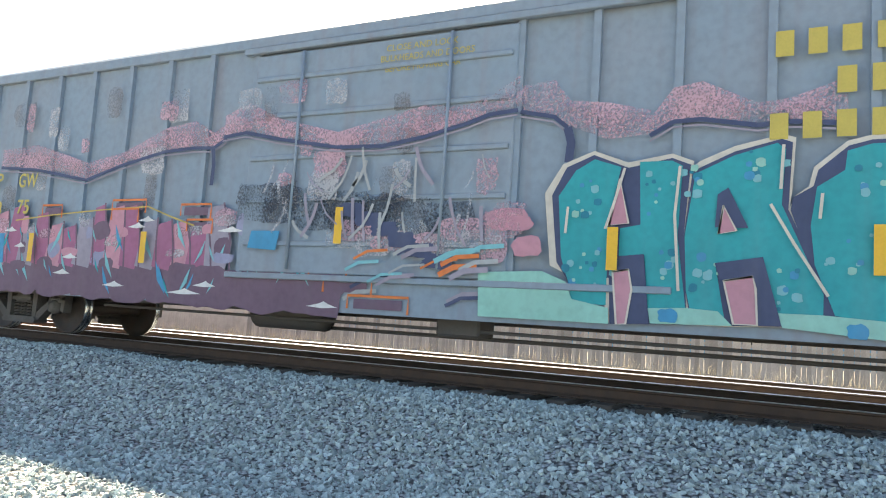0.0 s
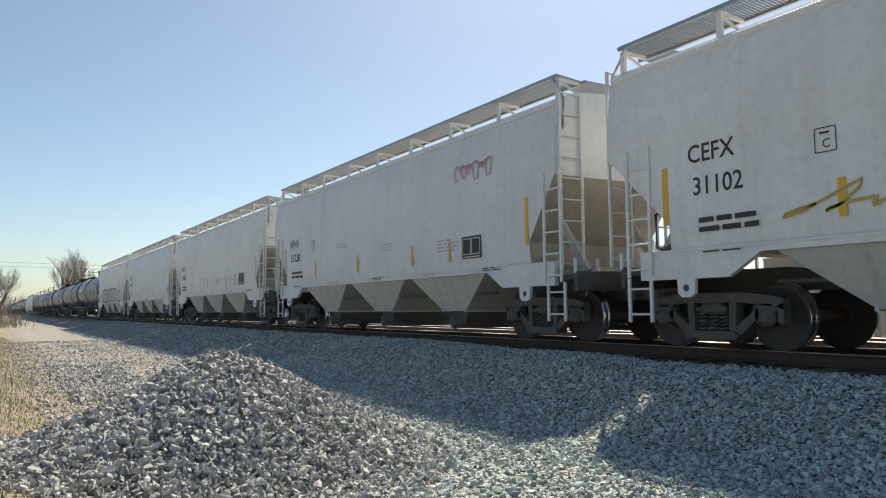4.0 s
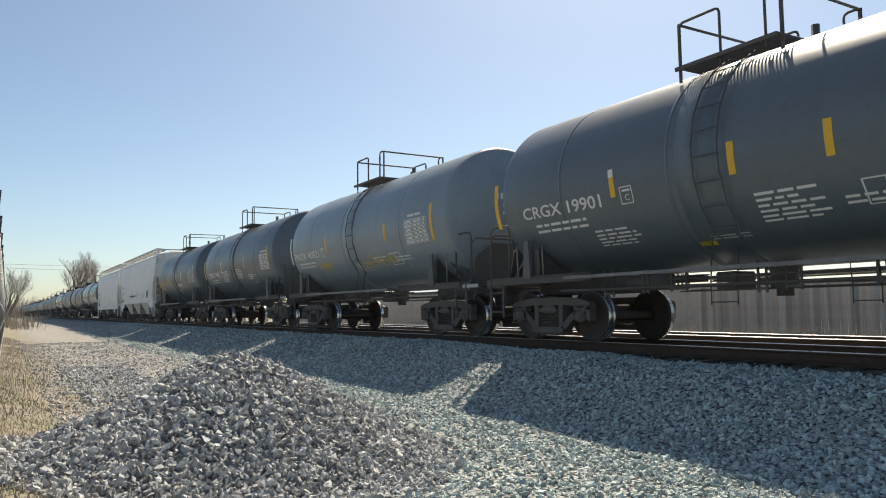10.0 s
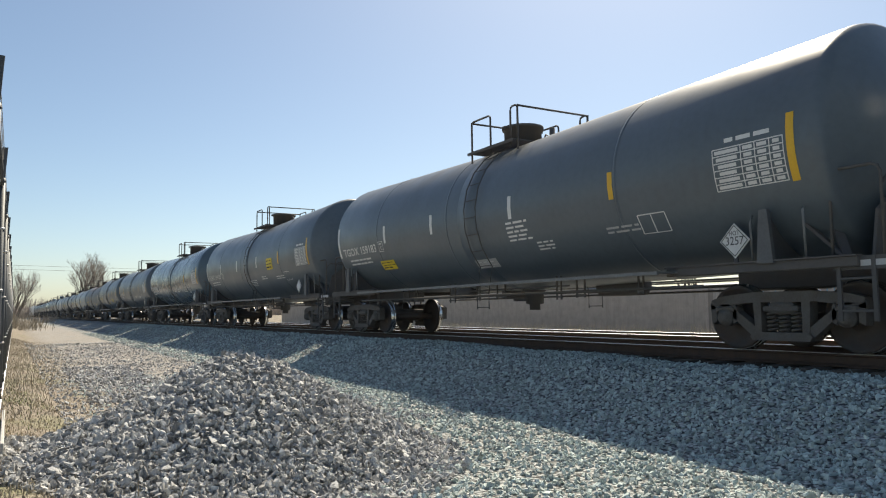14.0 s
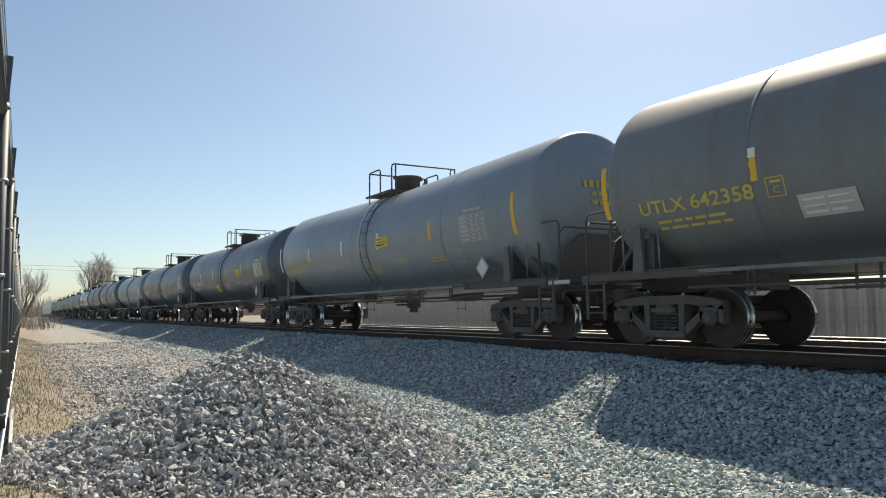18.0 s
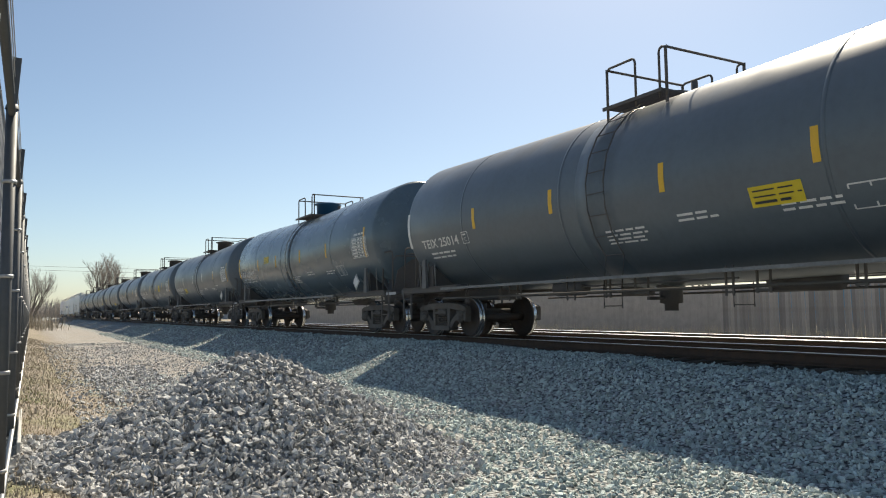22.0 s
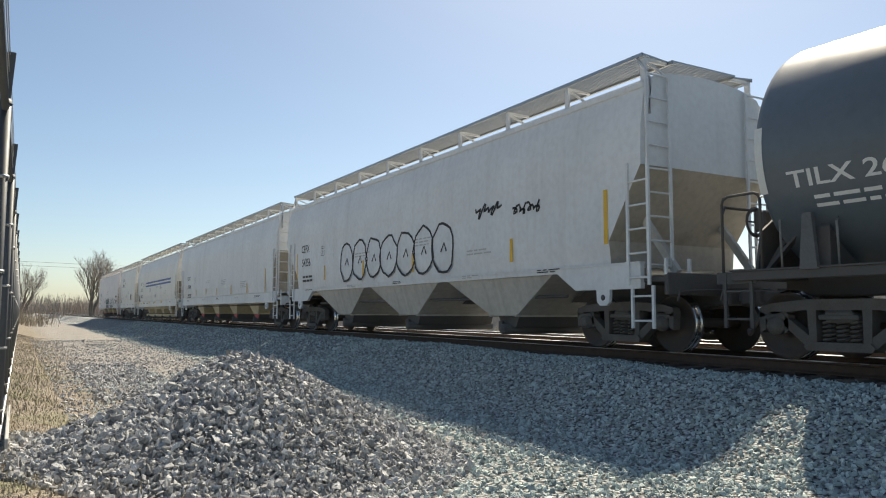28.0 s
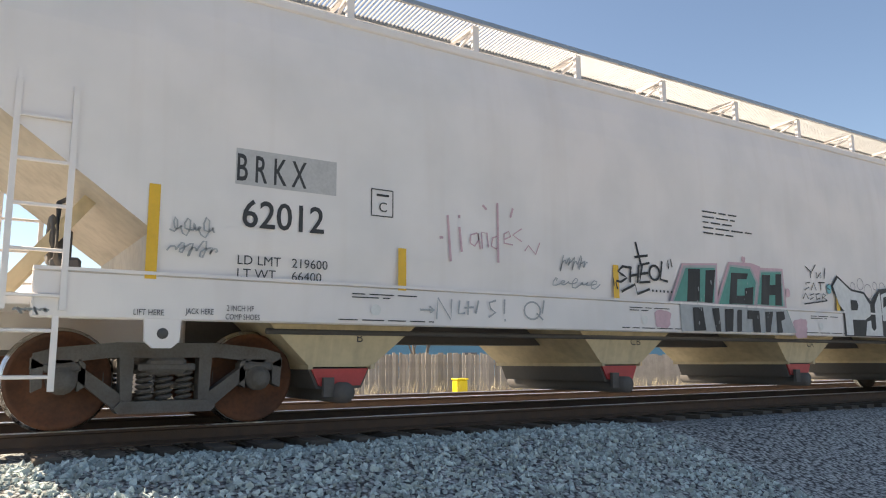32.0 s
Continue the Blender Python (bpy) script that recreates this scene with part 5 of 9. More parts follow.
def blue_marks(car, side, L):
    """The spray-painted side of the blue boxcar; u from its rear end."""
    def lay(key, fn, name="graffiti"):
        sh = Shape()
        fn(sh)
        part(name, sh.mesh(name, G[key]), car, label="sprayed " + key.replace("_", " ") + " paint")
    def face(key, pts, lift, name):
        lay(key, lambda sh: side.poly(sh, pts, lift), name)
    def edge(key, pts, width, lift, name="letter_edge"):
        lay(key, lambda sh: stroke(side, sh, pts + pts[:2], width, lift), name)
    rng = random.Random(41)
    # a rose haze over a dark wavy line with a pale lower edge, across the car
    crest = [(1.4, 2.85), (2.36, 2.78), (3.69, 2.56), (4.53, 2.78), (5.43, 2.95), (6.02, 2.98), (6.42, 2.96), (6.67, 3.09), (7.1, 3.13), (7.72, 3), (8.69, 2.84), (9.4, 2.82), (9.97, 2.9), (10.59, 3.04), (10.88, 3.13), (11.24, 3.16), (11.66, 3.07), (11.83, 2.93)]
    swell = [(12.76, 2.78), (13, 2.92), (13.29, 2.93), (13.84, 2.83), (14.15, 2.85), (14.55, 2.81)]
    def wave(pts, grow, lift, sh):
        v = []
        for i, (u, z) in enumerate(pts):
            h = 0.30 + 0.12 * math.sin(i * 1.7)
            v += [side.at(u, z + 0.02, lift), side.at(u, z + 0.02 + h * grow, lift)]
        sh.add(v, [(2 * i, 2 * i + 2, 2 * i + 3, 2 * i + 1) for i in range(len(pts) - 1)])
    for pts in (crest[:8], crest[7:16], crest[15:], [(11.83, 2.93), (12.3, 2.75), (12.76, 2.78)] + swell):
        door = pts is not swell and 6.5 < pts[0][0] < 7.0
        lay("rose_mist", lambda sh: wave(pts, 1.0, 0.07 if door else 0.003, sh), "overspray")
        lay("rose_mist", lambda sh: wave([(u + 0.1, z + 0.05) for u, z in pts], 0.55, 0.075 if door else 0.006, sh), "overspray")
    for pts in (crest[:8], crest[7:16], crest[15:], swell):
        door = pts is not swell and 6.5 < pts[0][0] < 7.0
        lay("dusk_navy", lambda sh: stroke(side, sh, pts, 0.05, 0.085 if door else 0.008), "graffiti_line")
        lay("dusk", lambda sh: stroke(side, sh, [(u, z - 0.06) for u, z in pts], 0.022, 0.09 if door else 0.010), "graffiti_line")
    lay("dusk_navy", lambda sh: stroke(side, sh, [(6.42, 2.96), (6.46, 2.7), (6.45, 2.4)], 0.07, 0.010), "graffiti_line")
    lay("dusk_navy", lambda sh: stroke(side, sh, [(11.83, 2.93), (11.88, 2.75), (11.86, 2.52)], 0.10, 0.010), "graffiti_line")
    for k in range(26):
        u = rng.uniform(1.5, 11.2)
        lay(("rust_mist", "pale_mist", "rose_mist")[k % 3], lambda sh: blob(side, sh, u, rng.uniform(3.0, 3.9) if k % 2 else rng.uniform(2.2, 2.9), rng.uniform(0.2, 0.7), rng.uniform(0.2, 0.6), 500 + k, 0.075 if 6.9 < u < 11.3 else 0.005, 16), "overspray")
    # plum ground with dusky pink letters, pale and turquoise slashes and little orange frames
    for k in range(9):
        lay("plum", lambda sh: blob(side, sh, 1.5 + k * 0.86, 0.98 - 0.012 * k, 1.2, 0.66, k, 0.004))
    for k in range(16):
        u, h = 1.3 + k * 0.36, rng.uniform(0.55, 0.95)
        q, w = rng.uniform(-0.10, 0.10), rng.uniform(0.16, 0.27)
        lay(("magenta", "pink", "magenta", "dusk")[k % 4], lambda sh: side.poly(sh, [(u - w, 1.18), (u - w * 0.7 + q, 1.18 + h), (u + w * 0.5 + q, 1.24 + h), (u + w, 1.2 + h * 0.4), (u + w * 0.6, 1.12)], 0.007), "graffiti_letter")
        lay("plum", lambda sh: stroke(side, sh, [(u + w, 1.1), (u + w * 0.8, 1.2 + h * 0.5), (u + w * 0.5 + q, 1.26 + h)], 0.035, 0.009), "letter_shade")
    for k in range(30):
        u, z = 1.2 + rng.uniform(0, 6.2), 1.05 + rng.uniform(0, 0.9)
        lay(("rose_mist", "pale_mist", "pink", "plum", "lilac")[k % 5], lambda sh: blob(side, sh, u, z, rng.uniform(0.12, 0.5), rng.uniform(0.12, 0.35), 70 + k, 0.010, 12), "paint_patch")
    for k in range(46):
        u, z, s = 1.2 + rng.uniform(0, 7.2), 0.75 + rng.uniform(0.1, 1.0), rng.uniform(0.18, 0.5)
        q = rng.choice((-1, 1, 1))
        lay(("aqua", "aqua", "teal", "sky")[k % 4], lambda sh: side.poly(sh, [(u, z + s * 0.5), (u + q * s * 0.22, z + s * 0.12), (u + q * s * 0.55, z - s * 0.55), (u + q * s * 0.14, z - s * 0.1)], 0.012), "paint_slash")
    for u, z, w in ((1.9, 1.72, 0.35), (3.5, 1.28, 0.4), (3.35, 1.02, 0.45), (5.0, 1.78, 0.4), (5.2, 1.88, 0.35), (4.6, 0.86, 0.5), (6.1, 0.80, 0.7), (6.5, 0.92, 0.45), (6.9, 1.72, 0.5), (8.6, 0.72, 0.5), (8.5, 1.3, 0.6), (8.8, 1.2, 0.6), (2.2, 1.45, 0.3)):
        lay("white", lambda sh: side.poly(sh, [(u - w / 2, z), (u - w * 0.08, z + 0.045), (u + 0.03, z + 0.075), (u + w * 0.2, z + 0.04), (u + w / 2, z), (u, z - 0.018)], 0.014), "paint_flash")
    for u, z, w in ((2.7, 1.98, 0.5), (4.4, 2.04, 0.75), (4.4, 1.9, 0.6), (5.9, 1.95, 0.6), (6.05, 1.72, 0.5), (7.3, 1.55, 0.5), (7.9, 1.35, 0.7), (8.35, 1.1, 0.6), (8.6, 0.92, 0.75), (9.0, 0.72, 0.9)):
        h = 0.17
        lay("orange", lambda sh: stroke(side, sh, [(u, z), (u, z + h), (u + w, z + h), (u + w, z - 0.04)], 0.035, 0.016), "paint_frame")
        lay("plum", lambda sh: side.strip(sh, u + w / 2, z + h * 0.4, w * 0.8, h * 0.75, 0.006), "paint_shade")
    lay("gold", lambda sh: stroke(side, sh, [(2.0, 1.9), (2.9, 1.98), (3.5, 2.02), (4.2, 2.06), (5.2, 2.1), (5.7, 1.94), (6.2, 1.8)], 0.022, 0.012), "graffiti_line")
    lay("sky", lambda sh: side.poly(sh, [(0.98, 1.18), (1.06, 1.64), (1.74, 1.68), (1.78, 1.16)], 0.012), "paint_panel")
    lay("sky", lambda sh: side.poly(sh, [(7.3, 1.48), (7.35, 1.72), (7.85, 1.72), (7.8, 1.45)], 0.075), "paint_panel")
    # dim dark and silver letters over the door
    for k in range(7):
        lay("dark_mist", lambda sh: blob(side, sh, 7.4 + 0.5 * k, 2.12 - 0.05 * k, 0.8, 0.6, 130 + k, 0.075), "paint_shade")
    for k in range(6):
        lay("dusk_navy", lambda sh: blob(side, sh, 9.0 + 0.26 * k, 2.0 - 0.13 * k, 0.42, 0.20, 150 + k, 0.085), "paint_shade")
    for k in range(9):
        lay(("pale_mist", "rose_mist")[k % 2], lambda sh: blob(side, sh, 8.9 + 0.24 * k, 1.62 + 0.12 * math.sin(k * 2.0), 0.6, 0.3, 170 + k, 0.080), "paint_patch")
    for k in range(38):
        u, z, s = 7.6 + rng.uniform(0, 3.4), 1.7 + rng.uniform(0, 0.85), rng.uniform(0.2, 0.6)
        q = rng.uniform(-0.5, 0.4)
        lay(("dusk", "silver", "pale_mist")[k % 3], lambda sh: stroke(side, sh, [(u, z + s * 0.5), (u + q * 0.12, z + s * 0.2), (u + q * 0.3, z - s * 0.1), (u + q * 0.75, z - s * 0.5)], rng.uniform(0.015, 0.05), 0.095), "paint_stroke")
    for k in range(22):
        u, z = 8.5 + rng.uniform(0, 2.2), 0.78 + rng.uniform(0, 0.65)
        lay(("dusk", "aqua", "dusk_navy", "silver", "orange")[k % 5], lambda sh: stroke(side, sh, [(u, z), (u + 0.2, z + 0.10), (u + 0.5, z + 0.12)], rng.uniform(0.025, 0.07), 0.095 if z > 1.02 else 0.014), "paint_stroke")
    for k in range(10):
        lay(("rose_mist", "pink", "rose_mist")[k % 3], lambda sh: blob(side, sh, 11.0 + 0.5 * rng.random(), 1.45 + 0.6 * rng.random(), 0.3 + 0.3 * rng.random(), 0.16 + 0.2 * rng.random(), 30 + k, 0.055, 14))
    # three tall turquoise letters with navy shade and cream edges, standing in a mint band
    for white, navy in (([(12.36, 0.73), (12.32, 1.24), (11.89, 1.25), (11.7, 1.34), (11.6, 2.17), (11.8, 2.5), (12.16, 2.64), (12.54, 2.49), (13.01, 2.57), (13.23, 2.48), (13.19, 1.67), (13.25, 0.76)],
                         [(12.41, 0.72), (12.38, 1.22), (11.91, 1.19), (11.78, 1.38), (11.69, 2.14), (11.85, 2.46), (12.16, 2.59), (12.55, 2.43), (13.01, 2.52), (13.2, 2.44), (13.15, 1.67), (13.21, 0.76)]),
                        ([(13.22, 0.76), (13.13, 1.19), (13.11, 1.67), (13.18, 2.39), (13.3, 2.48), (13.63, 2.62), (14.08, 2.72), (14.2, 2.68), (14.17, 2.12), (14.15, 1.97), (14.56, 1.08), (14.56, 0.81), (13.57, 0.76)],
                         [(13.25, 0.76), (13.17, 1.19), (13.15, 1.67), (13.22, 2.37), (13.63, 2.56), (14.07, 2.67), (14.17, 2.63), (14.14, 1.95), (14.52, 1.08), (14.52, 0.81), (13.62, 0.77)]),
                        ([(14.2, 2.09), (14.32, 2.18), (14.36, 2.37), (14.65, 2.62), (14.86, 2.67), (15.29, 2.67), (15.29, 0.75), (14.52, 0.84), (14.45, 1.24), (14.15, 1.97)],
                         [(14.18, 2.07), (14.36, 2.18), (14.4, 2.34), (14.66, 2.57), (14.86, 2.62), (15.29, 2.62), (15.29, 0.75), (14.56, 0.81), (14.16, 1.94)])):
        face("cream", white, 0.012, "letter_edge")
        face("dusk_navy", navy, 0.020, "letter_shade")
    for pts in ([(11.94, 1.12), (11.83, 1.44), (11.77, 2.13), (11.96, 2.42), (12.17, 2.54), (12.47, 2.44), (12.35, 1.82), (12.36, 0.92), (11.97, 0.93)],
                [(12.48, 1.76), (12.7, 1.8), (12.67, 2.49), (13.01, 2.49), (13.12, 2.43), (13.09, 1.67), (13.19, 0.93), (12.81, 0.9), (12.75, 1.48), (12.48, 1.45)],
                [(13.25, 0.85), (13.19, 1.11), (13.16, 1.67), (13.25, 2.34), (13.63, 2.52), (14.03, 2.63), (14.11, 2.56), (14.08, 2), (14.46, 1.12), (14.46, 0.89), (14.04, 0.88), (13.92, 1.47), (13.47, 1.4), (13.55, 0.95), (13.57, 0.85)],
                [(14.38, 1.4), (14.34, 1.79), (14.39, 2.17), (14.63, 2.33), (14.65, 2.52), (14.86, 2.58), (15.29, 2.58), (15.29, 0.83), (14.56, 0.92)]):
        face("teal", pts, 0.028, "graffiti_letter")
    for pts in ([(10.83, 1.24), (11.62, 1.27), (11.9, 1.16), (11.98, 0.97), (12.39, 0.89), (12.4, 0.72), (10.86, 0.72)],
                [(12.81, 0.91), (13.2, 0.93), (13.51, 0.91), (13.65, 0.77), (12.84, 0.75)],
                [(14.02, 0.92), (14.46, 0.92), (15.29, 0.87), (15.29, 0.69), (14.11, 0.78)]):
        face("mint", pts, 0.044, "paint_ground")
    for pts in ([(12.45, 1.45), (12.75, 1.48), (12.83, 0.74), (12.46, 0.72)], [(13.47, 1.4), (13.92, 1.47), (14.1, 0.79), (13.67, 0.78), (13.53, 1.21)], [(13.46, 1.77), (13.48, 2.11), (13.58, 2.18), (13.78, 1.76)]):
        face("dusk_navy", pts, 0.052, "letter_gap")
    for pts in ([(12.37, 1.79), (12.47, 2.3), (12.58, 1.81)], [(12.43, 1.28), (12.6, 1.31), (12.64, 1.1), (12.59, 0.73), (12.49, 0.72)], [(13.56, 1.22), (13.83, 1.27), (13.86, 1.15), (13.88, 0.79), (13.66, 0.79)], [(13.5, 1.7), (13.54, 1.99), (13.67, 1.73)]):
        face("pink", pts, 0.060, "letter_gap")
        edge("cream", pts, 0.022, 0.068)
    for pts in ([(12.52, 2.42), (12.42, 2.05), (12.33, 1.75)], [(13.10, 2.42), (13.06, 1.9), (13.12, 1.1)], [(14.09, 2.6), (14.07, 2.15)], [(13.98, 2.0), (14.2, 1.6), (14.5, 1.1)], [(11.9, 2.0), (11.88, 1.7)], [(14.44, 2.1), (14.42, 1.85)]):
        lay("cream", lambda sh: stroke(side, sh, pts, 0.03, 0.068), "paint_stroke")
    for k in range(90):                          # clusters of dots
        cu, cz = ((12.05, 2.05), (12.2, 1.35), (12.85, 2.15), (12.95, 1.3), (13.35, 1.25), (13.3, 2.2), (13.8, 2.3), (14.2, 1.25), (14.7, 1.5), (14.85, 2.2), (12.0, 1.15))[k % 11]
        u, z = cu + rng.gauss(0, 0.10), cz + rng.gauss(0, 0.14)
        d = rng.uniform(0.03, 0.11)
        lay(("aqua", "mint", "teal_deep", "sky", "aqua")[k % 5], lambda sh: blob(side, sh, u, z, d, d, 200 + k, 0.036, 10), "paint_dot")
    for u, z, w in ((13.02, 0.84, 0.22), (14.75, 0.78, 0.2)):
        lay("sky", lambda sh: blob(side, sh, u, z, w, 0.16, 9, 0.052, 14), "paint_dot")
    lay("navy", lambda sh: scribble(side, sh, 11.06, 0.72, 0.75, 0.14, 8, 0.025, 7), "graffiti_tag")
    lay("silver", lambda sh: scribble(side, sh, 0.15, 2.75, 0.55, 0.6, 31, 0.025, 6), "graffiti_tag")
    lay("plum", lambda sh: scribble(side, sh, 0.2, 3.45, 0.6, 0.25, 32, 0.02, 5), "graffiti_tag")
    bars_on(car, Side(L / 2, side.x - 0.085), [(0.85, 1.67, 1.0), (2.6, 1.43, 0.48), (5.26, 1.46, 0.48), (8.82, 1.79, 0.48), (12.42, 1.53, 0.47), (14.93, 1.55, 0.48)], reflect_yellow)
    for w, u, z, wd in (("DP", 1.08, 2.50, 0.45), ("GW", 1.96, 2.48, 0.51), ("508", 1.09, 2.00, 0.48), ("75", 1.99, 2.02, 0.33)):
        sh = Shape()
        side.words(sh, w, u, z, 0.25, 1.0, 0.02, 0.020, width=wd)
        part("lettering", sh.mesh("lettering", decal_yellow), car, label="worn yellow lettering")
    for u, z, n in ((13.97, 3.66, 5), (14.53, 3.24, 3), (13.93, 2.80, 5)):
        for i in range(n):
            sh = Shape()
            side.strip(sh, u + 0.11 + 0.30 * i, z, 0.17, 0.27, 0.02)
            part("lettering_block", sh.mesh("lettering_block", decal_yellow), car, label="faded yellow lettering")
    for k, t in enumerate(("CLOSE AND LOCK", "BULKHEADS AND DOORS", "BEFORE MOVING CAR")):
        sh = Shape()
        side.words(sh, t, 9.32 - 0.08 * (k == 1), 4.10 - 0.14 * k, 0.09, 1.0, 0.0, 0.03, width=(1.05, 1.36, 1.1)[k])
        part("door_lettering", sh.mesh("lettering", decal_yellow), car)
    for t, z in (("LD LMT", 1.46), ("LT WT", 1.32)):
        sh = Shape()
        side.words(sh, t, 1.24, z, 0.09, 0.9, 0.0, 0.020)
        part("weight_marks", sh.mesh("lettering", decal_white), car)


def red_marks(car, side, L):
    def lay(key, fn, name="graffiti"):
        sh = Shape()
        fn(sh)
        part(name, sh.mesh(name, G[key]), car, label="sprayed " + key + " paint")
    rng = random.Random(77)
    for k in range(7):
        lay("green", lambda sh: blob(side, sh, 0.75 + k * 0.75, 1.12 + 0.05 * (k % 2), 1.1, 0.62, k, 0.007))
    for k in range(6):
        lay("mint", lambda sh: side.strip(sh, 0.75 + k * 0.9, 0.92, 0.9, 0.22, 0.03), "paint_ground")
    for k in range(9):
        u, h = 0.45 + k * 0.56, 0.75 + 0.3 * rng.random()
        lay("mint", lambda sh: stroke(side, sh, [(u, 1.15), (u + 0.06, 1.15 + h), (u + 0.2, 1.2 + h), (u + 0.32, 1.1 + h * 0.8), (u + 0.34, 1.2)], 0.10, 0.011), "graffiti_letter")
        lay("white", lambda sh: stroke(side, sh, [(u - 0.05, 1.2), (u + 0.0, 1.2 + h), (u + 0.2, 1.28 + h)], 0.03, 0.015), "letter_edge")
    for k in range(10):
        u, z = 0.5 + rng.uniform(0, 4.9), 1.15 + rng.uniform(0, 0.6)
        lay(("green", "teal", "plum")[k % 3], lambda sh: blob(side, sh, u, z, 0.22, 0.34, 300 + k, 0.013, 9), "paint_patch")
    for u, z, s in ((0.55, 2.2, 0.3), (3.0, 2.35, 0.34), (4.9, 2.25, 0.5), (5.3, 2.4, 0.25)):
        lay("mint", lambda sh: blob(side, sh, u, z, s, s, int(u * 10), 0.009, 10), "paint_patch")
    for k in range(6):
        lay("lilac", lambda sh: blob(side, sh, 9.95 + k * 0.5, 1.45 + 0.18 * math.sin(k * 0.7), 0.85, 0.85 + 0.55 * math.sin(0.3 + k * 0.5), 60 + k, 0.006))
    for k in range(7):
        lay("lilac", lambda sh: blob(side, sh, 9.6 + k * 0.95, 0.93, 1.15, 0.24, 80 + k, 0.030), "paint_ground")
    for k in range(9):
        u, z = 9.8 + rng.uniform(0, 2.3), 1.2 + rng.uniform(0.1, 0.5)
        lay(("sky", "pink", "dusk")[k % 3], lambda sh: stroke(side, sh, [(u, z - 0.25), (u + 0.05, z + 0.25), (u + 0.22, z + 0.34), (u + 0.34, z + 0.1), (u + 0.3, z - 0.2)], 0.06, 0.014), "paint_stroke")
    lay("orange", lambda sh: stroke(side, sh, [(9.62, 1.6), (9.75, 2.0), (10.0, 2.05), (10.1, 1.8)], 0.05, 0.014), "paint_stroke")
    bars_on(car, side, [(4.15, 1.55, 0.45), (7.26, 1.65, 0.48), (10.32, 1.39, 0.48), (12.76, 1.50, 0.5), (14.66, 1.65, 0.94)], reflect_yellow)
    for w, u, z, wd in (("IANR", 1.98, 2.17, 1.15), ("10153", 1.96, 1.82, 1.2)):
        sh = Shape()
        side.words(sh, w, u, z, 0.23, 1.2, 0.015, 0.034, width=wd)
        part("lettering", sh.mesh("lettering", decal_white), car, label="worn white lettering")
    for u, z, w, h in ((8.33, 3.96, 0.42, 0.40), (6.78, 3.93, 0.16, 0.22)):
        sh = Shape()
        side.strip(sh, u, z, w, h, 0.03)
        part("door_sticker", sh.mesh("door_sticker", decal_white), car)
    for u, z, rows in ((6.65, 3.42, [0.7, 0.6, 0.7, 0.6]), (8.0, 3.36, [0.4, 0.3, 0.3])):
        sh = Shape()
        side.lines(sh, u, z, rows, 0.05, 0.12)
        for i, (x, y, zz) in enumerate(sh.v):
            sh.v[i] = (x - 0.03, y, zz)
        part("door_lettering", sh.mesh("door_lettering", decal_faint), car)
    for u, z, rows, h in ((13.88, 2.18, [0.3, 0.28], 0.05), (13.8, 1.82, [0.5, 0.45, 0.12, 0.3, 0.12, 0.4], 0.05)):
        sh = Shape()
        side.lines(sh, u, z, rows, h, 0.11)
        part("weight_marks", sh.mesh("weight_marks", decal_faint), car)
    sh = Shape()
    stroke(side, sh, [(13.07, 1.31), (13.07, 1.60), (13.51, 1.60), (13.51, 1.31), (13.07, 1.31), (13.07, 1.60)], 0.04, 0.008)
    stroke(side, sh, [(13.29, 1.31), (13.29, 1.60)], 0.04, 0.008)
    part("stencil_frame", sh.mesh("stencil_frame", decal_white), car)


# ---- the train: rear end of each body, in metres along the track at 0 s ----
U = 0.85
WB = dict(tape=reflect_white)
YB = dict(tape=reflect_yellow)

def lay(car, key, fn, name="graffiti"):
    sh = Shape()
    fn(sh)
    return part(name, sh.mesh(name, G[key]), car, label="sprayed " + key + " paint")


def spray(car, side, words, u, z, w, h, layers, skew=0.0):
    """Sprayed letters one by one, in layers of outline and fill: (colour, weight, lift, growth)."""
    step = w / len(words)
    for k, ch in enumerate(words):
        dz = 0.05 * h * math.sin(k * 2.1)
        for key, weight, lift, g in layers:
            lay(car, key, lambda sh: side.words(sh, ch, u + k * step - g, z + dz - g * 0.6, h + g * 1.2, 1.0, weight, lift, lean=skew, width=step * 0.92 + 2 * g), "graffiti_letter")


def marks_rocket(car, side, L):
    for k in range(9):
        lay(car, "white", lambda sh: blob(side, sh, 2.6 + k * 0.98, 1.95, 1.35, 1.15, k, 0.004))
    for k in range(4):
        lay(car, "white", lambda sh: blob(side, sh, 11.2 + k * 0.8, 1.85 + 0.35 * (k == 1), 1.1, 1.0 + 0.8 * (k == 1), 20 + k, 0.004))
    lay(car, "rose", lambda sh: [blob(side, sh, 11.0 + (k * 0.731) % 3.0, 1.5 + (k * 0.377) % 0.75, 0.10, 0.12, k, 0.012, 8) for k in range(34)])
    spray(car, side, "BEESNSIXTO", 2.9, 1.5, 7.9, 0.95, [("black", 0.09, 0.012, 0.05), ("white", 0.05, 0.022, -0.03)])
    lay(car, "black", lambda sh: [stroke(side, sh, [(12.0, 1.4), (12.0, 2.2), (12.27, 2.62), (12.54, 2.2), (12.54, 1.4), (12.0, 1.4)], 0.045, 0.016), stroke(side, sh, [(12.0, 2.15), (12.54, 2.15)], 0.07, 0.016), stroke(side, sh, [(12.0, 1.6), (11.8, 1.35), (12.0, 1.4)], 0.04, 0.016), stroke(side, sh, [(12.54, 1.6), (12.74, 1.35), (12.54, 1.4)], 0.04, 0.016)])
    lay(car, "black", lambda sh: scribble(side, sh, 1.9, 1.5, 0.7, 0.9, 3, 0.04))
    lay(car, "lilac", lambda sh: stroke(side, sh, [(11.6, 1.42), (12.3, 1.38), (13.2, 1.42)], 0.06, 0.014))


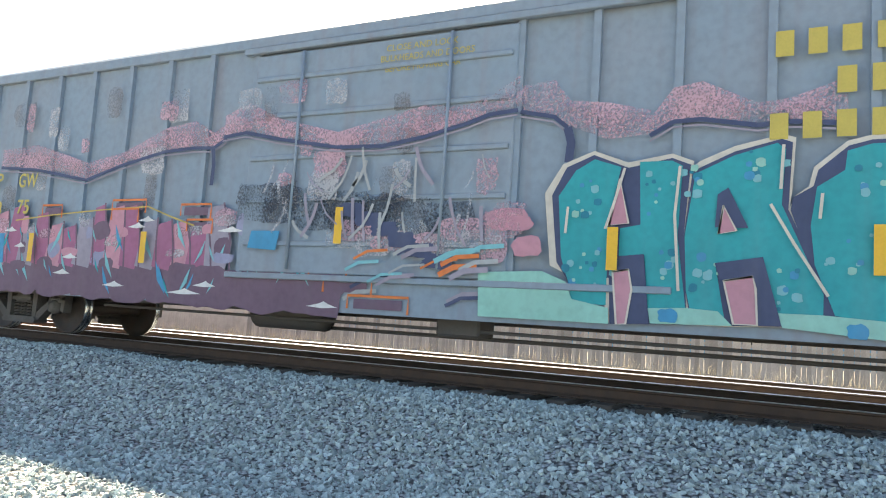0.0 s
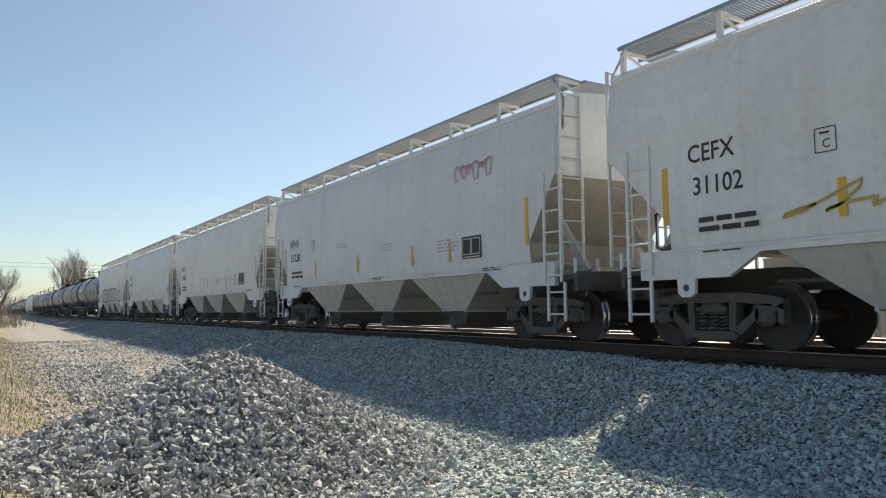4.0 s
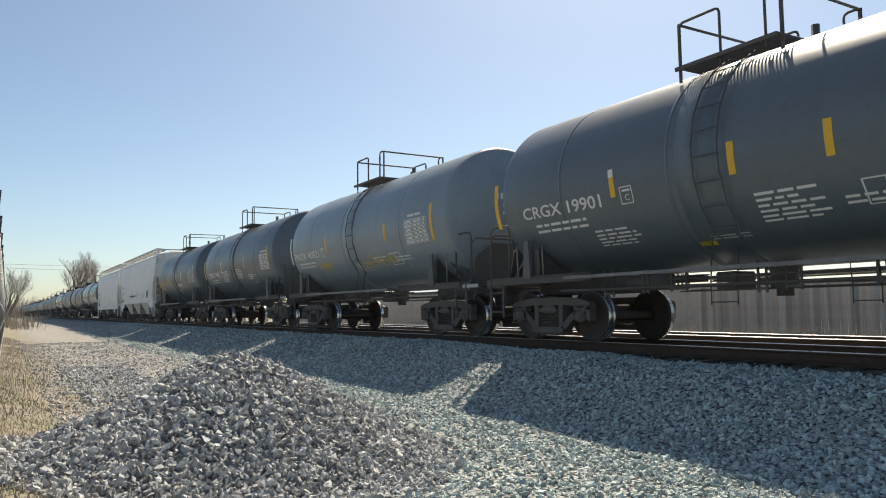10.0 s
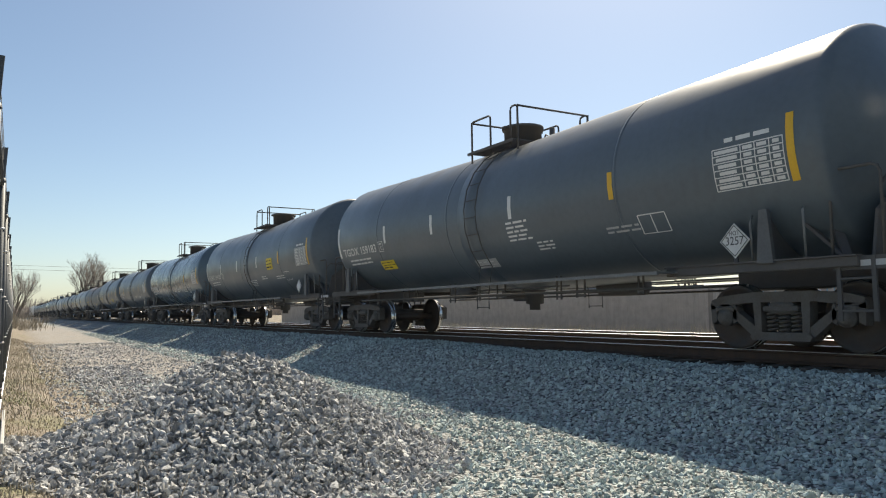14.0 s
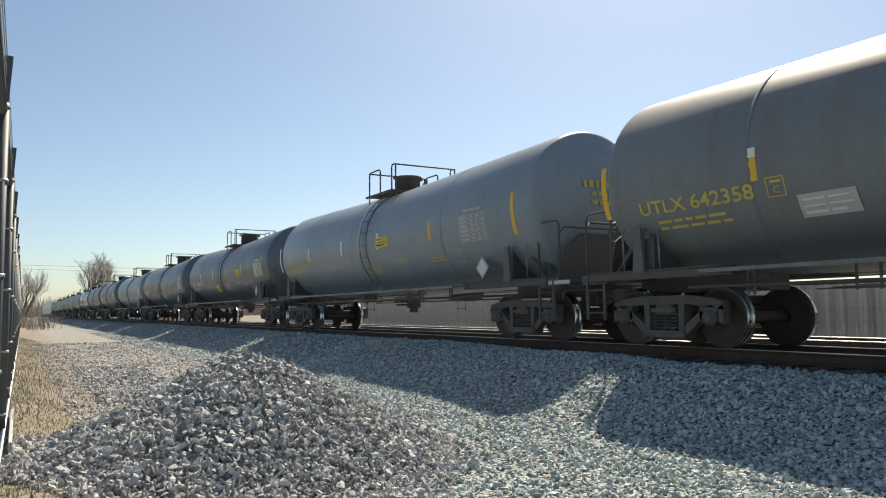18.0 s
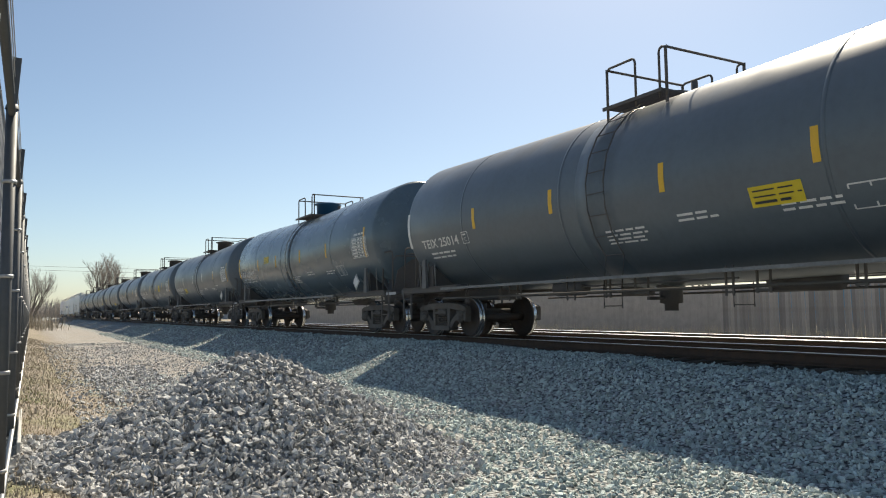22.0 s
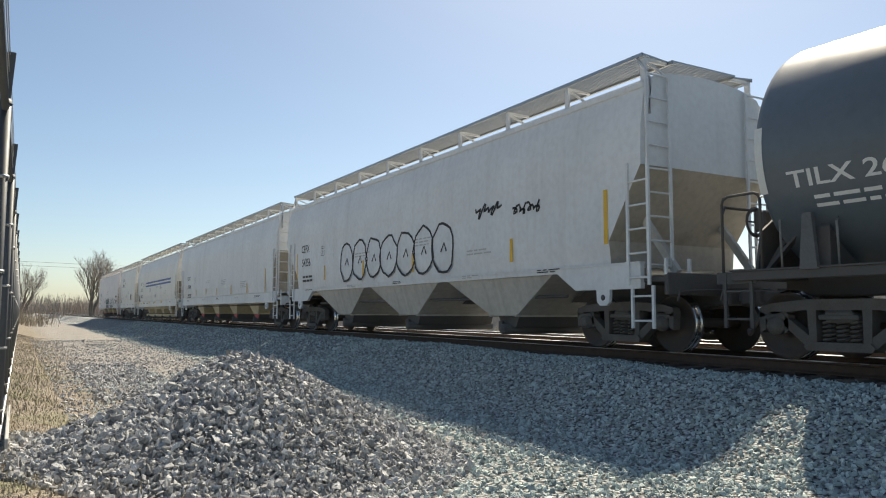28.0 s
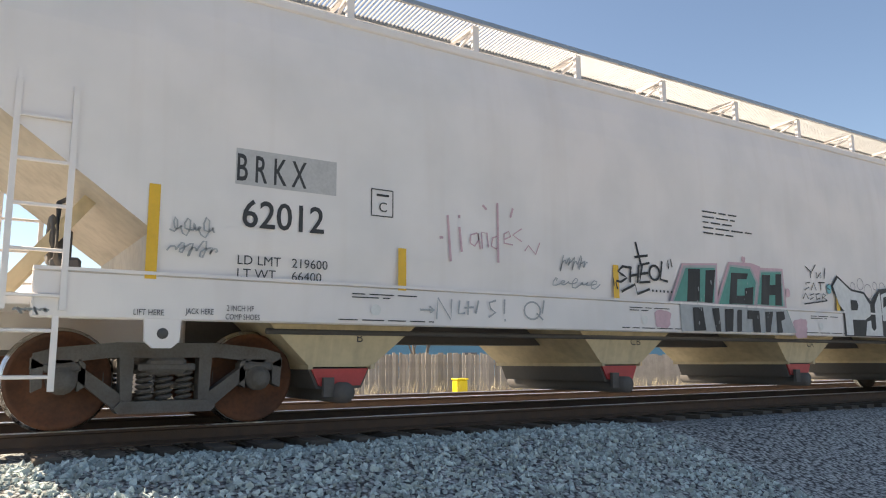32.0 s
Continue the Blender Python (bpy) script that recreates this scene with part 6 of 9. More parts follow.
def marks_put(car, side, L):
    f = lambda pts: [(12.45 + 0.005125 * x, 1.0 + 0.00565 * y) for x, y in pts]      # the painter's own grid
    def face(key, pts, lift, name="graffiti_letter"):
        lay(car, key, lambda sh: side.poly(sh, f(pts), lift), name)
    # big white letters on black, and a heart
    face("black", [(-46, 148), (-8, 182), (75, 143), (150, 138), (195, 108), (248, 150), (352, 160), (364, 100), (425, 45), (362, 0), (14, 0), (14, 70)], 0.008, "graffiti_outline")
    face("white", [(-36, 148), (-5, 173), (70, 137), (145, 131), (182, 98), (182, 66), (145, 51), (66, 50), (66, 3), (24, 3), (22, 72), (-10, 95)], 0.012)
    face("black", [(60, 110), (98, 109), (106, 95), (98, 79), (60, 78)], 0.018, "graffiti_outline")
    face("white", [(180, 50), (180, 27), (195, 18), (210, 26), (212, 100), (250, 141), (255, 100), (250, 3), (140, 3), (155, 46)], 0.012)
    face("white", [(257, 133), (345, 153), (356, 100), (400, 100), (424, 48), (366, 50), (366, 3), (315, 3), (315, 50), (257, 50)], 0.013)
    face("black", [(272, 125), (293, 128), (293, 100), (266, 92)], 0.019, "graffiti_outline")
    heart = [(14.82 + 0.50 * math.sin(t) ** 3, 1.50 + 0.0276 * (13 * math.cos(t) - 5 * math.cos(2 * t) - 2 * math.cos(3 * t) - math.cos(4 * t))) for t in [k * math.tau / 28 for k in range(28)]]
    def fan(sh, k, lift):
        c = (14.82, 1.46)
        sh.add([side.at(*c, lift)] + [side.at(c[0] + (a - c[0]) * k, c[1] + (b - c[1]) * k, lift) for a, b in heart], [(0, i + 1, (i + 1) % 28 + 1) for i in range(28)])
    lay(car, "black", lambda sh: fan(sh, 1.08, 0.021), "graffiti_outline")
    lay(car, "white", lambda sh: fan(sh, 1.0, 0.026), "graffiti_heart")
    for k in range(8):
        a = (12.9 + 0.24 * k, 1.86 + 0.07 * math.sin(k * 2.3), 0.07 + 0.03 * (k % 3))
        lay(car, "haze", lambda sh: stroke(side, sh, [(a[0] + a[2] * math.cos(t), a[1] + a[2] * math.sin(t)) for t in [i * math.tau / 12 for i in range(13)]], 0.012, 0.005), "paint_ring")
    # green and black block letters
    for u, z, w, h in ((8.05, 1.17, 0.35, 0.26), (11.25, 1.10, 0.42, 0.34), (9.75, 2.0, 0.3, 0.12), (10.98, 1.66, 0.12, 0.15), (9.9, 2.12, 0.1, 0.1)):
        lay(car, "rose", lambda sh: blob(side, sh, u, z, w, h, int(u * 9), 0.005))
    face_at = lambda key, pts, lift, name="graffiti_letter": lay(car, key, lambda sh: side.poly(sh, pts, lift), name)
    line_at = lambda key, pts, w, lift=0.006: lay(car, key, lambda sh: stroke(side, sh, pts, w, lift), "graffiti_tag")
    ring_at = lambda key, u, z, r, q, w: line_at(key, [(u + r * math.cos(t), z + q * math.sin(t)) for t in [k * math.tau / 14 for k in range(15)]], w)
    for pts in ([(8.21, 1.42), (8.49, 1.97), (9.27, 2.02), (9.23, 1.4)],
                [(9.18, 1.4), (9.53, 2.06), (10.07, 2.08), (10.3, 2.04), (10.2, 1.43)],
                [(10.13, 1.42), (10.26, 2.02), (10.88, 2.04), (10.92, 1.41)],):
        face_at("rose", pts, 0.005, "graffiti_outline")
    for pts in ([(8.25, 1.42), (8.52, 1.94), (9.24, 1.99), (9.17, 1.42)],
                [(9.22, 1.41), (9.56, 2.02), (10.05, 2.02), (10.22, 1.78), (10.11, 1.43)],
                [(10.13, 1.43), (10.29, 1.98), (10.85, 2), (10.87, 1.43)],
                [(8.4, 1.39), (10.88, 1.42), (11.13, 1.03), (8.41, 1.01)],):
        face_at("silver", pts, 0.008, "graffiti_outline")
    for pts in ([(8.28, 1.43), (8.56, 1.91), (9.2, 1.95), (9.14, 1.44)],
                [(9.25, 1.42), (9.57, 1.99), (10.03, 1.98), (10.16, 1.78), (10.07, 1.44)],
                [(10.16, 1.45), (10.31, 1.95), (10.81, 1.98), (10.82, 1.44)],
                [(8.41, 1.37), (8.59, 1.37), (8.64, 1.01), (8.43, 1.01)],
                [(8.92, 1.37), (9.05, 1.37), (9.2, 1.02), (8.97, 1.02)],
                [(9.78, 1.37), (9.88, 1.37), (9.96, 1.02), (9.77, 1.02)],
                [(10.23, 1.37), (10.32, 1.37), (10.31, 1.02), (10.22, 1.02)],
                [(10.84, 1.39), (10.92, 1.39), (11.11, 1.04), (10.84, 1.03)],):
        face_at("green", pts, 0.011, "graffiti_back")
    for pts in ([(8.55, 1.43), (8.61, 1.9), (8.87, 1.91), (8.82, 1.44)],
                [(8.93, 1.43), (8.99, 1.9), (9.21, 1.92), (9.1, 1.43)],
                [(9.48, 1.43), (9.57, 1.9), (9.98, 1.91), (9.93, 1.82), (9.71, 1.81), (9.65, 1.44)],
                [(9.65, 1.44), (9.67, 1.56), (9.86, 1.57), (9.87, 1.68), (10.09, 1.71), (10.04, 1.44)],
                [(10.25, 1.45), (10.32, 1.91), (10.53, 1.92), (10.45, 1.45)],
                [(10.61, 1.45), (10.67, 1.94), (10.82, 1.95), (10.78, 1.45)],
                [(10.46, 1.6), (10.5, 1.76), (10.66, 1.77), (10.64, 1.61)],
                [(8.66, 1.35), (8.88, 1.36), (8.93, 1.03), (8.67, 1.02)],
                [(9.08, 1.35), (9.24, 1.36), (9.26, 1.02), (9.15, 1.02)],
                [(9.37, 1.35), (9.58, 1.36), (9.53, 1.03), (9.36, 1.02)],
                [(9.66, 1.35), (9.77, 1.35), (9.74, 1.03), (9.63, 1.02)],
                [(9.9, 1.35), (10.19, 1.35), (10.2, 1.02), (10.02, 1.02), (10.01, 1.22), (9.89, 1.22)],
                [(10.34, 1.34), (10.54, 1.35), (10.44, 1.03), (10.33, 1.03)],
                [(10.62, 1.35), (10.82, 1.36), (10.84, 1.24), (10.73, 1.21), (10.76, 1.03), (10.62, 1.02)],):
        face_at("black", pts, 0.016, "graffiti_letter")
    lay(car, "silver", lambda sh: dashes(side, sh, 8.75, 1.1, 1.95, 0.7, 9, 34, 0.05, 0.03, 0.022), "brush_marks")
    for pts in ([(7.48, 1.84), (7.31, 1.85), (7.22, 1.78), (7.3, 1.74), (7.38, 1.7), (7.27, 1.64), (7.18, 1.65)],
                [(7.46, 1.86), (7.44, 1.64)],
                [(7.62, 1.89), (7.58, 1.64)],
                [(7.44, 1.73), (7.61, 1.76)],
                [(7.83, 1.93), (7.69, 1.9), (7.65, 1.77), (7.62, 1.65), (7.83, 1.67)],
                [(7.65, 1.77), (7.8, 1.79)],
                [(8.08, 1.97), (8.03, 1.72), (8.18, 1.69)],
                [(7.27, 1.51), (7.53, 1.62), (7.57, 1.49), (7.81, 1.57)],
                [(7.57, 2.2), (7.67, 1.87)],
                [(7.54, 1.99), (7.8, 2.03)],):
        line_at("black", pts, 0.034, 0.006)
    for pts in ([(8.2, 1.99), (8.21, 1.87)],
                [(8.26, 2.01), (8.28, 1.9)],
                [(7.13, 1.68), (7.14, 1.58)],
                [(7.17, 1.63), (7.2, 1.54)],
                [(11.51, 2.12), (11.67, 2.03), (11.81, 2.17)],
                [(11.67, 2.03), (11.63, 1.93)],
                [(11.81, 2.04), (11.82, 1.94), (11.94, 2.04), (11.94, 1.95)],
                [(12.08, 2.13), (12.03, 1.95)],
                [(11.6, 1.86), (11.47, 1.84), (11.57, 1.78), (11.44, 1.73)],
                [(11.64, 1.74), (11.72, 1.86), (11.78, 1.74)],
                [(11.85, 1.87), (12.04, 1.88)],
                [(11.93, 1.87), (11.91, 1.74)],
                [(12.19, 1.87), (12.07, 1.81), (12.19, 1.76)],
                [(11.38, 1.58), (11.47, 1.68), (11.54, 1.59)],
                [(11.7, 1.68), (11.59, 1.65), (11.69, 1.62), (11.58, 1.58)],
                [(11.86, 1.69), (11.76, 1.67), (11.77, 1.59), (11.87, 1.61)],
                [(11.93, 1.6), (11.97, 1.69), (12.05, 1.67), (11.96, 1.63), (12.06, 1.59)],
                [(11.41, 1.5), (12.08, 1.58)],):
        line_at("black", pts, 0.02, 0.006)
    ring_at("black", *(7.92, 1.8), 0.10, 0.10, 0.034)
    for k in range(6):
        lay(car, "black", lambda sh: side.strip(sh, (7.87, 1.55)[0] + 0.075 * k, 1.55, 0.03, 0.03, 0.006), "paint_dot")
    for pts in ([(4.17, 1.17), (4.35, 1.17)],
                [(4.29, 1.21), (4.35, 1.17), (4.3, 1.14)],
                [(4.38, 1.07), (4.4, 1.31), (4.57, 1.07), (4.58, 1.3)],
                [(4.69, 1.29), (4.67, 1.14), (4.76, 1.15)],
                [(4.81, 1.29), (4.8, 1.13)],
                [(4.75, 1.21), (4.88, 1.22)],
                [(4.95, 1.3), (4.91, 1.15)],
                [(5.2, 1.31), (5.1, 1.28), (5.12, 1.21), (5.19, 1.17), (5.09, 1.11)],
                [(5.33, 1.33), (5.32, 1.16)],
                [(5.33, 1.1), (5.33, 1.07)],
                [(5.81, 1.18), (5.91, 1.1)],
                [(5.93, 1.34), (5.9, 1.18)],):
        line_at("silver", pts, 0.022, 0.014)
    ring_at("silver", *(5.75, 1.21), 0.125, 0.105, 0.022)
    for pts in ([(4.54, 2.26), (4.58, 1.73)],
                [(4.43, 1.99), (4.48, 2)],
                [(4.7, 2.28), (4.7, 2.24)],
                [(4.7, 2.14), (4.73, 1.85)],
                [(5.25, 2.48), (5.25, 1.76)],
                [(5.03, 2.43), (5.09, 2.38)],
                [(5.48, 2.44), (5.44, 2.32)],):
        line_at("rose", pts, 0.03, 0.006)
    for pts in ([(4.95, 2.09), (4.86, 2.06), (4.85, 1.96), (4.91, 1.93), (4.97, 2.01), (4.96, 2.09), (4.99, 1.9)],
                [(5.02, 1.91), (5.01, 2.1), (5.09, 2.1), (5.11, 1.93)],
                [(5.25, 2.08), (5.17, 2.05), (5.15, 1.95), (5.22, 1.92), (5.25, 1.96)],
                [(5.35, 2.05), (5.44, 2.09), (5.41, 2.15), (5.34, 2.11), (5.34, 2), (5.47, 1.99)],
                [(5.61, 2.2), (5.47, 2.11), (5.61, 2.04)],
                [(5.65, 1.93), (5.71, 2), (5.82, 1.9), (5.89, 2.05)],):
        line_at("rose", pts, 0.018, 0.006)
    for a in ((1.5, 1.50, 0.5, 0.3, 11), (1.5, 1.70, 0.45, 0.3, 13), (6.05, 1.48, 0.85, 0.2, 2), (6.2, 1.66, 0.5, 0.36, 4), (17.75, 1.5, 0.34, 0.34, 15), (16.5, 1.08, 0.3, 0.24, 16), (0.3, 1.0, 0.3, 0.1, 19)):
        lay(car, "silver", lambda sh: scribble(side, sh, *a, 0.016, 7), "graffiti_tag")
    lay(car, "aqua", lambda sh: blob(side, sh, 12.16, 1.78, 0.16, 0.18, 3, 0.005, 10))
    for u0, u1, z, h, mt in ((16.54, 17.62, 2.115, 0.16, decal_black), (17.61, 18.33, 2.755, 0.18, decal_white), (2.1, 3.16, 2.50, 0.36, decal_faint), (16.96, 17.64, 1.63, 0.36, decal_white)):
        sh = Shape()
        side.strip(sh, (u0 + u1) / 2, z, u1 - u0, h, 0.003)
        part("painted_patch", sh.mesh("painted_patch", mt), car)
    for u, z, w, h in ((17.16, 1.665, 0.30, 0.25), (17.47, 1.665, 0.28, 0.25), (17.3, 1.487, 0.58, 0.05)):
        sh = Shape()
        side.strip(sh, u, z, w, h, 0.011)
        part("inspection_stencil", sh.mesh("inspection_stencil", decal_black), car)
    for u, z, widths, h, st in ((9.0, 2.78, [0.75, 0.7, 0.62, 1.1, 0.65], 0.022, 0.08), (16.0, 1.85, [0.5, 0.35], 0.045, 0.09), (16.1, 1.62, [0.2, 0.28, 0.28, 0.3], 0.025, 0.05), (14.3, 1.95, [0.6, 0.55], 0.05, 0.09), (15.7, 1.52, [0.25], 0.05, 0.06)):
        sh = Shape()
        side.lines(sh, u, z, widths, h, st)
        part("small_print", sh.mesh("small_print", decal_black), car)
    for u in (3.35, 7.4, 11.55, 15.65):
        sh = Shape()
        side.lines(sh, u, 1.31, [0.75, 0.4], 0.012, 0.035)
        side.lines(sh, u - 0.15, 1.04, [1.1], 0.012, 0.05)
        for i, (x, y, z) in enumerate(sh.v):
            sh.v[i] = (x - 0.010, y, z)
        part("sill_print", sh.mesh("sill_print", decal_black), car)
        sh = Shape()
        side.poly(sh, [(u + 0.28 + 0.06 * math.cos(t), 1.15 + 0.06 * math.sin(t)) for t in [k * math.tau / 12 for k in range(12)]], 0.014)
        part("sill_disc", sh.mesh("sill_disc", decal_white), car)
    for words, u, z, w in (("LIFT HERE", 1.24, 1.03, 0.26), ("JACK HERE", 1.69, 1.05, 0.25), ("2 INCH HF", 2.06, 1.09, 0.26), ("COMP SHOES", 2.05, 1.01, 0.33), ("2 INCH HF", 17.28, 1.10, 0.26), ("COMP SHOES", 17.24, 1.02, 0.33), ("JACK HERE", 17.73, 1.06, 0.27), ("LIFT HERE", 18.19, 1.05, 0.25)):
        sh = Shape()
        side.words(sh, words, u, z, 0.055, 1.0, 0.0, 0.013, width=w)
        part("sill_words", sh.mesh("sill_words", decal_black), car)
    for words, u, w in (("B", 3.55, 0.08), ("CB", 7.70, 0.2), ("CA", 11.86, 0.2)):
        sh = Shape()
        side.words(sh, words, u, 0.92, 0.1, 1.0, 0.0, 0.0, width=w)
        for i, (x, y, z) in enumerate(sh.v):
            sh.v[i] = (x + 0.29, y, z - 0.10)
        part("bay_letters", sh.mesh("bay_letters", decal_black), car)

def marks_blue_lines(car, side, L):
    for z, a, b in ((2.74, 4.25, 7.85), (2.74, 7.95, 9.4), (2.74, 9.5, 14.6), (2.52, 4.25, 14.6)):
        sh = Shape()
        side.strip(sh, (a + b) / 2, z, b - a, 0.12)
        part("painted_stripe", sh.mesh("painted_stripe", blue_stripe), car)
    sh = Shape()
    side.strip(sh, 8.75, 1.74, 0.42, 0.22)
    part("painted_patch", sh.mesh("painted_patch", decal_faint), car)
    for u, w, key in ((1.55, 0.75, decal_black), (3.3, 0.6, decal_black)):
        sh = Shape()
        side.lines(sh, u + 1.6, 1.26, [w], 0.07)
        part("sill_print", sh.mesh("sill_print", key), car)
    for a in ((10.4, 2.0, 0.9, 0.5, 71), (6.1, 2.1, 0.5, 0.3, 72)):
        lay(car, "haze", lambda sh: scribble(side, sh, *a, 0.025, 5), "graffiti_tag")


def marks_bubbles(car, side, L):
    """Rounded outlined graffiti letters."""
    rng = random.Random(8)
    for k in range(7):
        u = 5.4 + k * 0.95
        pts = [(u + 0.5 * math.cos(t) * (1 + 0.12 * rng.uniform(-1, 1)), 2.1 + 0.55 * math.sin(t) * (1 + 0.1 * rng.uniform(-1, 1))) for t in [j * math.tau / 16 for j in range(16)]]
        lay(car, "black", lambda sh: stroke(side, sh, pts + pts[:1], 0.06, 0.006), "graffiti_letter")
        lay(car, "black", lambda sh: stroke(side, sh, [(u - 0.1, 2.0), (u + 0.05, 2.2), (u + 0.15, 2.0)], 0.05, 0.006), "graffiti_letter")
    for a in ((12.4, 2.5, 1.1, 0.5, 42), (13.8, 2.4, 1.0, 0.4, 43)):
        lay(car, "black", lambda sh: scribble(side, sh, *a, 0.05, 6), "graffiti_tag")


CARS = []
def add_car(kind, rear, **spec):
    CARS.append((kind, rear, spec))


BLACK = "black steel railway tank car"
DF = decal_faint
add_car("box", 16.1, L=19.6, mat=box_blue, zt=4.55, door=(7.1, 11.2), doors=1, ribs=(8, 9), skin=0.02, extra=[blue_marks], label="faded blue steel boxcar covered in bright graffiti")
add_car("box", 37.25, mat=box_red, door=(5.75, 9.4), doors=2, ribs=(6, 6), extra=[red_marks], label="faded red-oxide steel boxcar with green and lilac graffiti")
add_car("tank", 51.7, ends=(0.07, 4.3, 5.91, 7.6, 9.79), tape="wwyyy", table_u=9.35, mat=tank_hazed_black, mark="UTLX", number="12046", R=1.31, zc=2.81, bars=(4.1, 5.8, 7.5), label=BLACK + " with pale patches on its flank", blocks=[(3.27, 2.39, 0.45, 0.47, DF), (6.44, 2.38, 0.4, 0.54, DF), (7.4, 2.95, 3.1, 0.3, DF)], tags=[(2.9, 1.6, 1.6, 0.9, 3, "silver"), (5.5, 1.8, 1.1, 0.5, 4, "silver")], hot=False, dome=0.3)
add_car("tank", 66.1, ends=(0.01, 2.85, 5.4, 6.9, 9.68), tape="yyyyy", mat=tank_grey, mark="DMIX", number="191028", R=1.38, zc=2.86, text=(0.8, 2.2, 2.0), bars=(2.88, 6.0, 8.0), label="grey steel railway tank car behind a black one", tags=[(0.4, 2.0, 0.65, 0.5, 8, "white")], hot=False, dome=0.3)
add_car("hop", 82.3, mat=hopper_green, mark="POTX", slope=hopper_green, panel=False, number="4165", mark_u=1.64, mark_z=2.5, label="glossy grey-green covered hopper car with a roof walkway", bars=[], sill_bars=[(1.3, 0.5), (7.6, 0.4), (8.5, 0.4), (10.8, 0.85)], bow=0.2, fill=0.97)
add_car("hop", 102.5, mat=hopper_white, mark="GACX", number="5866", mark_u=1.67, mark_z=2.80, mark_h=0.2, mark_w=0.62, plate_u=1.25, label="off-white covered hopper car with orange strips above the sill", bars=[], sill_bars=[(1.9, 0.6), (3.9, 0.5), (6.8, 0.42), (9.75, 0.42), (12.6, 0.42)], sill_z=1.62, panel=False, thin=True, under=bay_pale)
add_car("hop", 121.9, mat=hopper_white, mark="CEFX", number="31102", label="off-white covered hopper car with yellow and black tags", tags=[(5.0, 1.8, 4.4, 0.6, 31, "gold"), (10.9, 1.85, 1.6, 0.95, 32, "black")], thin=True, under=bay_pale)
add_car("hop", 141.0, mat=hopper_grey, mark="NAHX", number="51230", label="light grey covered hopper car with rust streaks", tags=[(12.2, 3.5, 1.5, 0.7, 7, "rose")], thin=True, under=bay_pale)
add_car("hop", 159.8, mat=hopper_white, mark="GACX", number="6108", label="off-white covered hopper car with dusty bays", thin=True, under=bay_pale)
add_car("hop", 178.8, mat=hopper_grey, mark="NAHX", number="69109", mark_u=1.24, mark_z=2.78, mark_h=0.28, mark_w=0.83, weights=("223200", "62800"), label="light grey covered hopper car with plain dark lettering", bars=[(0.98, 2.2, 0.85), (3.52, 1.9, 0.46), (4.55, 1.9, 0.4), (9.6, 1.84, 0.46)], panel=False, thin=True, under=bay_pale)
add_car("hop", 197.9, mat=hopper_white, label="off-white covered hopper car with outlined graffiti and a rocket", extra=[marks_rocket], bars=[(13.75, 2.05, 1.0)], mark="", panel=False, thin=True, under=bay_pale)
add_car("tank", 219.7, ends=(0.66, 3.9, 6.08, 7.94, 10.69, 13.4, 16.35), tape="wyyyyyy", table_u=15.8, mat=tank_hazed_black, top="long", mark="PROX", number="92271", deck=(0.33, 4.57, -0.5), dome_y=-0.3, text=(0.97, 2.15, 1.7), bars=(3.74, 5.96, 7.85, 10.66, 13.42), label="long " + BLACK + " with high platform rails", words=[("LIQUEFIED PETROLEUM GAS", 13.62, 2.02, 0.13, 1.5, decal_white), ("NOT - ODORIZED", 13.6, 1.83, 0.12, 0.9, decal_white)], blocks=[(1.1 + 0.56 * k, 2.91, 0.46, 0.36, decal_white) for k in range(6)], tags=[(5.4, 1.7, 3.2, 0.6, 5, "haze")], labels=[(9.64, 1.56, 0.8, 0.36, "p")], dome=0.5, stencil_at=(14.85, 1.4), table_at=(15.9, 2.39, 0.6, 0.5), hot=False)
add_car("tank", 242.6, ends=(0.55, 3.29, 5.46, 7.94, 11.28, 13.6, 16.91), tape="wyyyyyy", mat=tank_hazed_black, top="long", mark="TILX", number="305354", deck=(-3.7, 1.05, -4.6), dome_y=0.0, text=(0.86, 2.40, 2.06), bars=(3.23, 5.43, 7.96, 11.34, 14.3), label="long " + BLACK + " with a looping pale tag", tags=[(8.13, 1.62, 1.84, 1.15, 12, "silver"), (4.09, 2.1, 1.2, 0.55, 13, "haze"), (6.6, 1.7, 1.0, 0.4, 14, "haze")], dome=0.45)
add_car("tank", 265.2, ends=(0.09, 3.55, 6.66, 8.1, 10.9, 13.6, 16.65), tape="yyyyyyy", mat=tank_hazed_black, top="long", mark="TILX", number="303258", deck=(-3.7, 1.30, -4.6), dome_y=0.1, words=[("LIQUEFIED", 12.35, 2.55, 0.16, 0.95, decal_white), ("PETROLEUM GAS", 12.35, 2.30, 0.16, 1.5, decal_white), ("NON-ODORIZED", 12.35, 2.05, 0.16, 1.35, decal_white)], loads=("LD LMT 150900 LB  71150 KG", "LT WT 106100 LB  48150 KG"), text=(0.77, 2.17, 2.16), bars=(3.55, 6.72, 9.6, 12.8), label="long " + BLACK + " with white stencils", dome=0.45)
add_car("tank", 279.9, ends=(0.38, 3.29, 4.48, 6.63, 9.78), tape="wwwyy", table_u=9.2, mat=tank_hazed_black, mark="CRGX", number="19733", text=(0.58, 2.22, 2.2), bars=(3.1, 4.32, 6.5), prints=[(3.3, 1.57, 1.6, 1.2), (7.1, 1.72, 1.35, 0.23), (5.2, 1.3, 0.9, 0.3)], label="short " + BLACK + " with many white stencils", dome=0, hot=False)
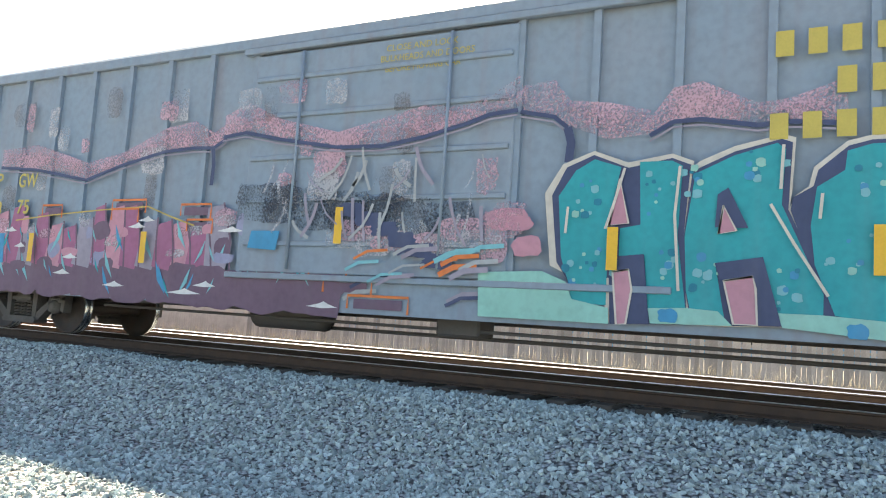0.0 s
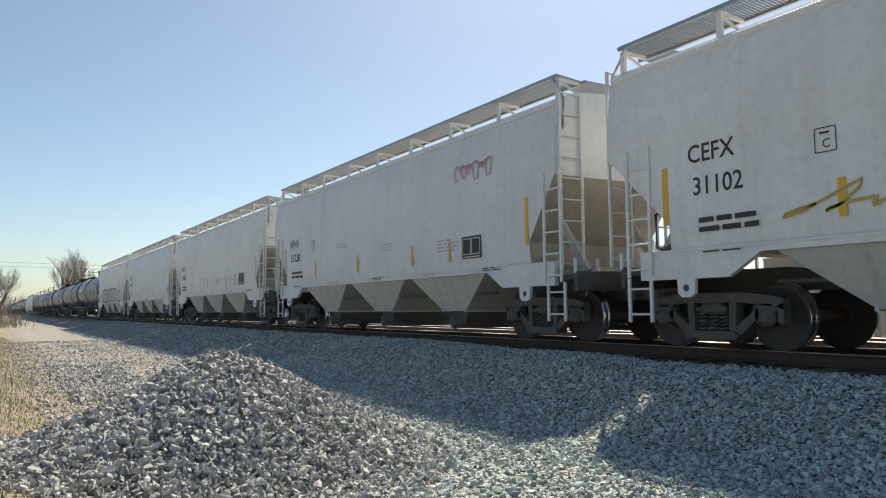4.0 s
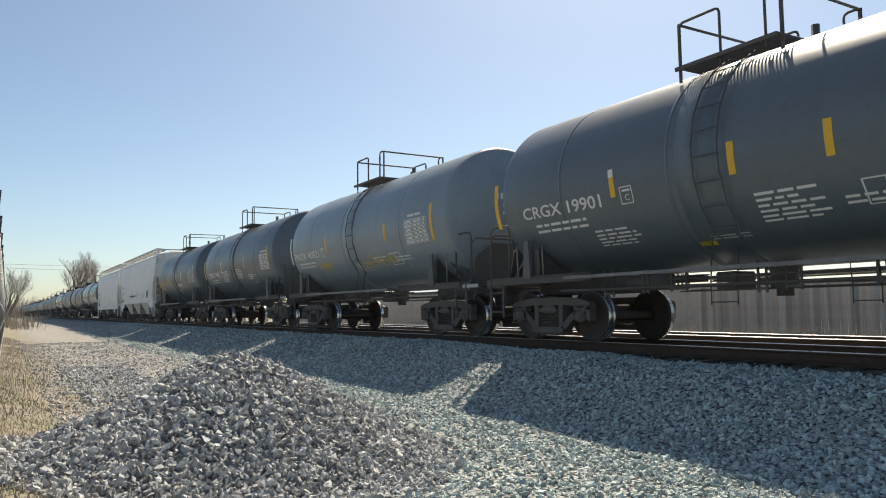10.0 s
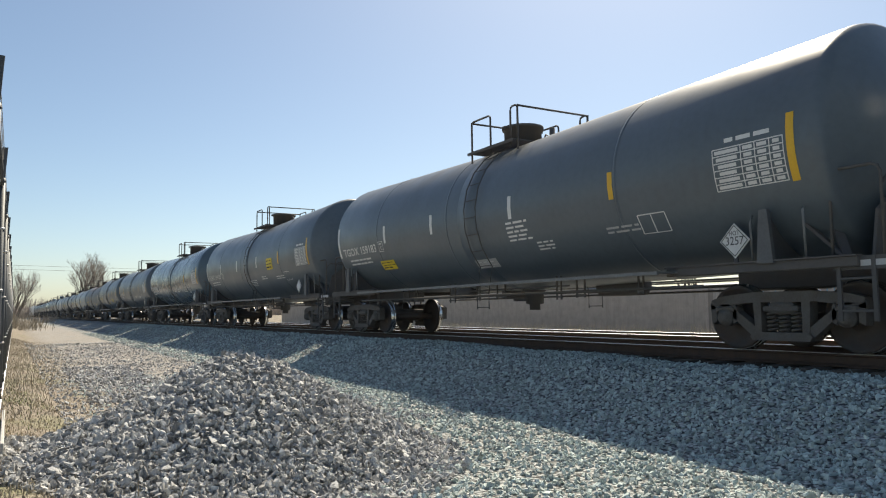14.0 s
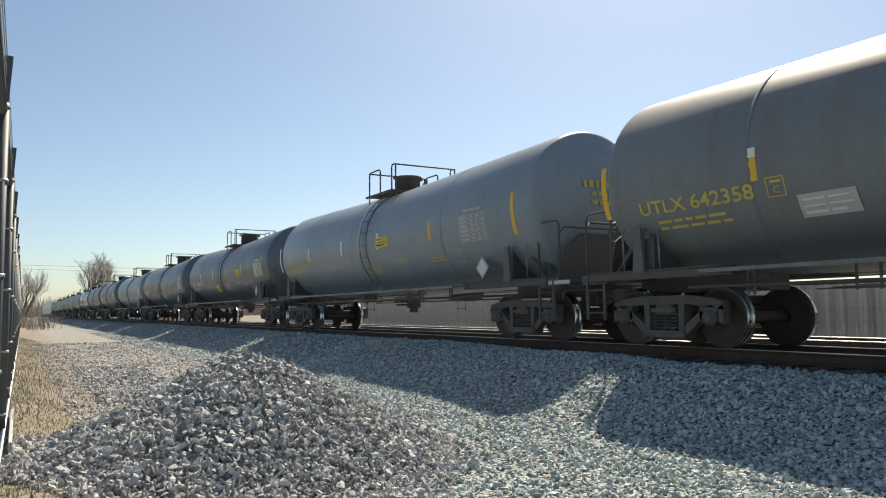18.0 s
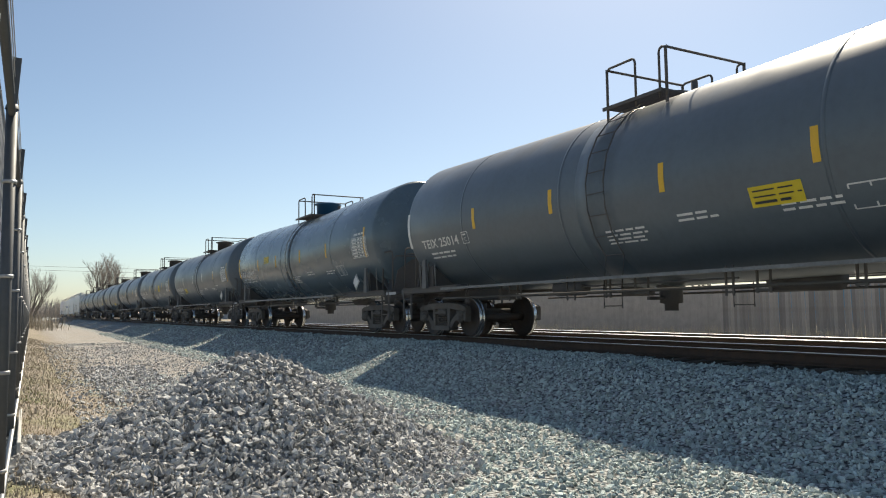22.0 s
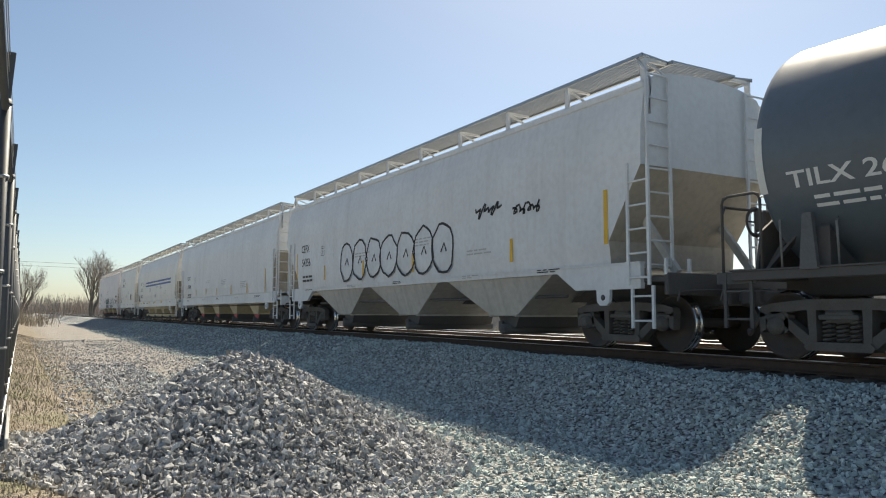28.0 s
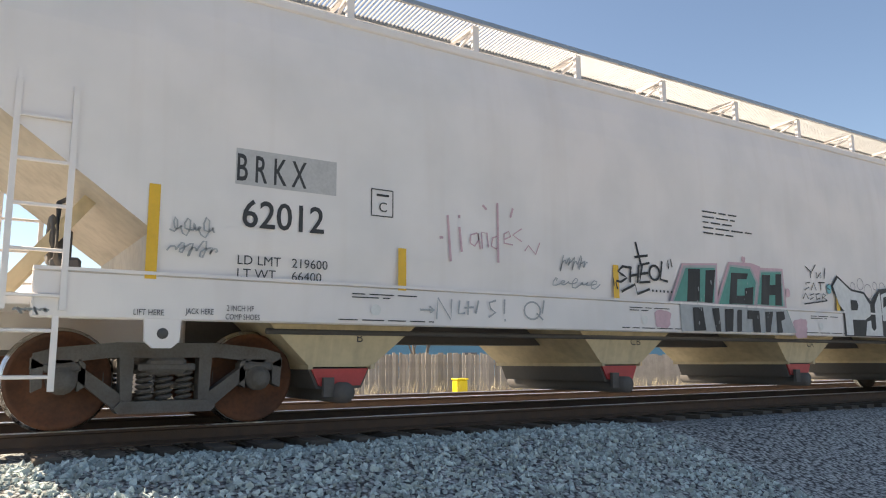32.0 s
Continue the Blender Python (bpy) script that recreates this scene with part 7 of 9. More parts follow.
add_car("tank", 294.2, ends=(0.06, 3.25, 5.51, 6.88, 9.6), tape="yyyyy", mat=tank_hazed_black, mark="CRGX", number="19901", text=(0.85, 2.22, 2.1), bars=(3.25, 5.54, 6.94), prints=[(3.1, 1.55, 1.04, 0.5), (6.2, 1.73, 0.93, 0.63), (5.2, 1.21, 0.9, 0.2), (7.3, 1.7, 0.8, 0.2)], labels=[(4.65, 0.95, 0.29, 0.3, "y")], label="short " + BLACK + " with yellow reflective strips", dome=0, hot=False)
add_car("tank", 308.5, ends=(0.14, 3.2, 4.59, 7.2, 9.59), tape="wyyyy", table_u=8.82, mat=tank_grey, mark="PROX", number="40821", text=(0.4, 2.24, 2.2), bars=(4.35, 7.0), label="short grey railway tank car with pale scrawled tags", tags=[(6.46, 1.8, 2.2, 0.7, 21, "gold"), (2.8, 1.9, 1.0, 0.6, 22, "gold")], dome=0, hot=False)
add_car("tank", 323.0, ends=(0.13, 3.19, 5.29, 6.75, 9.77), tape="yyyyy", mat=tank_hazed_black, mark="CRGX", number="19496", text=(0.8, 2.16, 1.88), bars=(3.12, 5.27, 6.77), prints=[(3.73, 2.06, 0.95, 0.67), (5.82, 2.13, 0.82, 0.52), (7.21, 1.91, 0.56, 0.35)], label="short " + BLACK + " with lining stencils", dome=0, hot=False)
add_car("tank", 337.2, ends=(0.32, 3.05, 5.26, 6.59, 9.49), tape="yywww", table_u=8.77, mat=tank_hazed_black, mark="UTLX", number="50953", ink="yellow", text=(0.3, 2.18, 2.3), bars=(2.84, 5.08, 6.43), label="short " + BLACK + " with yellow numbers and white tag", tags=[(6.02, 2.06, 1.2, 0.5, 24, "white")], dome=0, hot=False)
add_car("hop", 357.6, mat=hopper_white, mark="GACX", number="6322", mark_u=1.31, mark_z=2.49, mark_h=0.2, mark_w=0.76, plate_u=1.9, label="off-white covered hopper car with a black scrawled tag", tags=[(6.2, 1.86, 2.2, 0.5, 33, "black"), (7.7, 1.86, 0.7, 0.25, 34, "black")], bars=[(4.52, 1.8, 0.45), (9.6, 1.82, 0.44), (11.5, 1.82, 0.44), (14.9, 2.1, 0.9)], words=[("EXW 10-8 H 9-8", 13.2, 2.10, 0.09, 1.0, 0.0, decal_black), ("EW 8-8 H 15-8", 13.2, 1.97, 0.09, 1.0, 0.0, decal_black), ("CU FT", 13.2, 1.84, 0.09, 1.0, 0.0, decal_black)], panel_u=3.35, thin=True, under=bay_pale)
add_car("hop", 377.1, mat=hopper_white, mark="FMLX", number="52022", mark_h=0.26, mark_u=1.46, mark_z=2.36, mark_w=0.76, plate_u=2.35, weights=("223200", "62800"), label="off-white rounded covered hopper car with bold black lettering", bow=0.3, ze=4.30, bars=[(1.44, 1.95, 0.65), (3.7, 1.6, 0.46), (6.45, 1.6, 0.46)], sill_bars=[(1.3, 0.42), (3.8, 0.45), (6.2, 0.45)], sill_z=1.15, bays=2, panel=False, fill=0.9)
add_car("tank", 396.2, ends=(0.32, 3.15, 5.8, 8.98, 11.26, 14.42), tape="wywwwy", table_u=13.83, placard_u=12.91, longer=0.05, mat=tank_gloss, mark="FURX", number="159473", label="glossy " + BLACK + " with a blue valve housing", dome=0.42, dome_mat=valve_blue, dome_label="blue valve housing")
add_car("tank", 416.5, ends=(0.41, 3.45, 5.92, 9.03, 11.83, 15.05), tape="wwwwyy", table_u=14.41, placard_u=13.86, longer=0.03, mat=tank_hazed_black, mark="TGOX", number="159183", R=1.44, un="3257", label=BLACK + " with a slanted yellow label", labels=[(3.24, 1.65, 0.8, 0.36, "y"), (7.7, 1.1, 0.8, 0.6, "p")], prints=[(9.19, 2.04, 0.68, 0.53), (9.9, 1.6, 0.55, 0.32), (11.98, 1.75, 0.9, 0.22)], dome=0.42)
add_car("tank", 436.1, mat=tank_hazed_black, mark="FURX", number="159120", label=BLACK + " with a tall valve housing", labels=[(10.3, 2.4, 0.7, 0.45, "y")], dome=0.42)
add_car("tank", 455.8, mat=tank_gloss, mark="WFRX", number="158310", label="glossy " + BLACK + " coupled in the train", dome=0.42)
add_car("tank", 475.6, mat=tank_hazed_black, mark="FURX", number="159009", tape="yyyyyy", un="3257", label=BLACK + " with yellow strips and white numbers", dome=0.42)
add_car("tank", 495.1, ends=(0.17, 3.02, 5.51, 8.67, 11.14, 14.02), tape="wwyyyy", mat=tank_hazed_black, mark="UTLX", number="682054", platform=(-0.77, 2.07), returns=(0.6, 1.5), dome_y=0.9, ink="yellow", label=BLACK + " with yellow numbers and yellow label", labels=[(10.68, 1.83, 0.81, 0.36, "y")], dome=0.42)
add_car("tank", 515.2, ends=(0.17, 3.03, 5.9, 8.75, 11.35, 14.53), tape="yyyyyy", mat=tank_rusty, mark="UTLX", number="642358", platform=(-1.15, 1.24), returns=(0.5, 1.3), dome_y=0.8, R=1.38, zc=2.84, ink="yellow", text=(0.88, 2.0, 2.1), label="grey railway tank car with a rust-stained top", labels=[(3.96, 1.75, 0.77, 0.4, "p")], dome=0.3, un="3257")
add_car("tank", 535.6, ends=(0.04, 3.1, 5.96, 8.53, 11.46, 14.87), tape="wwwwyy", table_u=13.34, placard_u=13.39, mat=tank_grey, mark="UTLX", number="641834", R=1.38, zc=2.84, ink="yellow", label="grey-blue railway tank car with yellow strips", labels=[(8.8, 2.44, 0.74, 0.28, "y")], dome=0.36)
add_car("tank", 555.8, ends=(0.29, 3.01, 5.83, 8.5, 11.34, 14.43), tape="wwwyyy", table_u=13.8, placard_u=13.38, mat=tank_hazed_black, mark="WFRX", number="155894", R=1.32, zc=2.83, un="3257", label=BLACK + " with boxed number and yellow labels", labels=[(10.61, 2.37, 0.72, 0.32, "y"), (6.52, 1.68, 0.74, 0.46, "y")], prints=[(8.58, 1.62, 1.0, 0.6), (10.48, 1.85, 0.65, 0.11), (11.84, 1.75, 0.86, 0.26)], dome=0.42)
add_car("tank", 576.3, ends=(0.16, 3.32, 6.09, 8.55, 11.35, 14.87), tape="yyyyyy", mat=tank_hazed_black, mark="GATX", number="53733", platform=(-0.8, 1.15), dome_y=-0.05, R=1.38, zc=2.84, text=(0.6, 2.08, 1.9), label=BLACK + " with yellow strips and yellow label", labels=[(9.1, 2.24, 0.7, 0.3, "y")], prints=[(3.96, 1.93, 0.67, 0.15), (9.0, 1.57, 0.8, 0.59), (3.49, 1.52, 1.47, 0.21)], dome=0.42)
add_car("tank", 596.4, ends=(0.1, 3.15, 5.9, 8.75, 11.35, 14.53), tape="yyyyyy", mat=tank_grey, mark="GATX", number="58104", R=1.38, zc=2.84, text=(1.07, 2.05, 1.9), label="dark grey railway tank car with pale lettering", dome=0.36, seams=(-4, -1, 2, 5))
add_car("tank", 616.4, ends=(0.39, 3.06, 5.81, 8.93, 11.3, 14.42), tape="wwwwwy", table_u=13.76, mat=tank_hazed_black, mark="XOMX", number="110841", un="3257", label=BLACK + " with blue valve housing and yellow label", labels=[(10.51, 2.43, 0.7, 0.46, "y")], prints=[(5.05, 1.67, 1.4, 0.48), (9.06, 1.76, 1.06, 0.23), (13.85, 1.57, 0.41, 0.38), (9.93, 3.32, 1.73, 0.34)], dome=0.42, dome_mat=valve_blue, dome_label="blue valve housing")
add_car("tank", 635.9, ends=(0.31, 3.36, 6.04, 8.77, 11.28, 14.02), tape="wyyyyy", mat=tank_hazed_black, mark="TEIX", number="25014", platform=(-0.98, 0.42), returns=(0.15, 0.7), dome_y=-0.2, dome_low=0.35, text=(0.89, 2.06, 1.72), label=BLACK + " with white numbers", labels=[(10.63, 2.0, 0.78, 0.33, "y")], dome=0.3)
add_car("tank", 655.9, ends=(0.32, 3.4, 5.9, 8.75, 11.35, 14.44), tape="yyyyyy", mat=tank_gloss, mark="FURX", number="159439", platform=(-0.85, 0.9), dome_y=0.3, loads=("LD LMT 191400 LB  86800 KG", "LT WT  94600 LB  42900 KG"), text=(0.42, 2.17, 2.29), label="glossy " + BLACK + " with bold white numbers", labels=[(4.63, 2.71, 0.66, 0.26, "y")], dome=0.42, dome_mat=valve_blue, dome_label="blue valve housing")
add_car("tank", 675.5, ends=(0.45, 3.23, 6.15, 8.79, 11.49, 14.43), tape="wwwwyy", table_u=13.72, placard_u=12.37, longer=0.01, mat=tank_hazed_black, mark="WFRX", number="158147", text=(0.45, 1.95, 2.5), label=BLACK + " with a low yellow label", labels=[(3.6, 1.92, 0.8, 0.34, "y")], dome=0.4)
add_car("tank", 694.8, ends=(0.02, 2.92, 5.69, 8.52, 11.37, 14.29), tape="wwyyyy", table_u=13.66, placard_u=13.48, longer=0.13, mat=tank_hazed_black, mark="FURX", number="128042", text=(0.2, 2.15, 2.4), un="3257", label=BLACK + " with a square yellow label", labels=[(10.05, 2.45, 0.72, 0.46, "y")], prints=[(3.79, 2.23, 0.73, 0.39), (8.68, 1.82, 0.78, 0.44), (9.86, 1.92, 0.64, 0.31)], dome=0.42)
add_car("tank", 714.1, ends=(0.21, 3.04, 5.94, 8.75, 11.35, 13.85), tape="yyyyyy", mat=tank_hazed_black, mark="FURX", number="128066", text=(0.2, 2.15, 2.55), un="3257", label=BLACK + " with large white numbers", prints=[(4.31, 2.31, 0.69, 0.2), (5.35, 1.75, 0.78, 0.53), (4.25, 1.9, 0.72, 0.13)], dome=0.42)
add_car("tank", 733.8, ends=(0.64, 3.36, 5.82, 8.76, 11.17, 14.35), tape="wwwwww", table_u=13.63, placard_u=12.83, mat=tank_hazed_black, mark="UTLX", number="682034", ink="yellow", text=(0.5, 2.15, 2.3), label=BLACK + " with yellow numbers and slanted label", labels=[(10.97, 1.63, 0.86, 0.38, "y")], dome=0.42)
add_car("tank", 753.9, ends=(0.33, 3.16, 6.26, 8.76, 11.74, 14.67), tape="wwwyyy", table_u=13.89, placard_u=12.81, longer=-0.08, mat=tank_hazed_black, mark="WFRX", number="128151", text=(0.44, 1.95, 2.35), un="3257", label=BLACK + " with yellow label beside the table", labels=[(13.0, 1.85, 0.85, 0.31, "y")], dome=0.36)
add_car("tank", 773.5, mat=tank_hazed_black, mark="UTLX", number="66290", tape="wwwwww", label=BLACK + " with white strips", labels=[(5.0, 2.3, 0.7, 0.4, "y")], dome=0.4)
add_car("tank", 791.8, mat=tank_hazed_black, mark="TILX", number="260114", label=BLACK + " coupled ahead of the hoppers", dome=0.36)
add_car("hop", 814.2, mat=hopper_grey, mark="CEFX", number="54256", label="light grey covered hopper car with outlined black graffiti", extra=[marks_bubbles], panel=False, thin=True, under=bay_pale)
add_car("hop", 837.6, mat=hopper_grey, cut=0.8, mark="EQUX", eye_in=1.55, number="631688", mark_u=1.87, mark_z=2.39, mark_h=0.2, mark_w=0.8, label="clean light grey covered hopper car with orange strips", bars=[(1.5, 1.75, 0.75), (4.23, 1.65, 0.33), (6.66, 1.66, 0.33), (8.95, 1.6, 0.38), (11.75, 1.6, 0.46), (14.4, 1.6, 0.46), (17.05, 1.85, 0.95)], bays=4, fill=0.62, under=bay_tan, red_gates=True, clean_end=True, rusty=True, panel=False)
add_car("hop", 858.9, mat=hopper_cream, mark="SHPX", number="450253", mark_u=1.62, mark_z=2.67, mark_h=0.22, mark_w=0.8, plate_u=1.5, label="cream covered hopper car with two blue stripes and pipes below", extra=[marks_blue_lines], bars=[], sill_bars=[(1.0, 0.5), (3.4, 0.4), (6.15, 0.4), (8.75, 0.4), (11.45, 0.6)], sill_z=1.3, bow=0.32, ze=4.36, zr=4.60, zm=2.5, pipes=True, bays=4, fill=0.8, under=bay_tan, clean_end=True, panel=False)
add_car("hop", 872.6, mat=hopper_cream, mark="MWCX", number="301016", weight=0.0, num_dz=0.5, wt_dz=1.45, mark_h=0.32, mark_z=3.3, mark_w=1.35, mark_u=1.78, weights=("233400", "52600"), label="short cream covered hopper car with large black lettering", bays=2, bars=[(1.6, 2.04, 0.98), (4.6, 1.75, 0.5), (8.4, 1.9, 0.6)], clean_end=True)
add_car("hop", 896.7, mat=hopper_pink, mark="B R K X", number="62012", mark_h=0.28, mark_z=2.36, mark_u=2.1, mark_w=0.73, num_dz=0.45, num_w=0.86, wt_u=0.04, wt_dz=0.82, plate_u=1.47, weights=("219600", "66400"), back=0.20, ahead=0.26, cut=1.57, notch=0.8, ze=4.36, zr=4.62, label="faded pinkish-grey covered hopper car with graffiti, last in train", extra=[marks_put], bars=[(1.37, 1.79, 0.87), (3.95, 1.60, 0.46), (7.18, 1.63, 0.46), (12.4, 1.645, 0.46), (15.58, 1.63, 0.48), (18.15, 1.86, 0.96)], bays=4, pitch=4.18, bay_l=2.5, under=bay_tan, red_gates=True, rusty=True, clean_end=True, panel=False, notes=0, no_sill=True, truck_in=(1.25, 1.65), eye_in=1.5)
OVER = {"tank": 0.80, "hop": 0.55, "box": 1.0}
wanted = {("IANR", 0.015), ("10153", 0.015), ("DP", 0.02), ("GW", 0.02), ("508", 0.02), ("75", 0.02)}
wanted |= {(w, 0.0) for w in ("C", "B", "CB", "CA", "HOT", "LD LMT", "LT WT", "LIFT HERE", "JACK HERE", "2 INCH HF", "COMP SHOES", "CLOSE AND LOCK", "BULKHEADS AND DOORS", "BEFORE MOVING CAR")}
wanted |= {(ch, w) for ch in "BEESNSIXTO" for w in (0.09, 0.05)}
for kind, b, s in CARS:
    if kind == "tank" and s.get("mark"):
        wanted.add((s["mark"] + " " + s["number"], 0.02))
    if kind == "hop" and s.get("mark"):
        wanted |= {(s["mark"], s.get("weight", 0.015)), (s["number"], 0.015)}
    wanted |= {(w, 0.0) for w in s.get("weights", ())} | {(w[0], 0.0) for w in s.get("words", ())}
    wanted |= {(w, 0.0) for w in s.get("loads", ())}
    if s.get("un"):
        wanted.add((s["un"], 0.0))
letter_all(sorted(wanted))

TRAIN = []
knuckle = None
for i, (kind, b, spec) in enumerate(CARS):
    rear = b * U
    spec["seed"] = i + 1
    if knuckle is None:
        spec["L"] = spec.get("L", 17.6)
    else:
        spec["L"] = rear - (knuckle + OVER[kind]) + spec.get("longer", 0.0)
    if kind == "tank":
        short = spec["L"] < 12.5
        spec.setdefault("R", 1.44 if short else 1.47)
        spec.setdefault("zc", 2.93)
        if spec.get("top") == "long":
            spec["R"], spec["zc"] = 1.39, 2.88
        spec.setdefault("bars", (3.0, 6.0) if short else (2.95, 5.75, 8.65, 11.35))
    car = {"tank": tank_car, "hop": hopper_car, "box": boxcar}[kind](spec)
    TRAIN.append((car, rear - spec["L"] / 2, spec["L"]))
    knuckle = rear + OVER[kind]


def motions():
    """The train rolls past at an even speed; wheels turn while their car is near."""
    for car, y, _ in TRAIN:
        walk(car, [(t, pose(TRACK_X, y - SPEED * t, RAIL_Z)) for t in (0.0, 0.1, 8.0, 16.0, 24.0, 31.9, 32.0)])
    place = {car: y for car, y, _ in TRAIN}
    for w, car, along, local in WHEELS:
        t0 = (place[car] + along - 9.0) / SPEED           # when it passes nearest
        a, b = max(0.0, t0 - 0.7), min(32.0, t0 + 0.7)
        rows, k = [(0.0, pose(0, local, WR))], 0
        n = max(2, int((b - a) * 30))
        if b > a:
            for j in range(n + 1):
                t = a + (b - a) * j / n
                k += 1
                if t > 0.02 and t < 31.98:
                    rows.append((t, pose(0, local, WR, 88.0 * k)))
        rows.append((32.0, pose(0, local, WR, 88.0 * (k + (1 if b >= 31.98 else 0)))))
        walk(w, rows)


# ---- the ground ----
def smooth(a, b, x):
    t = min(max((x - a) / (b - a), 0.0), 1.0)
    return t * t * (3 - 2 * t)


PILE = (1.95, 7.55)
def ground_z(x, y):
    """Road level is 0; the bank by the fence is higher, the ballast bed carries two tracks."""
    h = 0.30 * (1 - smooth(-0.1, 1.3, x)) * smooth(2.0, 6.0, y)
    h += 0.66 * smooth(5.6, 8.3, x) * (1 - smooth(16.4, 19.5, x))
    h -= 0.10 * smooth(11.4, 12.0, x) * (1 - smooth(12.0, 12.6, x))
    h += 0.10 * smooth(4.0, 16.0, y) * (1 - smooth(3.0, 7.0, abs(x - 5)))
    return h + 0.035 * noise.noise((x * 0.5, y * 0.5, 0)) + 0.015 * noise.noise((x * 2.1, y * 2.1, 3))


def ground_material():
    m = bpy.data.materials.new("gravel_dirt_and_dry_grass")
    m.use_nodes = True
    n, l = m.node_tree.nodes, m.node_tree.links
    b = n["Principled BSDF"]
    b.inputs["Roughness"].default_value = 0.95
    b.inputs["Specular IOR Level"].default_value = 0.2
    co = n.new("ShaderNodeTexCoord")
    sp = n.new("ShaderNodeSeparateXYZ")
    l.new(co.outputs["Object"], sp.inputs[0])
    def tex(s, d=5.0):
        t = n.new("ShaderNodeTexNoise")
        t.inputs["Scale"].default_value, t.inputs["Detail"].default_value = s, d
        l.new(co.outputs["Object"], t.inputs["Vector"])
        return t.outputs["Fac"]
    def math_(op, a, c):
        x = n.new("ShaderNodeMath")
        x.operation = op
        for i, v in enumerate((a, c)):
            if isinstance(v, (int, float)):
                x.inputs[i].default_value = v
            else:
                l.new(v, x.inputs[i])
        return x.outputs[0]
    def rng(v, a, c):
        r = n.new("ShaderNodeMapRange")
        r.inputs[1].default_value, r.inputs[2].default_value = a, c
        l.new(v, r.inputs[0])
        return r.outputs[0]
    def mixc(f, a, c):
        x = n.new("ShaderNodeMix")
        x.data_type = "RGBA"
        for v, i in ((f, 0), (a, 6), (c, 7)):
            if isinstance(v, tuple):
                x.inputs[i].default_value = (*v, 1)
            elif isinstance(v, (int, float)):
                x.inputs[i].default_value = v
            else:
                l.new(v, x.inputs[i])
        return x.outputs[2]
    vo = n.new("ShaderNodeTexVoronoi")
    vo.inputs["Scale"].default_value = 22.0
    l.new(co.outputs["Object"], vo.inputs["Vector"])
    hs = n.new("ShaderNodeSeparateColor")
    l.new(vo.outputs["Color"], hs.inputs[0])
    stone = mixc(hs.outputs[0], (0.28, 0.295, 0.29), (0.56, 0.58, 0.565))
    stone = mixc(rng(vo.outputs["Distance"], 0.35, 0.75), stone, (0.07, 0.07, 0.07))
    dirt = mixc(rng(tex(1.1, 8.0), 0.35, 0.65), (0.35, 0.318, 0.282), (0.27, 0.245, 0.217))
    dirt = mixc(rng(tex(5.0, 6.0), 0.48, 0.68), dirt, (0.30, 0.285, 0.265))
    dirt = mixc(math_("MULTIPLY", rng(tex(16.0, 8.0), 0.47, 0.58), 0.75), dirt, (0.36, 0.345, 0.325))
    grass = mixc(rng(tex(3.0), 0.35, 0.65), (0.31, 0.27, 0.222), (0.22, 0.19, 0.15))
    grass = mixc(math_("MULTIPLY", rng(tex(0.8), 0.52, 0.68), 0.5), grass, (0.13, 0.16, 0.05))
    wob = math_("MULTIPLY", math_("SUBTRACT", tex(0.7), 0.5), 2.2)
    x = math_("ADD", sp.outputs[0], wob)
    far = rng(sp.outputs[1], 6.0, 12.0)
    road = mixc(math_("MULTIPLY", far, rng(tex(0.45), 0.20, 0.48)), stone, dirt)
    col = mixc(rng(x, 0.9, 1.9), grass, road)
    col = mixc(rng(x, 4.3, 5.4), col, stone)
    col = mixc(rng(x, 18.6, 20.0), col, grass)
    l.new(col, b.inputs["Base Color"])
    bp = n.new("ShaderNodeBump")
    bp.inputs["Strength"].default_value, bp.inputs["Distance"].default_value = 0.9, 0.03
    l.new(math_("SUBTRACT", tex(30.0, 3.0), vo.outputs["Distance"]), bp.inputs["Height"])
    l.new(bp.outputs[0], b.inputs["Normal"])
    return m


def ground_sheet():
    xs = sorted({round(v, 3) for v in list(np.arange(-2.0, 20.01, 0.2)) + list(np.arange(-12, -2, 1.0)) + list(np.arange(20, 60, 3.0)) + [-2500, -900, -300, -100, -50, -25, 80, 120, 200, 400, 900, 2500]})
    ys = sorted({round(v, 3) for v in list(np.arange(-6, 30.01, 0.25)) + list(np.arange(30, 120, 2.0)) + list(np.arange(-40, -6, 2.0)) + [-2500, -800, -250, -90, 140, 180, 250, 400, 700, 1200, 2500]})
    v = [(x, y, ground_z(x, y) if -50 < x < 60 and -60 < y < 300 else (ground_z(x, 200) if -2 < x < 22 else 0.0)) for x in xs for y in ys]
    ny = len(ys)
    f = [(i * ny + j, (i + 1) * ny + j, (i + 1) * ny + j + 1, i * ny + j + 1) for i in range(len(xs) - 1) for j in range(ny - 1)]
    me = bpy.data.meshes.new("ground")
    me.from_pydata(v, [], f)
    me.materials.append(ground_material())
    me.polygons.foreach_set("use_smooth", [True] * len(f))
    tagged(new("ground", me), "gravel road, ballast bed and strip of dry grass", "ground", kind="structure")


ground_sheet()

# ---- loose stone ----
ICO_V, ICO_F = None, None
def ico():
    global ICO_V, ICO_F
    if ICO_V is None:
        bm = bmesh.new()
        bmesh.ops.create_icosphere(bm, subdivisions=1, radius=1.0)
        ICO_V = np.array([v.co[:] for v in bm.verts])
        ICO_F = np.array([[v.index for v in f.verts] for f in bm.faces])
        bm.free()
    return ICO_V, ICO_F


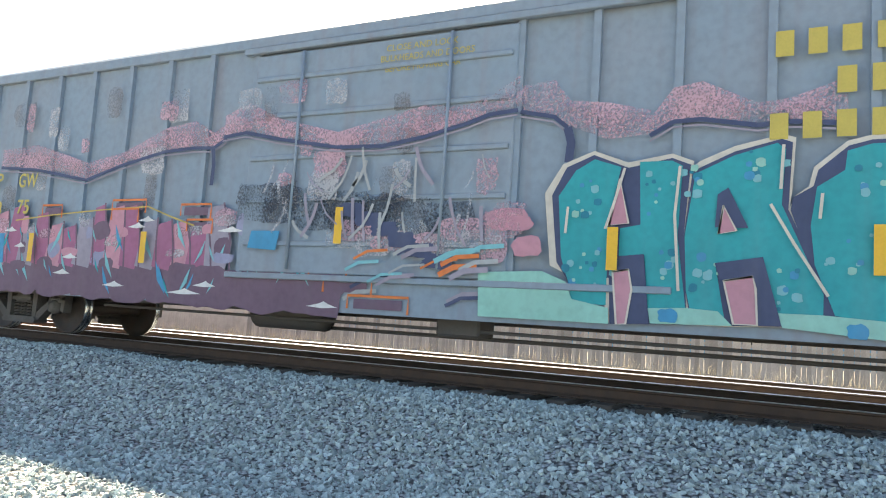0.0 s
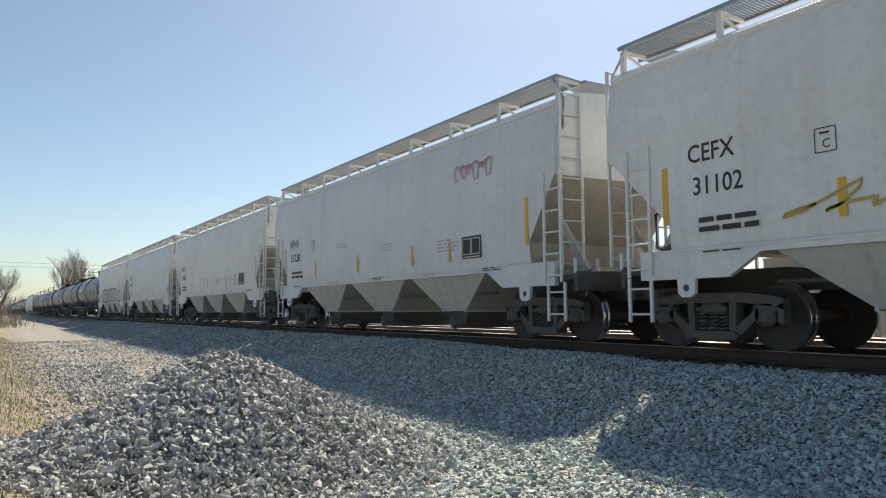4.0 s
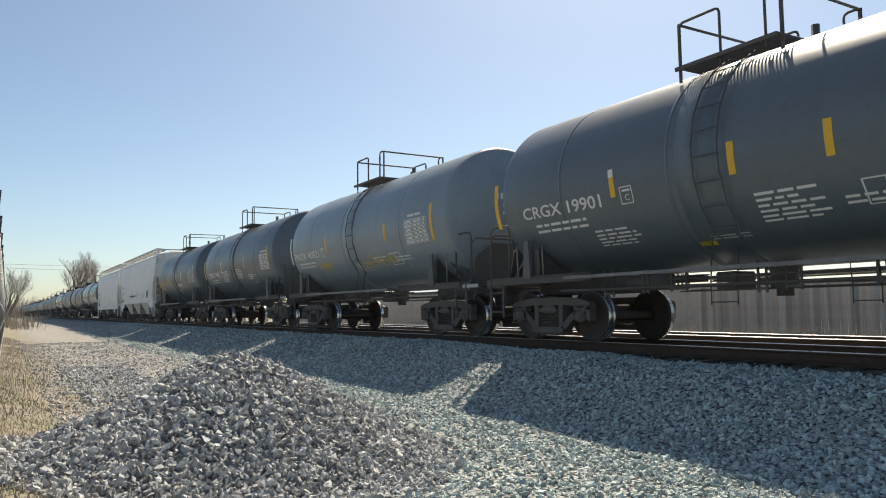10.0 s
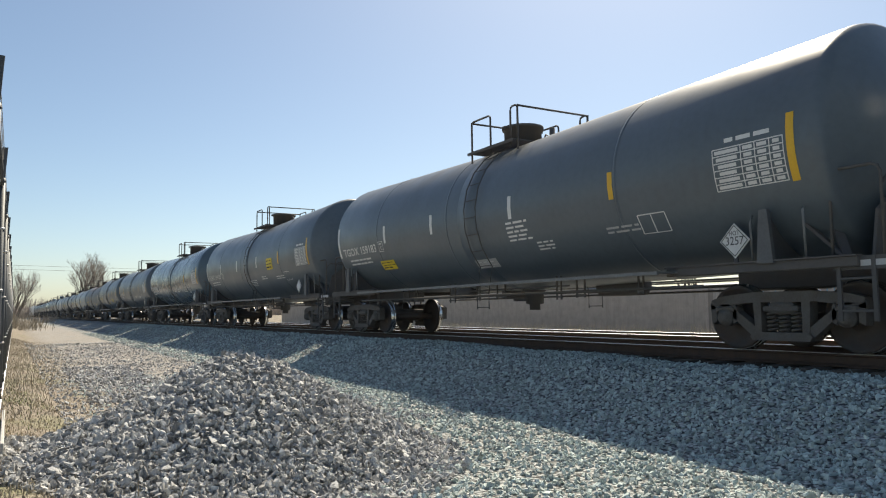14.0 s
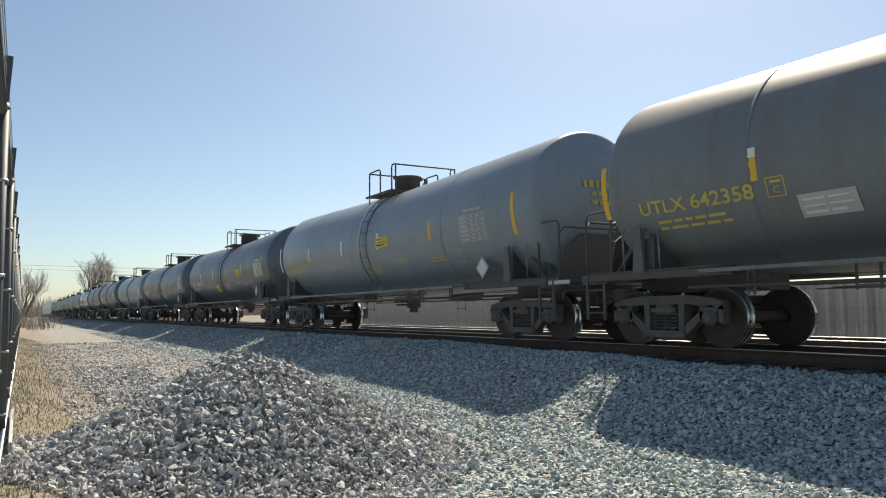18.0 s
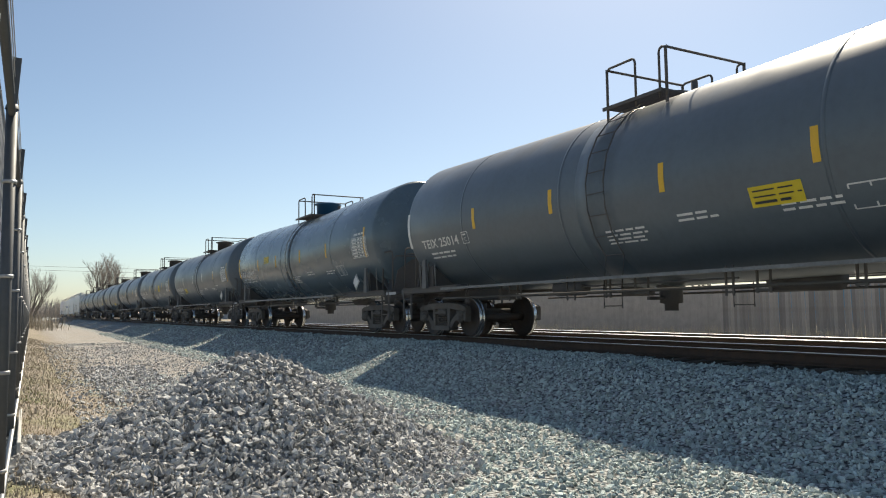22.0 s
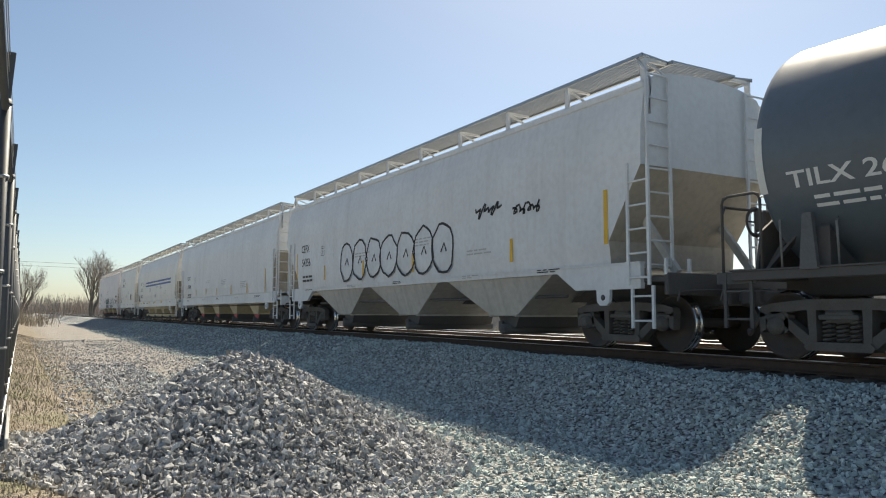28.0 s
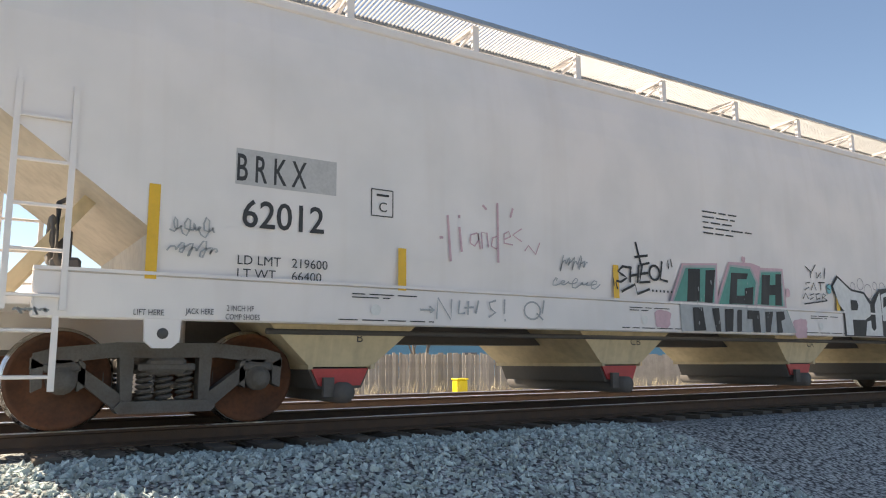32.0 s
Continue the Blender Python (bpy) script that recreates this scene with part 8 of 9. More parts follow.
def stones(name, places, sizes, mats, label, category, seed):
    """Many angular stones in one mesh."""
    V, F = ico()
    r = np.random.default_rng(seed)
    n = len(places)
    shape = V[None] + r.normal(0, 0.26, (n, len(V), 3))
    for _ in range(6):                          # chip flat faces off
        d = r.normal(size=(n, 3))
        d /= np.linalg.norm(d, axis=1)[:, None]
        over = np.einsum("nkj,nj->nk", shape, d) - r.uniform(0.28, 0.72, (n, 1))
        shape = shape - np.maximum(over, 0)[:, :, None] * d[:, None, :]
    shape = shape * r.uniform(0.55, 1.5, (n, 1, 3))
    q = r.normal(size=(n, 4))
    q /= np.linalg.norm(q, axis=1)[:, None]
    w, x, y, z = q.T
    rot = np.stack([1 - 2 * (y * y + z * z), 2 * (x * y - z * w), 2 * (x * z + y * w), 2 * (x * y + z * w), 1 - 2 * (x * x + z * z), 2 * (y * z - x * w), 2 * (x * z - y * w), 2 * (y * z + x * w), 1 - 2 * (x * x + y * y)], 1).reshape(n, 3, 3)
    pts = np.einsum("nij,nkj->nki", rot, shape) * np.asarray(sizes)[:, None, None] + np.asarray(places)[:, None, :]
    faces = (F[None] + np.arange(n)[:, None, None] * len(V)).reshape(-1)
    me = bpy.data.meshes.new(name)
    nf = n * len(F)
    me.vertices.add(n * len(V))
    me.vertices.foreach_set("co", pts.reshape(-1).astype(np.float32))
    me.loops.add(nf * 3)
    me.loops.foreach_set("vertex_index", faces.astype(np.int32))
    me.polygons.add(nf)
    me.polygons.foreach_set("loop_start", np.arange(0, nf * 3, 3, dtype=np.int32))
    me.update(calc_edges=True)
    me.shade_flat()
    for m in mats:
        me.materials.append(m)
    return tagged(new(name, me), label, category, kind="stuff")


ballast_mat = material("grey_ballast_stone", (0.49, 0.55, 0.525), 0.85, second=(0.355, 0.405, 0.385), scale=14, mix=0.7, fine=90, bump=0.5, bump_scale=120, island=0.42, spec=0.35)
pile_mat = material("dark_grey_crushed_stone", (0.49, 0.49, 0.482), 0.85, second=(0.26, 0.26, 0.258), scale=14, mix=0.7, fine=90, bump=0.5, bump_scale=120, island=0.5, spec=0.25)

r0 = np.random.default_rng(3)
def pile_height(x, y):
    dx, dy = x - PILE[0], y - PILE[1]
    a = math.atan2(dy, dx)
    rad = 1.98 + 0.13 * math.cos(a + 0.7) + 0.16 * math.sin(2 * a + 0.6) + 0.10 * math.sin(3 * a + 2.0)
    d = math.hypot(dx, dy) / rad
    return 1.12 * max(0.0, 1 - d ** 1.25) - 0.06 + 0.05 * noise.noise((x * 1.7, y * 1.7, 9))


# the heap: a core, and stones lying all over it
core = Shape()
rings, seg = 16, 40
pv = [(PILE[0], PILE[1], pile_height(*PILE) - 0.03 + ground_z(*PILE))]
for i in range(1, rings + 1):
    for k in range(seg):
        d, a = 2.42 * i / rings, k * math.tau / seg
        x, y = PILE[0] + d * math.cos(a), PILE[1] + d * math.sin(a)
        pv.append((x, y, ground_z(x, y) + pile_height(x, y) - 0.04))
pf = [(0, 1 + k, 1 + (k + 1) % seg) for k in range(seg)]
for i in range(rings - 1):
    for k in range(seg):
        a, b = 1 + i * seg + k, 1 + i * seg + (k + 1) % seg
        pf.append((a, a + seg, b + seg, b))
core.add(pv, pf, 0, True)
heap = thing("gravel_pile", "conical heap of grey crushed stone beside the road", "gravel pile", me=core.mesh("gravel_pile", pile_mat), kind="stuff")
pp, ps = [], []
for _ in range(36000):
    a, d = r0.uniform(0, math.tau), 2.36 * math.sqrt(r0.uniform(0, 1))
    x, y = PILE[0] + d * math.cos(a), PILE[1] + d * math.sin(a)
    h = pile_height(x, y)
    if h < -0.03 and r0.uniform() < 0.5:
        continue
    if y > PILE[1] + 1.0:
        continue
    s = 0.013 + 0.028 * r0.uniform() ** 1.7
    pp.append((x, y, ground_z(x, y) + max(h, 0.0) + s * r0.uniform(-0.1, 1.0)))
    ps.append(s)
st = stones("heap_stones", pp, ps, [pile_mat], "", "", 5)
st.parent = heap

# ballast on the bed and over the road, thinning away
bp_, bs_ = [], []
for _ in range(52000):
    y = 1.2 + 17.0 * r0.uniform() ** 1.7
    x = r0.uniform(1.0, 8.75)
    if x < 5 and (math.hypot(x - PILE[0], y - PILE[1]) < 1.9):
        continue
    if x < 4.6 and r0.uniform() < 0.25 + 0.55 * smooth(6, 10, y):
        continue
    if x / max(y, 0.1) > 9 or y < 1.5:
        continue
    s = r0.uniform(0.016, 0.036)
    bp_.append((x, y, ground_z(x, y) + s * 0.2))
    bs_.append(s)
for _ in range(9000):                       # further down the bed
    y = 17.0 + 45.0 * r0.uniform() ** 1.5
    x, s = r0.uniform(4.6, 8.75), r0.uniform(0.026, 0.05)
    bp_.append((x, y, ground_z(x, y) + s * 0.2))
    bs_.append(s)
for _ in range(16000):                      # towards the passing end of the view
    y, x = r0.uniform(-7.0, 1.6), r0.uniform(4.2, 8.75)
    s = r0.uniform(0.018, 0.038)
    bp_.append((x, y, ground_z(x, y) + s * 0.2))
    bs_.append(s)
stones("ballast", bp_, bs_, [ballast_mat], "loose grey ballast on the track bed and road", "gravel", 6)

# ---- tracks ----
tie_mat = material("weathered_tie_wood", (0.075, 0.060, 0.048), 0.9, second=(0.12, 0.10, 0.08), scale=4, mix=0.7, fine=50, bump=0.5, bump_scale=60, piece=0.25)
def rail_mesh():
    prof = [(-0.07, -0.17), (0.07, -0.17), (0.07, -0.155), (0.012, -0.13), (0.010, -0.045), (0.036, -0.03), (0.036, -0.010), (0.030, -0.0035), (0.018, -0.001), (0.0, 0.0), (-0.018, -0.001), (-0.030, -0.0035), (-0.036, -0.010), (-0.036, -0.03), (-0.010, -0.045), (-0.012, -0.13), (-0.07, -0.155)]
    s = Shape().prism(prof, "y", -150.0, 420.0)
    for i, f in enumerate(s.f):
        if len(f) == 4 and all(s.v[k][2] > -0.0105 for k in f):
            s.m[i] = 1
    return s.mesh("rail", rail_side, rail_top)


rail_me = rail_mesh()
tie_me = Shape().box((0, 0, -0.26), (2.62, 0.23, 0.17), b=0.015).mesh("tie", tie_mat)
plate_me = Shape().box((0, 0, -0.172), (0.36, 0.19, 0.02)).mesh("tie_plate", rail_side)
for k, cx in enumerate((TRACK_X, 13.95)):
    tr = thing("railway_track", "straight railway track with polished rails on timber ties" if k == 0 else "second railway track beyond the train", "railway track", "railway tracks", kind="structure")
    tr.matrix_basis = pose(cx, 0, RAIL_Z if k == 0 else RAIL_Z - 0.03)
    for d in (-1, 1):
        part("rail", rail_me, tr, pose(d * 0.7525, 0, 0))
    y = -8.0
    while y < (44 if k == 0 else 30):
        part("tie", tie_me, tr, pose(random.uniform(-0.04, 0.04), y, 0, 0, 0, random.uniform(-0.8, 0.8)))
        part("tie_plate", plate_me, tr, pose(-0.7525, y, 0))
        y += 0.495
    rest = Shape()
    while y < 190:
        rest.box((0, y, -0.26), (2.62, 0.23, 0.17))
        y += 0.495
    y = -8.5
    while y > -90:
        rest.box((0, y, -0.26), (2.62, 0.23, 0.17))
        y -= 0.495
    tagged(part("far_ties", rest.mesh("far_ties", tie_mat), tr), kind="stuff")

# ---- chain-link fence beside the road ----
def fence_x(y):
    return -0.145 + 0.0048 * y


fence_metal = material("weathered_galvanised_wire", (0.42, 0.43, 0.44), 0.4, 0.7, mix=0.4, fine=50)
fence_post = material("dark_grey_fence_post", (0.10, 0.108, 0.115), 0.55, 0.3, mix=0.4, fine=30)
FZ, FH = 0.30, 2.52
fence = thing("chain_link_fence", "tall grey chain-link fence with barbed wire arms", "fence", kind="structure")
y = 2.4
post_me = Shape().tube([(0, 0, -0.3), (0, 0, FH)], 0.036, 10).lathe([(FH, 0.042), (FH + 0.03, 0.035), (FH + 0.05, 0.0)], "z", n=10).mesh("post", fence_post)
arm_me = Shape().beam((0, 0, FH), (0.02, 0, FH + 0.34), 0.03, 0.05).mesh("barb_arm", fence_post)
while y < 75:
    ps_ = part("post", post_me, fence, pose(fence_x(y), y, FZ))
    part("barb_arm", arm_me, ps_)
    for z in (0.25, 0.85, 1.45, 2.05):
        part("tie_band", shared("tie_band", lambda: Shape().lathe([(-0.012, 0.036), (-0.012, 0.043), (0.012, 0.043), (0.012, 0.036)], "z", n=10), galv), ps_, pose(0, 0, z))
    y += 3.0
part("top_rail", Shape().tube([(fence_x(2.4), 2.4, FZ + FH - 0.03), (fence_x(75), 75, FZ + FH - 0.03)], 0.022, 8).mesh("top_rail", fence_post), fence)
part("bottom_rail", Shape().tube([(fence_x(2.4) + 0.02, 2.4, FZ + 0.10), (fence_x(75) + 0.02, 75, FZ + 0.10)], 0.02, 8).mesh("bottom_rail", galv), fence)
for k in range(3):
    part("barbed_wire", Shape().tube([(fence_x(2.4) + 0.01, 2.4, FZ + FH + 0.1 + 0.11 * k), (fence_x(75) + 0.01, 75, FZ + FH + 0.1 + 0.11 * k)], 0.004, 3).mesh("barbed_wire", fence_metal), fence)
wire = Shape()
for d in (-1, 1):
    y = 2.4
    while y < 60:
        step = 0.075 if y < 16 else 0.15
        a, b = (y, y + 1.0) if d > 0 else (y + 1.0, y)
        p0, p1 = Vector((fence_x(a) - 0.045, a, FZ + 0.08)), Vector((fence_x(b) - 0.045, b, FZ + FH - 0.02))
        n = 5
        w = 0.0022 if y < 16 else 0.004
        wire.add([p0 + Vector((0, -w, 0)), p0 + Vector((0, w, 0)), p0 + Vector((w * 1.6, 0, 0)), p1 + Vector((0, -w, 0)), p1 + Vector((0, w, 0)), p1 + Vector((w * 1.6, 0, 0))], [(0, 1, 4, 3), (1, 2, 5, 4), (2, 0, 3, 5)])
        y += step
tagged(part("wire_mesh", wire.mesh("wire_mesh", fence_metal), fence), kind="stuff")
part("kick_board", Shape().box((0, 8.6, 0.08), (0.03, 2.6, 0.16), b=0.006).mesh("kick_board", material("bleached_board", (0.5, 0.49, 0.46), 0.7, mix=0.4)), fence, pose(fence_x(8.6) + 0.08, 0, FZ - 0.02))

# ---- dry grass ----
straw = material("dry_straw_grass", (0.43, 0.375, 0.285), 0.8, second=(0.27, 0.225, 0.165), scale=3, mix=0.6, island=0.35)
green_grass = material("young_green_grass", (0.14, 0.19, 0.05), 0.8, second=(0.20, 0.20, 0.08), scale=3, mix=0.6, island=0.3)
# Brighter copy of the straw, with the sun behind the weeds put into its colour.
pale_straw = material("sunlit_pale_straw", (0.62, 0.54, 0.38), 0.8, second=(0.40, 0.32, 0.2), scale=3, mix=0.6, island=0.35)
def grass(name, count, place, height, mat, label, seed):
    rng = random.Random(seed)
    v, f = [], []
    for _ in range(count):
        x, y = place(rng)
        h = height * rng.uniform(0.4, 1.25)
        a = rng.uniform(0, math.tau)
        lean = rng.uniform(0.1, 0.75) * h
        w = rng.uniform(0.003, 0.007)
        z = ground_z(x, y) - 0.01
        dx, dy = math.cos(a), math.sin(a)
        o = len(v)
        v += [(x - dy * w, y + dx * w, z), (x + dy * w, y - dx * w, z), (x + dx * lean * 0.35 + dy * w * 0.8, y + dy * lean * 0.35 - dx * w * 0.8, z + h * 0.62),
              (x + dx * lean * 0.35 - dy * w * 0.8, y + dy * lean * 0.35 + dx * w * 0.8, z + h * 0.62), (x + dx * lean, y + dy * lean, z + h)]
        f += [(o, o + 1, o + 2, o + 3), (o + 3, o + 2, o + 4)]
    me = bpy.data.meshes.new(name)
    me.from_pydata(v, [], f)
    me.materials.append(mat)
    return tagged(new(name, me), label, "grass", kind="stuff")


def verge(rng):
    y = 4.6 + 40 * rng.random() ** 1.4
    x = fence_x(y) + 0.02 + abs(rng.gauss(0, 0.75))
    return x, y


grass("dry_grass", 16000, verge, 0.05, straw, "bleached dry grass along the fence", 11)
grass("green_grass", 260, lambda r: (fence_x(11) + 0.1 + abs(r.gauss(0, 0.3)), r.gauss(12.0, 1.6)), 0.05, green_grass, "patches of young green grass among straw", 12)
grass("tall_weeds", 34, lambda r: (r.gauss(0.35, 0.3), 4.5 + 12 * r.random()), 0.55, straw, "tall dry weed stalks by the fence", 13)
grass("track_weeds", 12000, lambda r: (25.2 - abs(r.gauss(0, 0.8)), r.uniform(-40, 60)), 0.75, pale_straw, "bleached weeds beyond the second track", 14)
grass("pile_weeds", 260, lambda r: (0.75 + r.gauss(0, 0.12), 6.6 + r.gauss(0, 0.35)), 0.22, straw, "dry weeds at the foot of the heap", 15)
stones("road_pebbles", [(x, y, ground_z(x, y) + 0.005) for x, y in [(r0.uniform(0.6, 5.2), 9.0 + 32 * r0.uniform() ** 1.5) for _ in range(12000)]], r0.uniform(0.010, 0.036, 12000), [pile_mat], "scattered pebbles on the dirt road", "gravel", 18)
tagged(stones("dirt_clumps", [(1.2 + r0.uniform(0, 1.6), 13 + r0.uniform(0, 9), ground_z(1.5, 14) + 0.02) for _ in range(1500)], r0.uniform(0.02, 0.05, 1500), [pile_mat], "low windrow of gravel beside the road", "gravel", 8))

# ---- beyond the tracks ----
board_mat = material("weathered_fence_board", (0.43, 0.40, 0.365), 0.85, second=(0.31, 0.285, 0.255), scale=2.5, mix=0.7, fine=30, bump=0.4, bump_scale=30, piece=0.28, streaks=0.4, streak_colour=(0.22, 0.20, 0.18))
wood_fence = thing("board_fence", "weathered grey-brown picket board fence beyond the tracks", "fence", kind="structure")
board_me = [Shape().prism([(-0.068, 0.0), (0.068, 0.0), (0.068, 1.74 + e + g), (0.045, 1.80 + e + g), (-0.045, 1.80 + e + g), (-0.068, 1.74 + e + g)], "x", -0.01, 0.01).mesh("board", board_mat) for g in (0.0, 0.18, 0.37, 0.56) for e in (-0.03, 0.0, 0.04)]
FX = 26.0
y = -70.0
rest = Shape()
count = 0
while y < 80:
    tall = 0.56 * smooth(3.0, 12.0, y)
    if -20.0 < y < 22.0:
        part("board", board_me[random.randrange(3) + 3 * int(tall / 0.56 * 3.99)], wood_fence, pose(FX + random.uniform(-0.012, 0.012), y, 0.0, random.uniform(-0.9, 0.9), 0, 0))
    else:
        e = random.uniform(-0.04, 0.04)
        rest.prism([(y - 0.068, 0.0), (y + 0.068, 0.0), (y + 0.068, 1.77 + e + tall), (y - 0.068, 1.77 + e + tall)], "x", FX - 0.01, FX + 0.01)
    y += 0.143
tagged(part("far_boards", rest.mesh("far_boards", board_mat), wood_fence), kind="stuff")
for z in (0.4, 1.4):
    part("fence_rail", Shape().box((FX + 0.05, 5, z), (0.05, 150, 0.09)).mesh("fence_rail", board_mat), wood_fence)

wall_mat = material("pale_blue_metal_wall", (0.13, 0.33, 0.50), 0.6, mix=0.3, scale=0.4, fine=6)
roof_mat = material("blue_grey_metal_roof", (0.22, 0.26, 0.31), 0.6, mix=0.3, scale=0.4)
grey_wall = material("pale_grey_rendered_wall", (0.42, 0.41, 0.40), 0.8, mix=0.4, scale=0.3)
glass_dark = material("dark_window_glass", (0.03, 0.035, 0.04), 0.1, mix=0.2)
def low_building(x0, y0, x1, y1, h, wall, label, doors=4):
    b = thing("low_building", label, "building")
    cx, cy = (x0 + x1) / 2, (y0 + y1) / 2
    b.matrix_basis = pose(cx, cy, 0)
    w, l = abs(x1 - x0), abs(y1 - y0)
    part("wall", Shape().box((0, 0, h / 2), (w, l, h), b=0.05).mesh("wall", wall), b)
    part("roof", Shape().prism([(-w / 2 - 0.3, h), (w / 2 + 0.3, h), (w / 2 + 0.3, h + 0.18), (0, h + 0.18 + w * 0.04), (-w / 2 - 0.3, h + 0.18)], "y", -l / 2 - 0.3, l / 2 + 0.3).mesh("roof", roof_mat), b)
    for k in range(doors):
        y = -l / 2 + l * (k + 0.5) / doors
        win = part("window", Shape().box((-w / 2, y, h * 0.55), (0.12, 1.6, 1.1), b=0.03).mesh("window", roof_mat), b)
        part("pane", Shape().box((-w / 2 - 0.065, y, h * 0.55), (0.02, 1.4, 0.9)).mesh("pane", glass_dark), win)
    return b


low_building(62, -120, 78, 60, 3.3, wall_mat, "long low pale blue metal building behind the board fence", 8)
low_building(48, 62, 66, 130, 3.6, grey_wall, "low grey building with a flat roof in the distance", 6)
lb = low_building(33, 205, 52, 290, 4.4, grey_wall, "long pale grey industrial building far down the track", 7)
part("roof_unit", Shape().box((-6, -30, 5.0), (2.5, 3, 1.4), b=0.1).mesh("roof_unit", grey_wall), lb)
part("roof_unit", Shape().box((-4, 5, 4.9), (3, 8, 0.9), b=0.1).mesh("roof_unit", grey_wall), lb)

# ---- bare trees ----
bark = material("pale_grey_bark", (0.20, 0.175, 0.15), 0.9, second=(0.13, 0.11, 0.095), scale=3, mix=0.6, bump=0.4, bump_scale=20)
twig = material("pale_brown_twigs", (0.38, 0.335, 0.295), 0.9, second=(0.28, 0.24, 0.21), scale=3, mix=0.5, island=0.2)
def bare_tree(x, y, height, stems, seed, label, spread=0.42, levels=4, fork=(3, 4)):
    rng = random.Random(seed)
    t = thing("bare_tree", label, "tree", m=pose(x, y, ground_z(x, y) if abs(x) < 60 else 0.0))
    trunk, limbs, twigs = Shape(), Shape(), Shape()
    def grow(p, d, length, r, level):
        q = p + d * length
        mid = (p + q) / 2 + Vector((rng.uniform(-1, 1), rng.uniform(-1, 1), rng.uniform(-0.3, 0.5))) * length * 0.07
        sh = trunk if level == 0 else limbs if level < 3 else twigs
        sh.tube([p, mid, q], [r, r * 0.82, r * 0.62], 6 if level == 0 else 4 if level < 3 else 3, cap=False)
        if level >= levels:
            return
        for k in range(rng.randint(*fork)):
            side = Vector((rng.uniform(-1, 1), rng.uniform(-1, 1), rng.uniform(-0.1, 0.5))).normalized()
            nd = (d + side * spread * rng.uniform(0.6, 1.5) + Vector((0, 0, 0.12))).normalized()
            at = q if k == 0 else p + (q - p) * rng.uniform(0.45, 1.0)
            grow(at, nd, length * rng.uniform(0.58, 0.82), r * (0.62 if k == 0 else 0.45), level + 1)
    for s in range(stems):
        a = rng.uniform(0, math.tau)
        d = Vector((math.cos(a) * 0.26, math.sin(a) * 0.26, 1)).normalized() if stems > 1 else Vector((0.03, 0.02, 1))
        grow(Vector((math.cos(a) * 0.35 * (stems > 1), math.sin(a) * 0.35 * (stems > 1), -0.2)), d, height * rng.uniform(0.27, 0.36), height * 0.019, 0)
    part("trunk", trunk.mesh("trunk", bark), t)
    tagged(part("branch_work", limbs.mesh("branch_work", bark), t), kind="stuff")
    tagged(part("crown", twigs.mesh("crown", twig), t), kind="stuff")
    return t


bare_tree(10.6, 135, 12.8, 5, 4, "bare multi-stemmed tree beside the far track", levels=5)
bare_tree(0.6, 118, 8.0, 3, 8, "bare grey tree beyond the end of the fence", levels=5)
bare_tree(-3.0, 128, 8.5, 3, 9, "bare grey tree beyond the end of the fence", levels=5)
for k, (x, y, h) in enumerate(((47, -8, 9.5), (50, -19, 11), (52, -30, 10), (45, 4, 8.5), (49, 14, 9.0), (55, 28, 9.5), (52, 45, 9.0))):
    bare_tree(x, y, h, 2, 30 + k, "bare pale tree behind the board fence", levels=5)

# brush on the horizon
def thicket(name, places, label, seed, mat):
    rng = random.Random(seed)
    s = Shape()
    for x, y, h in places:
        for _ in range(42):
            a = rng.uniform(0, math.tau)
            p = Vector((x + rng.gauss(0, h * 0.5), y + rng.gauss(0, h * 0.4), 0.0))
            q = p + Vector((math.cos(a) * h * 0.3, math.sin(a) * h * 0.3, h * rng.uniform(0.5, 1.05)))
            s.tube([p, (p + q) / 2 + Vector((rng.gauss(0, 0.1), rng.gauss(0, 0.1), h * 0.06)), q], [h * 0.014, h * 0.010, h * 0.003], 3, cap=False)
    me = s.mesh(name, mat)
    return tagged(new(name, me), label, "brush", kind="stuff")


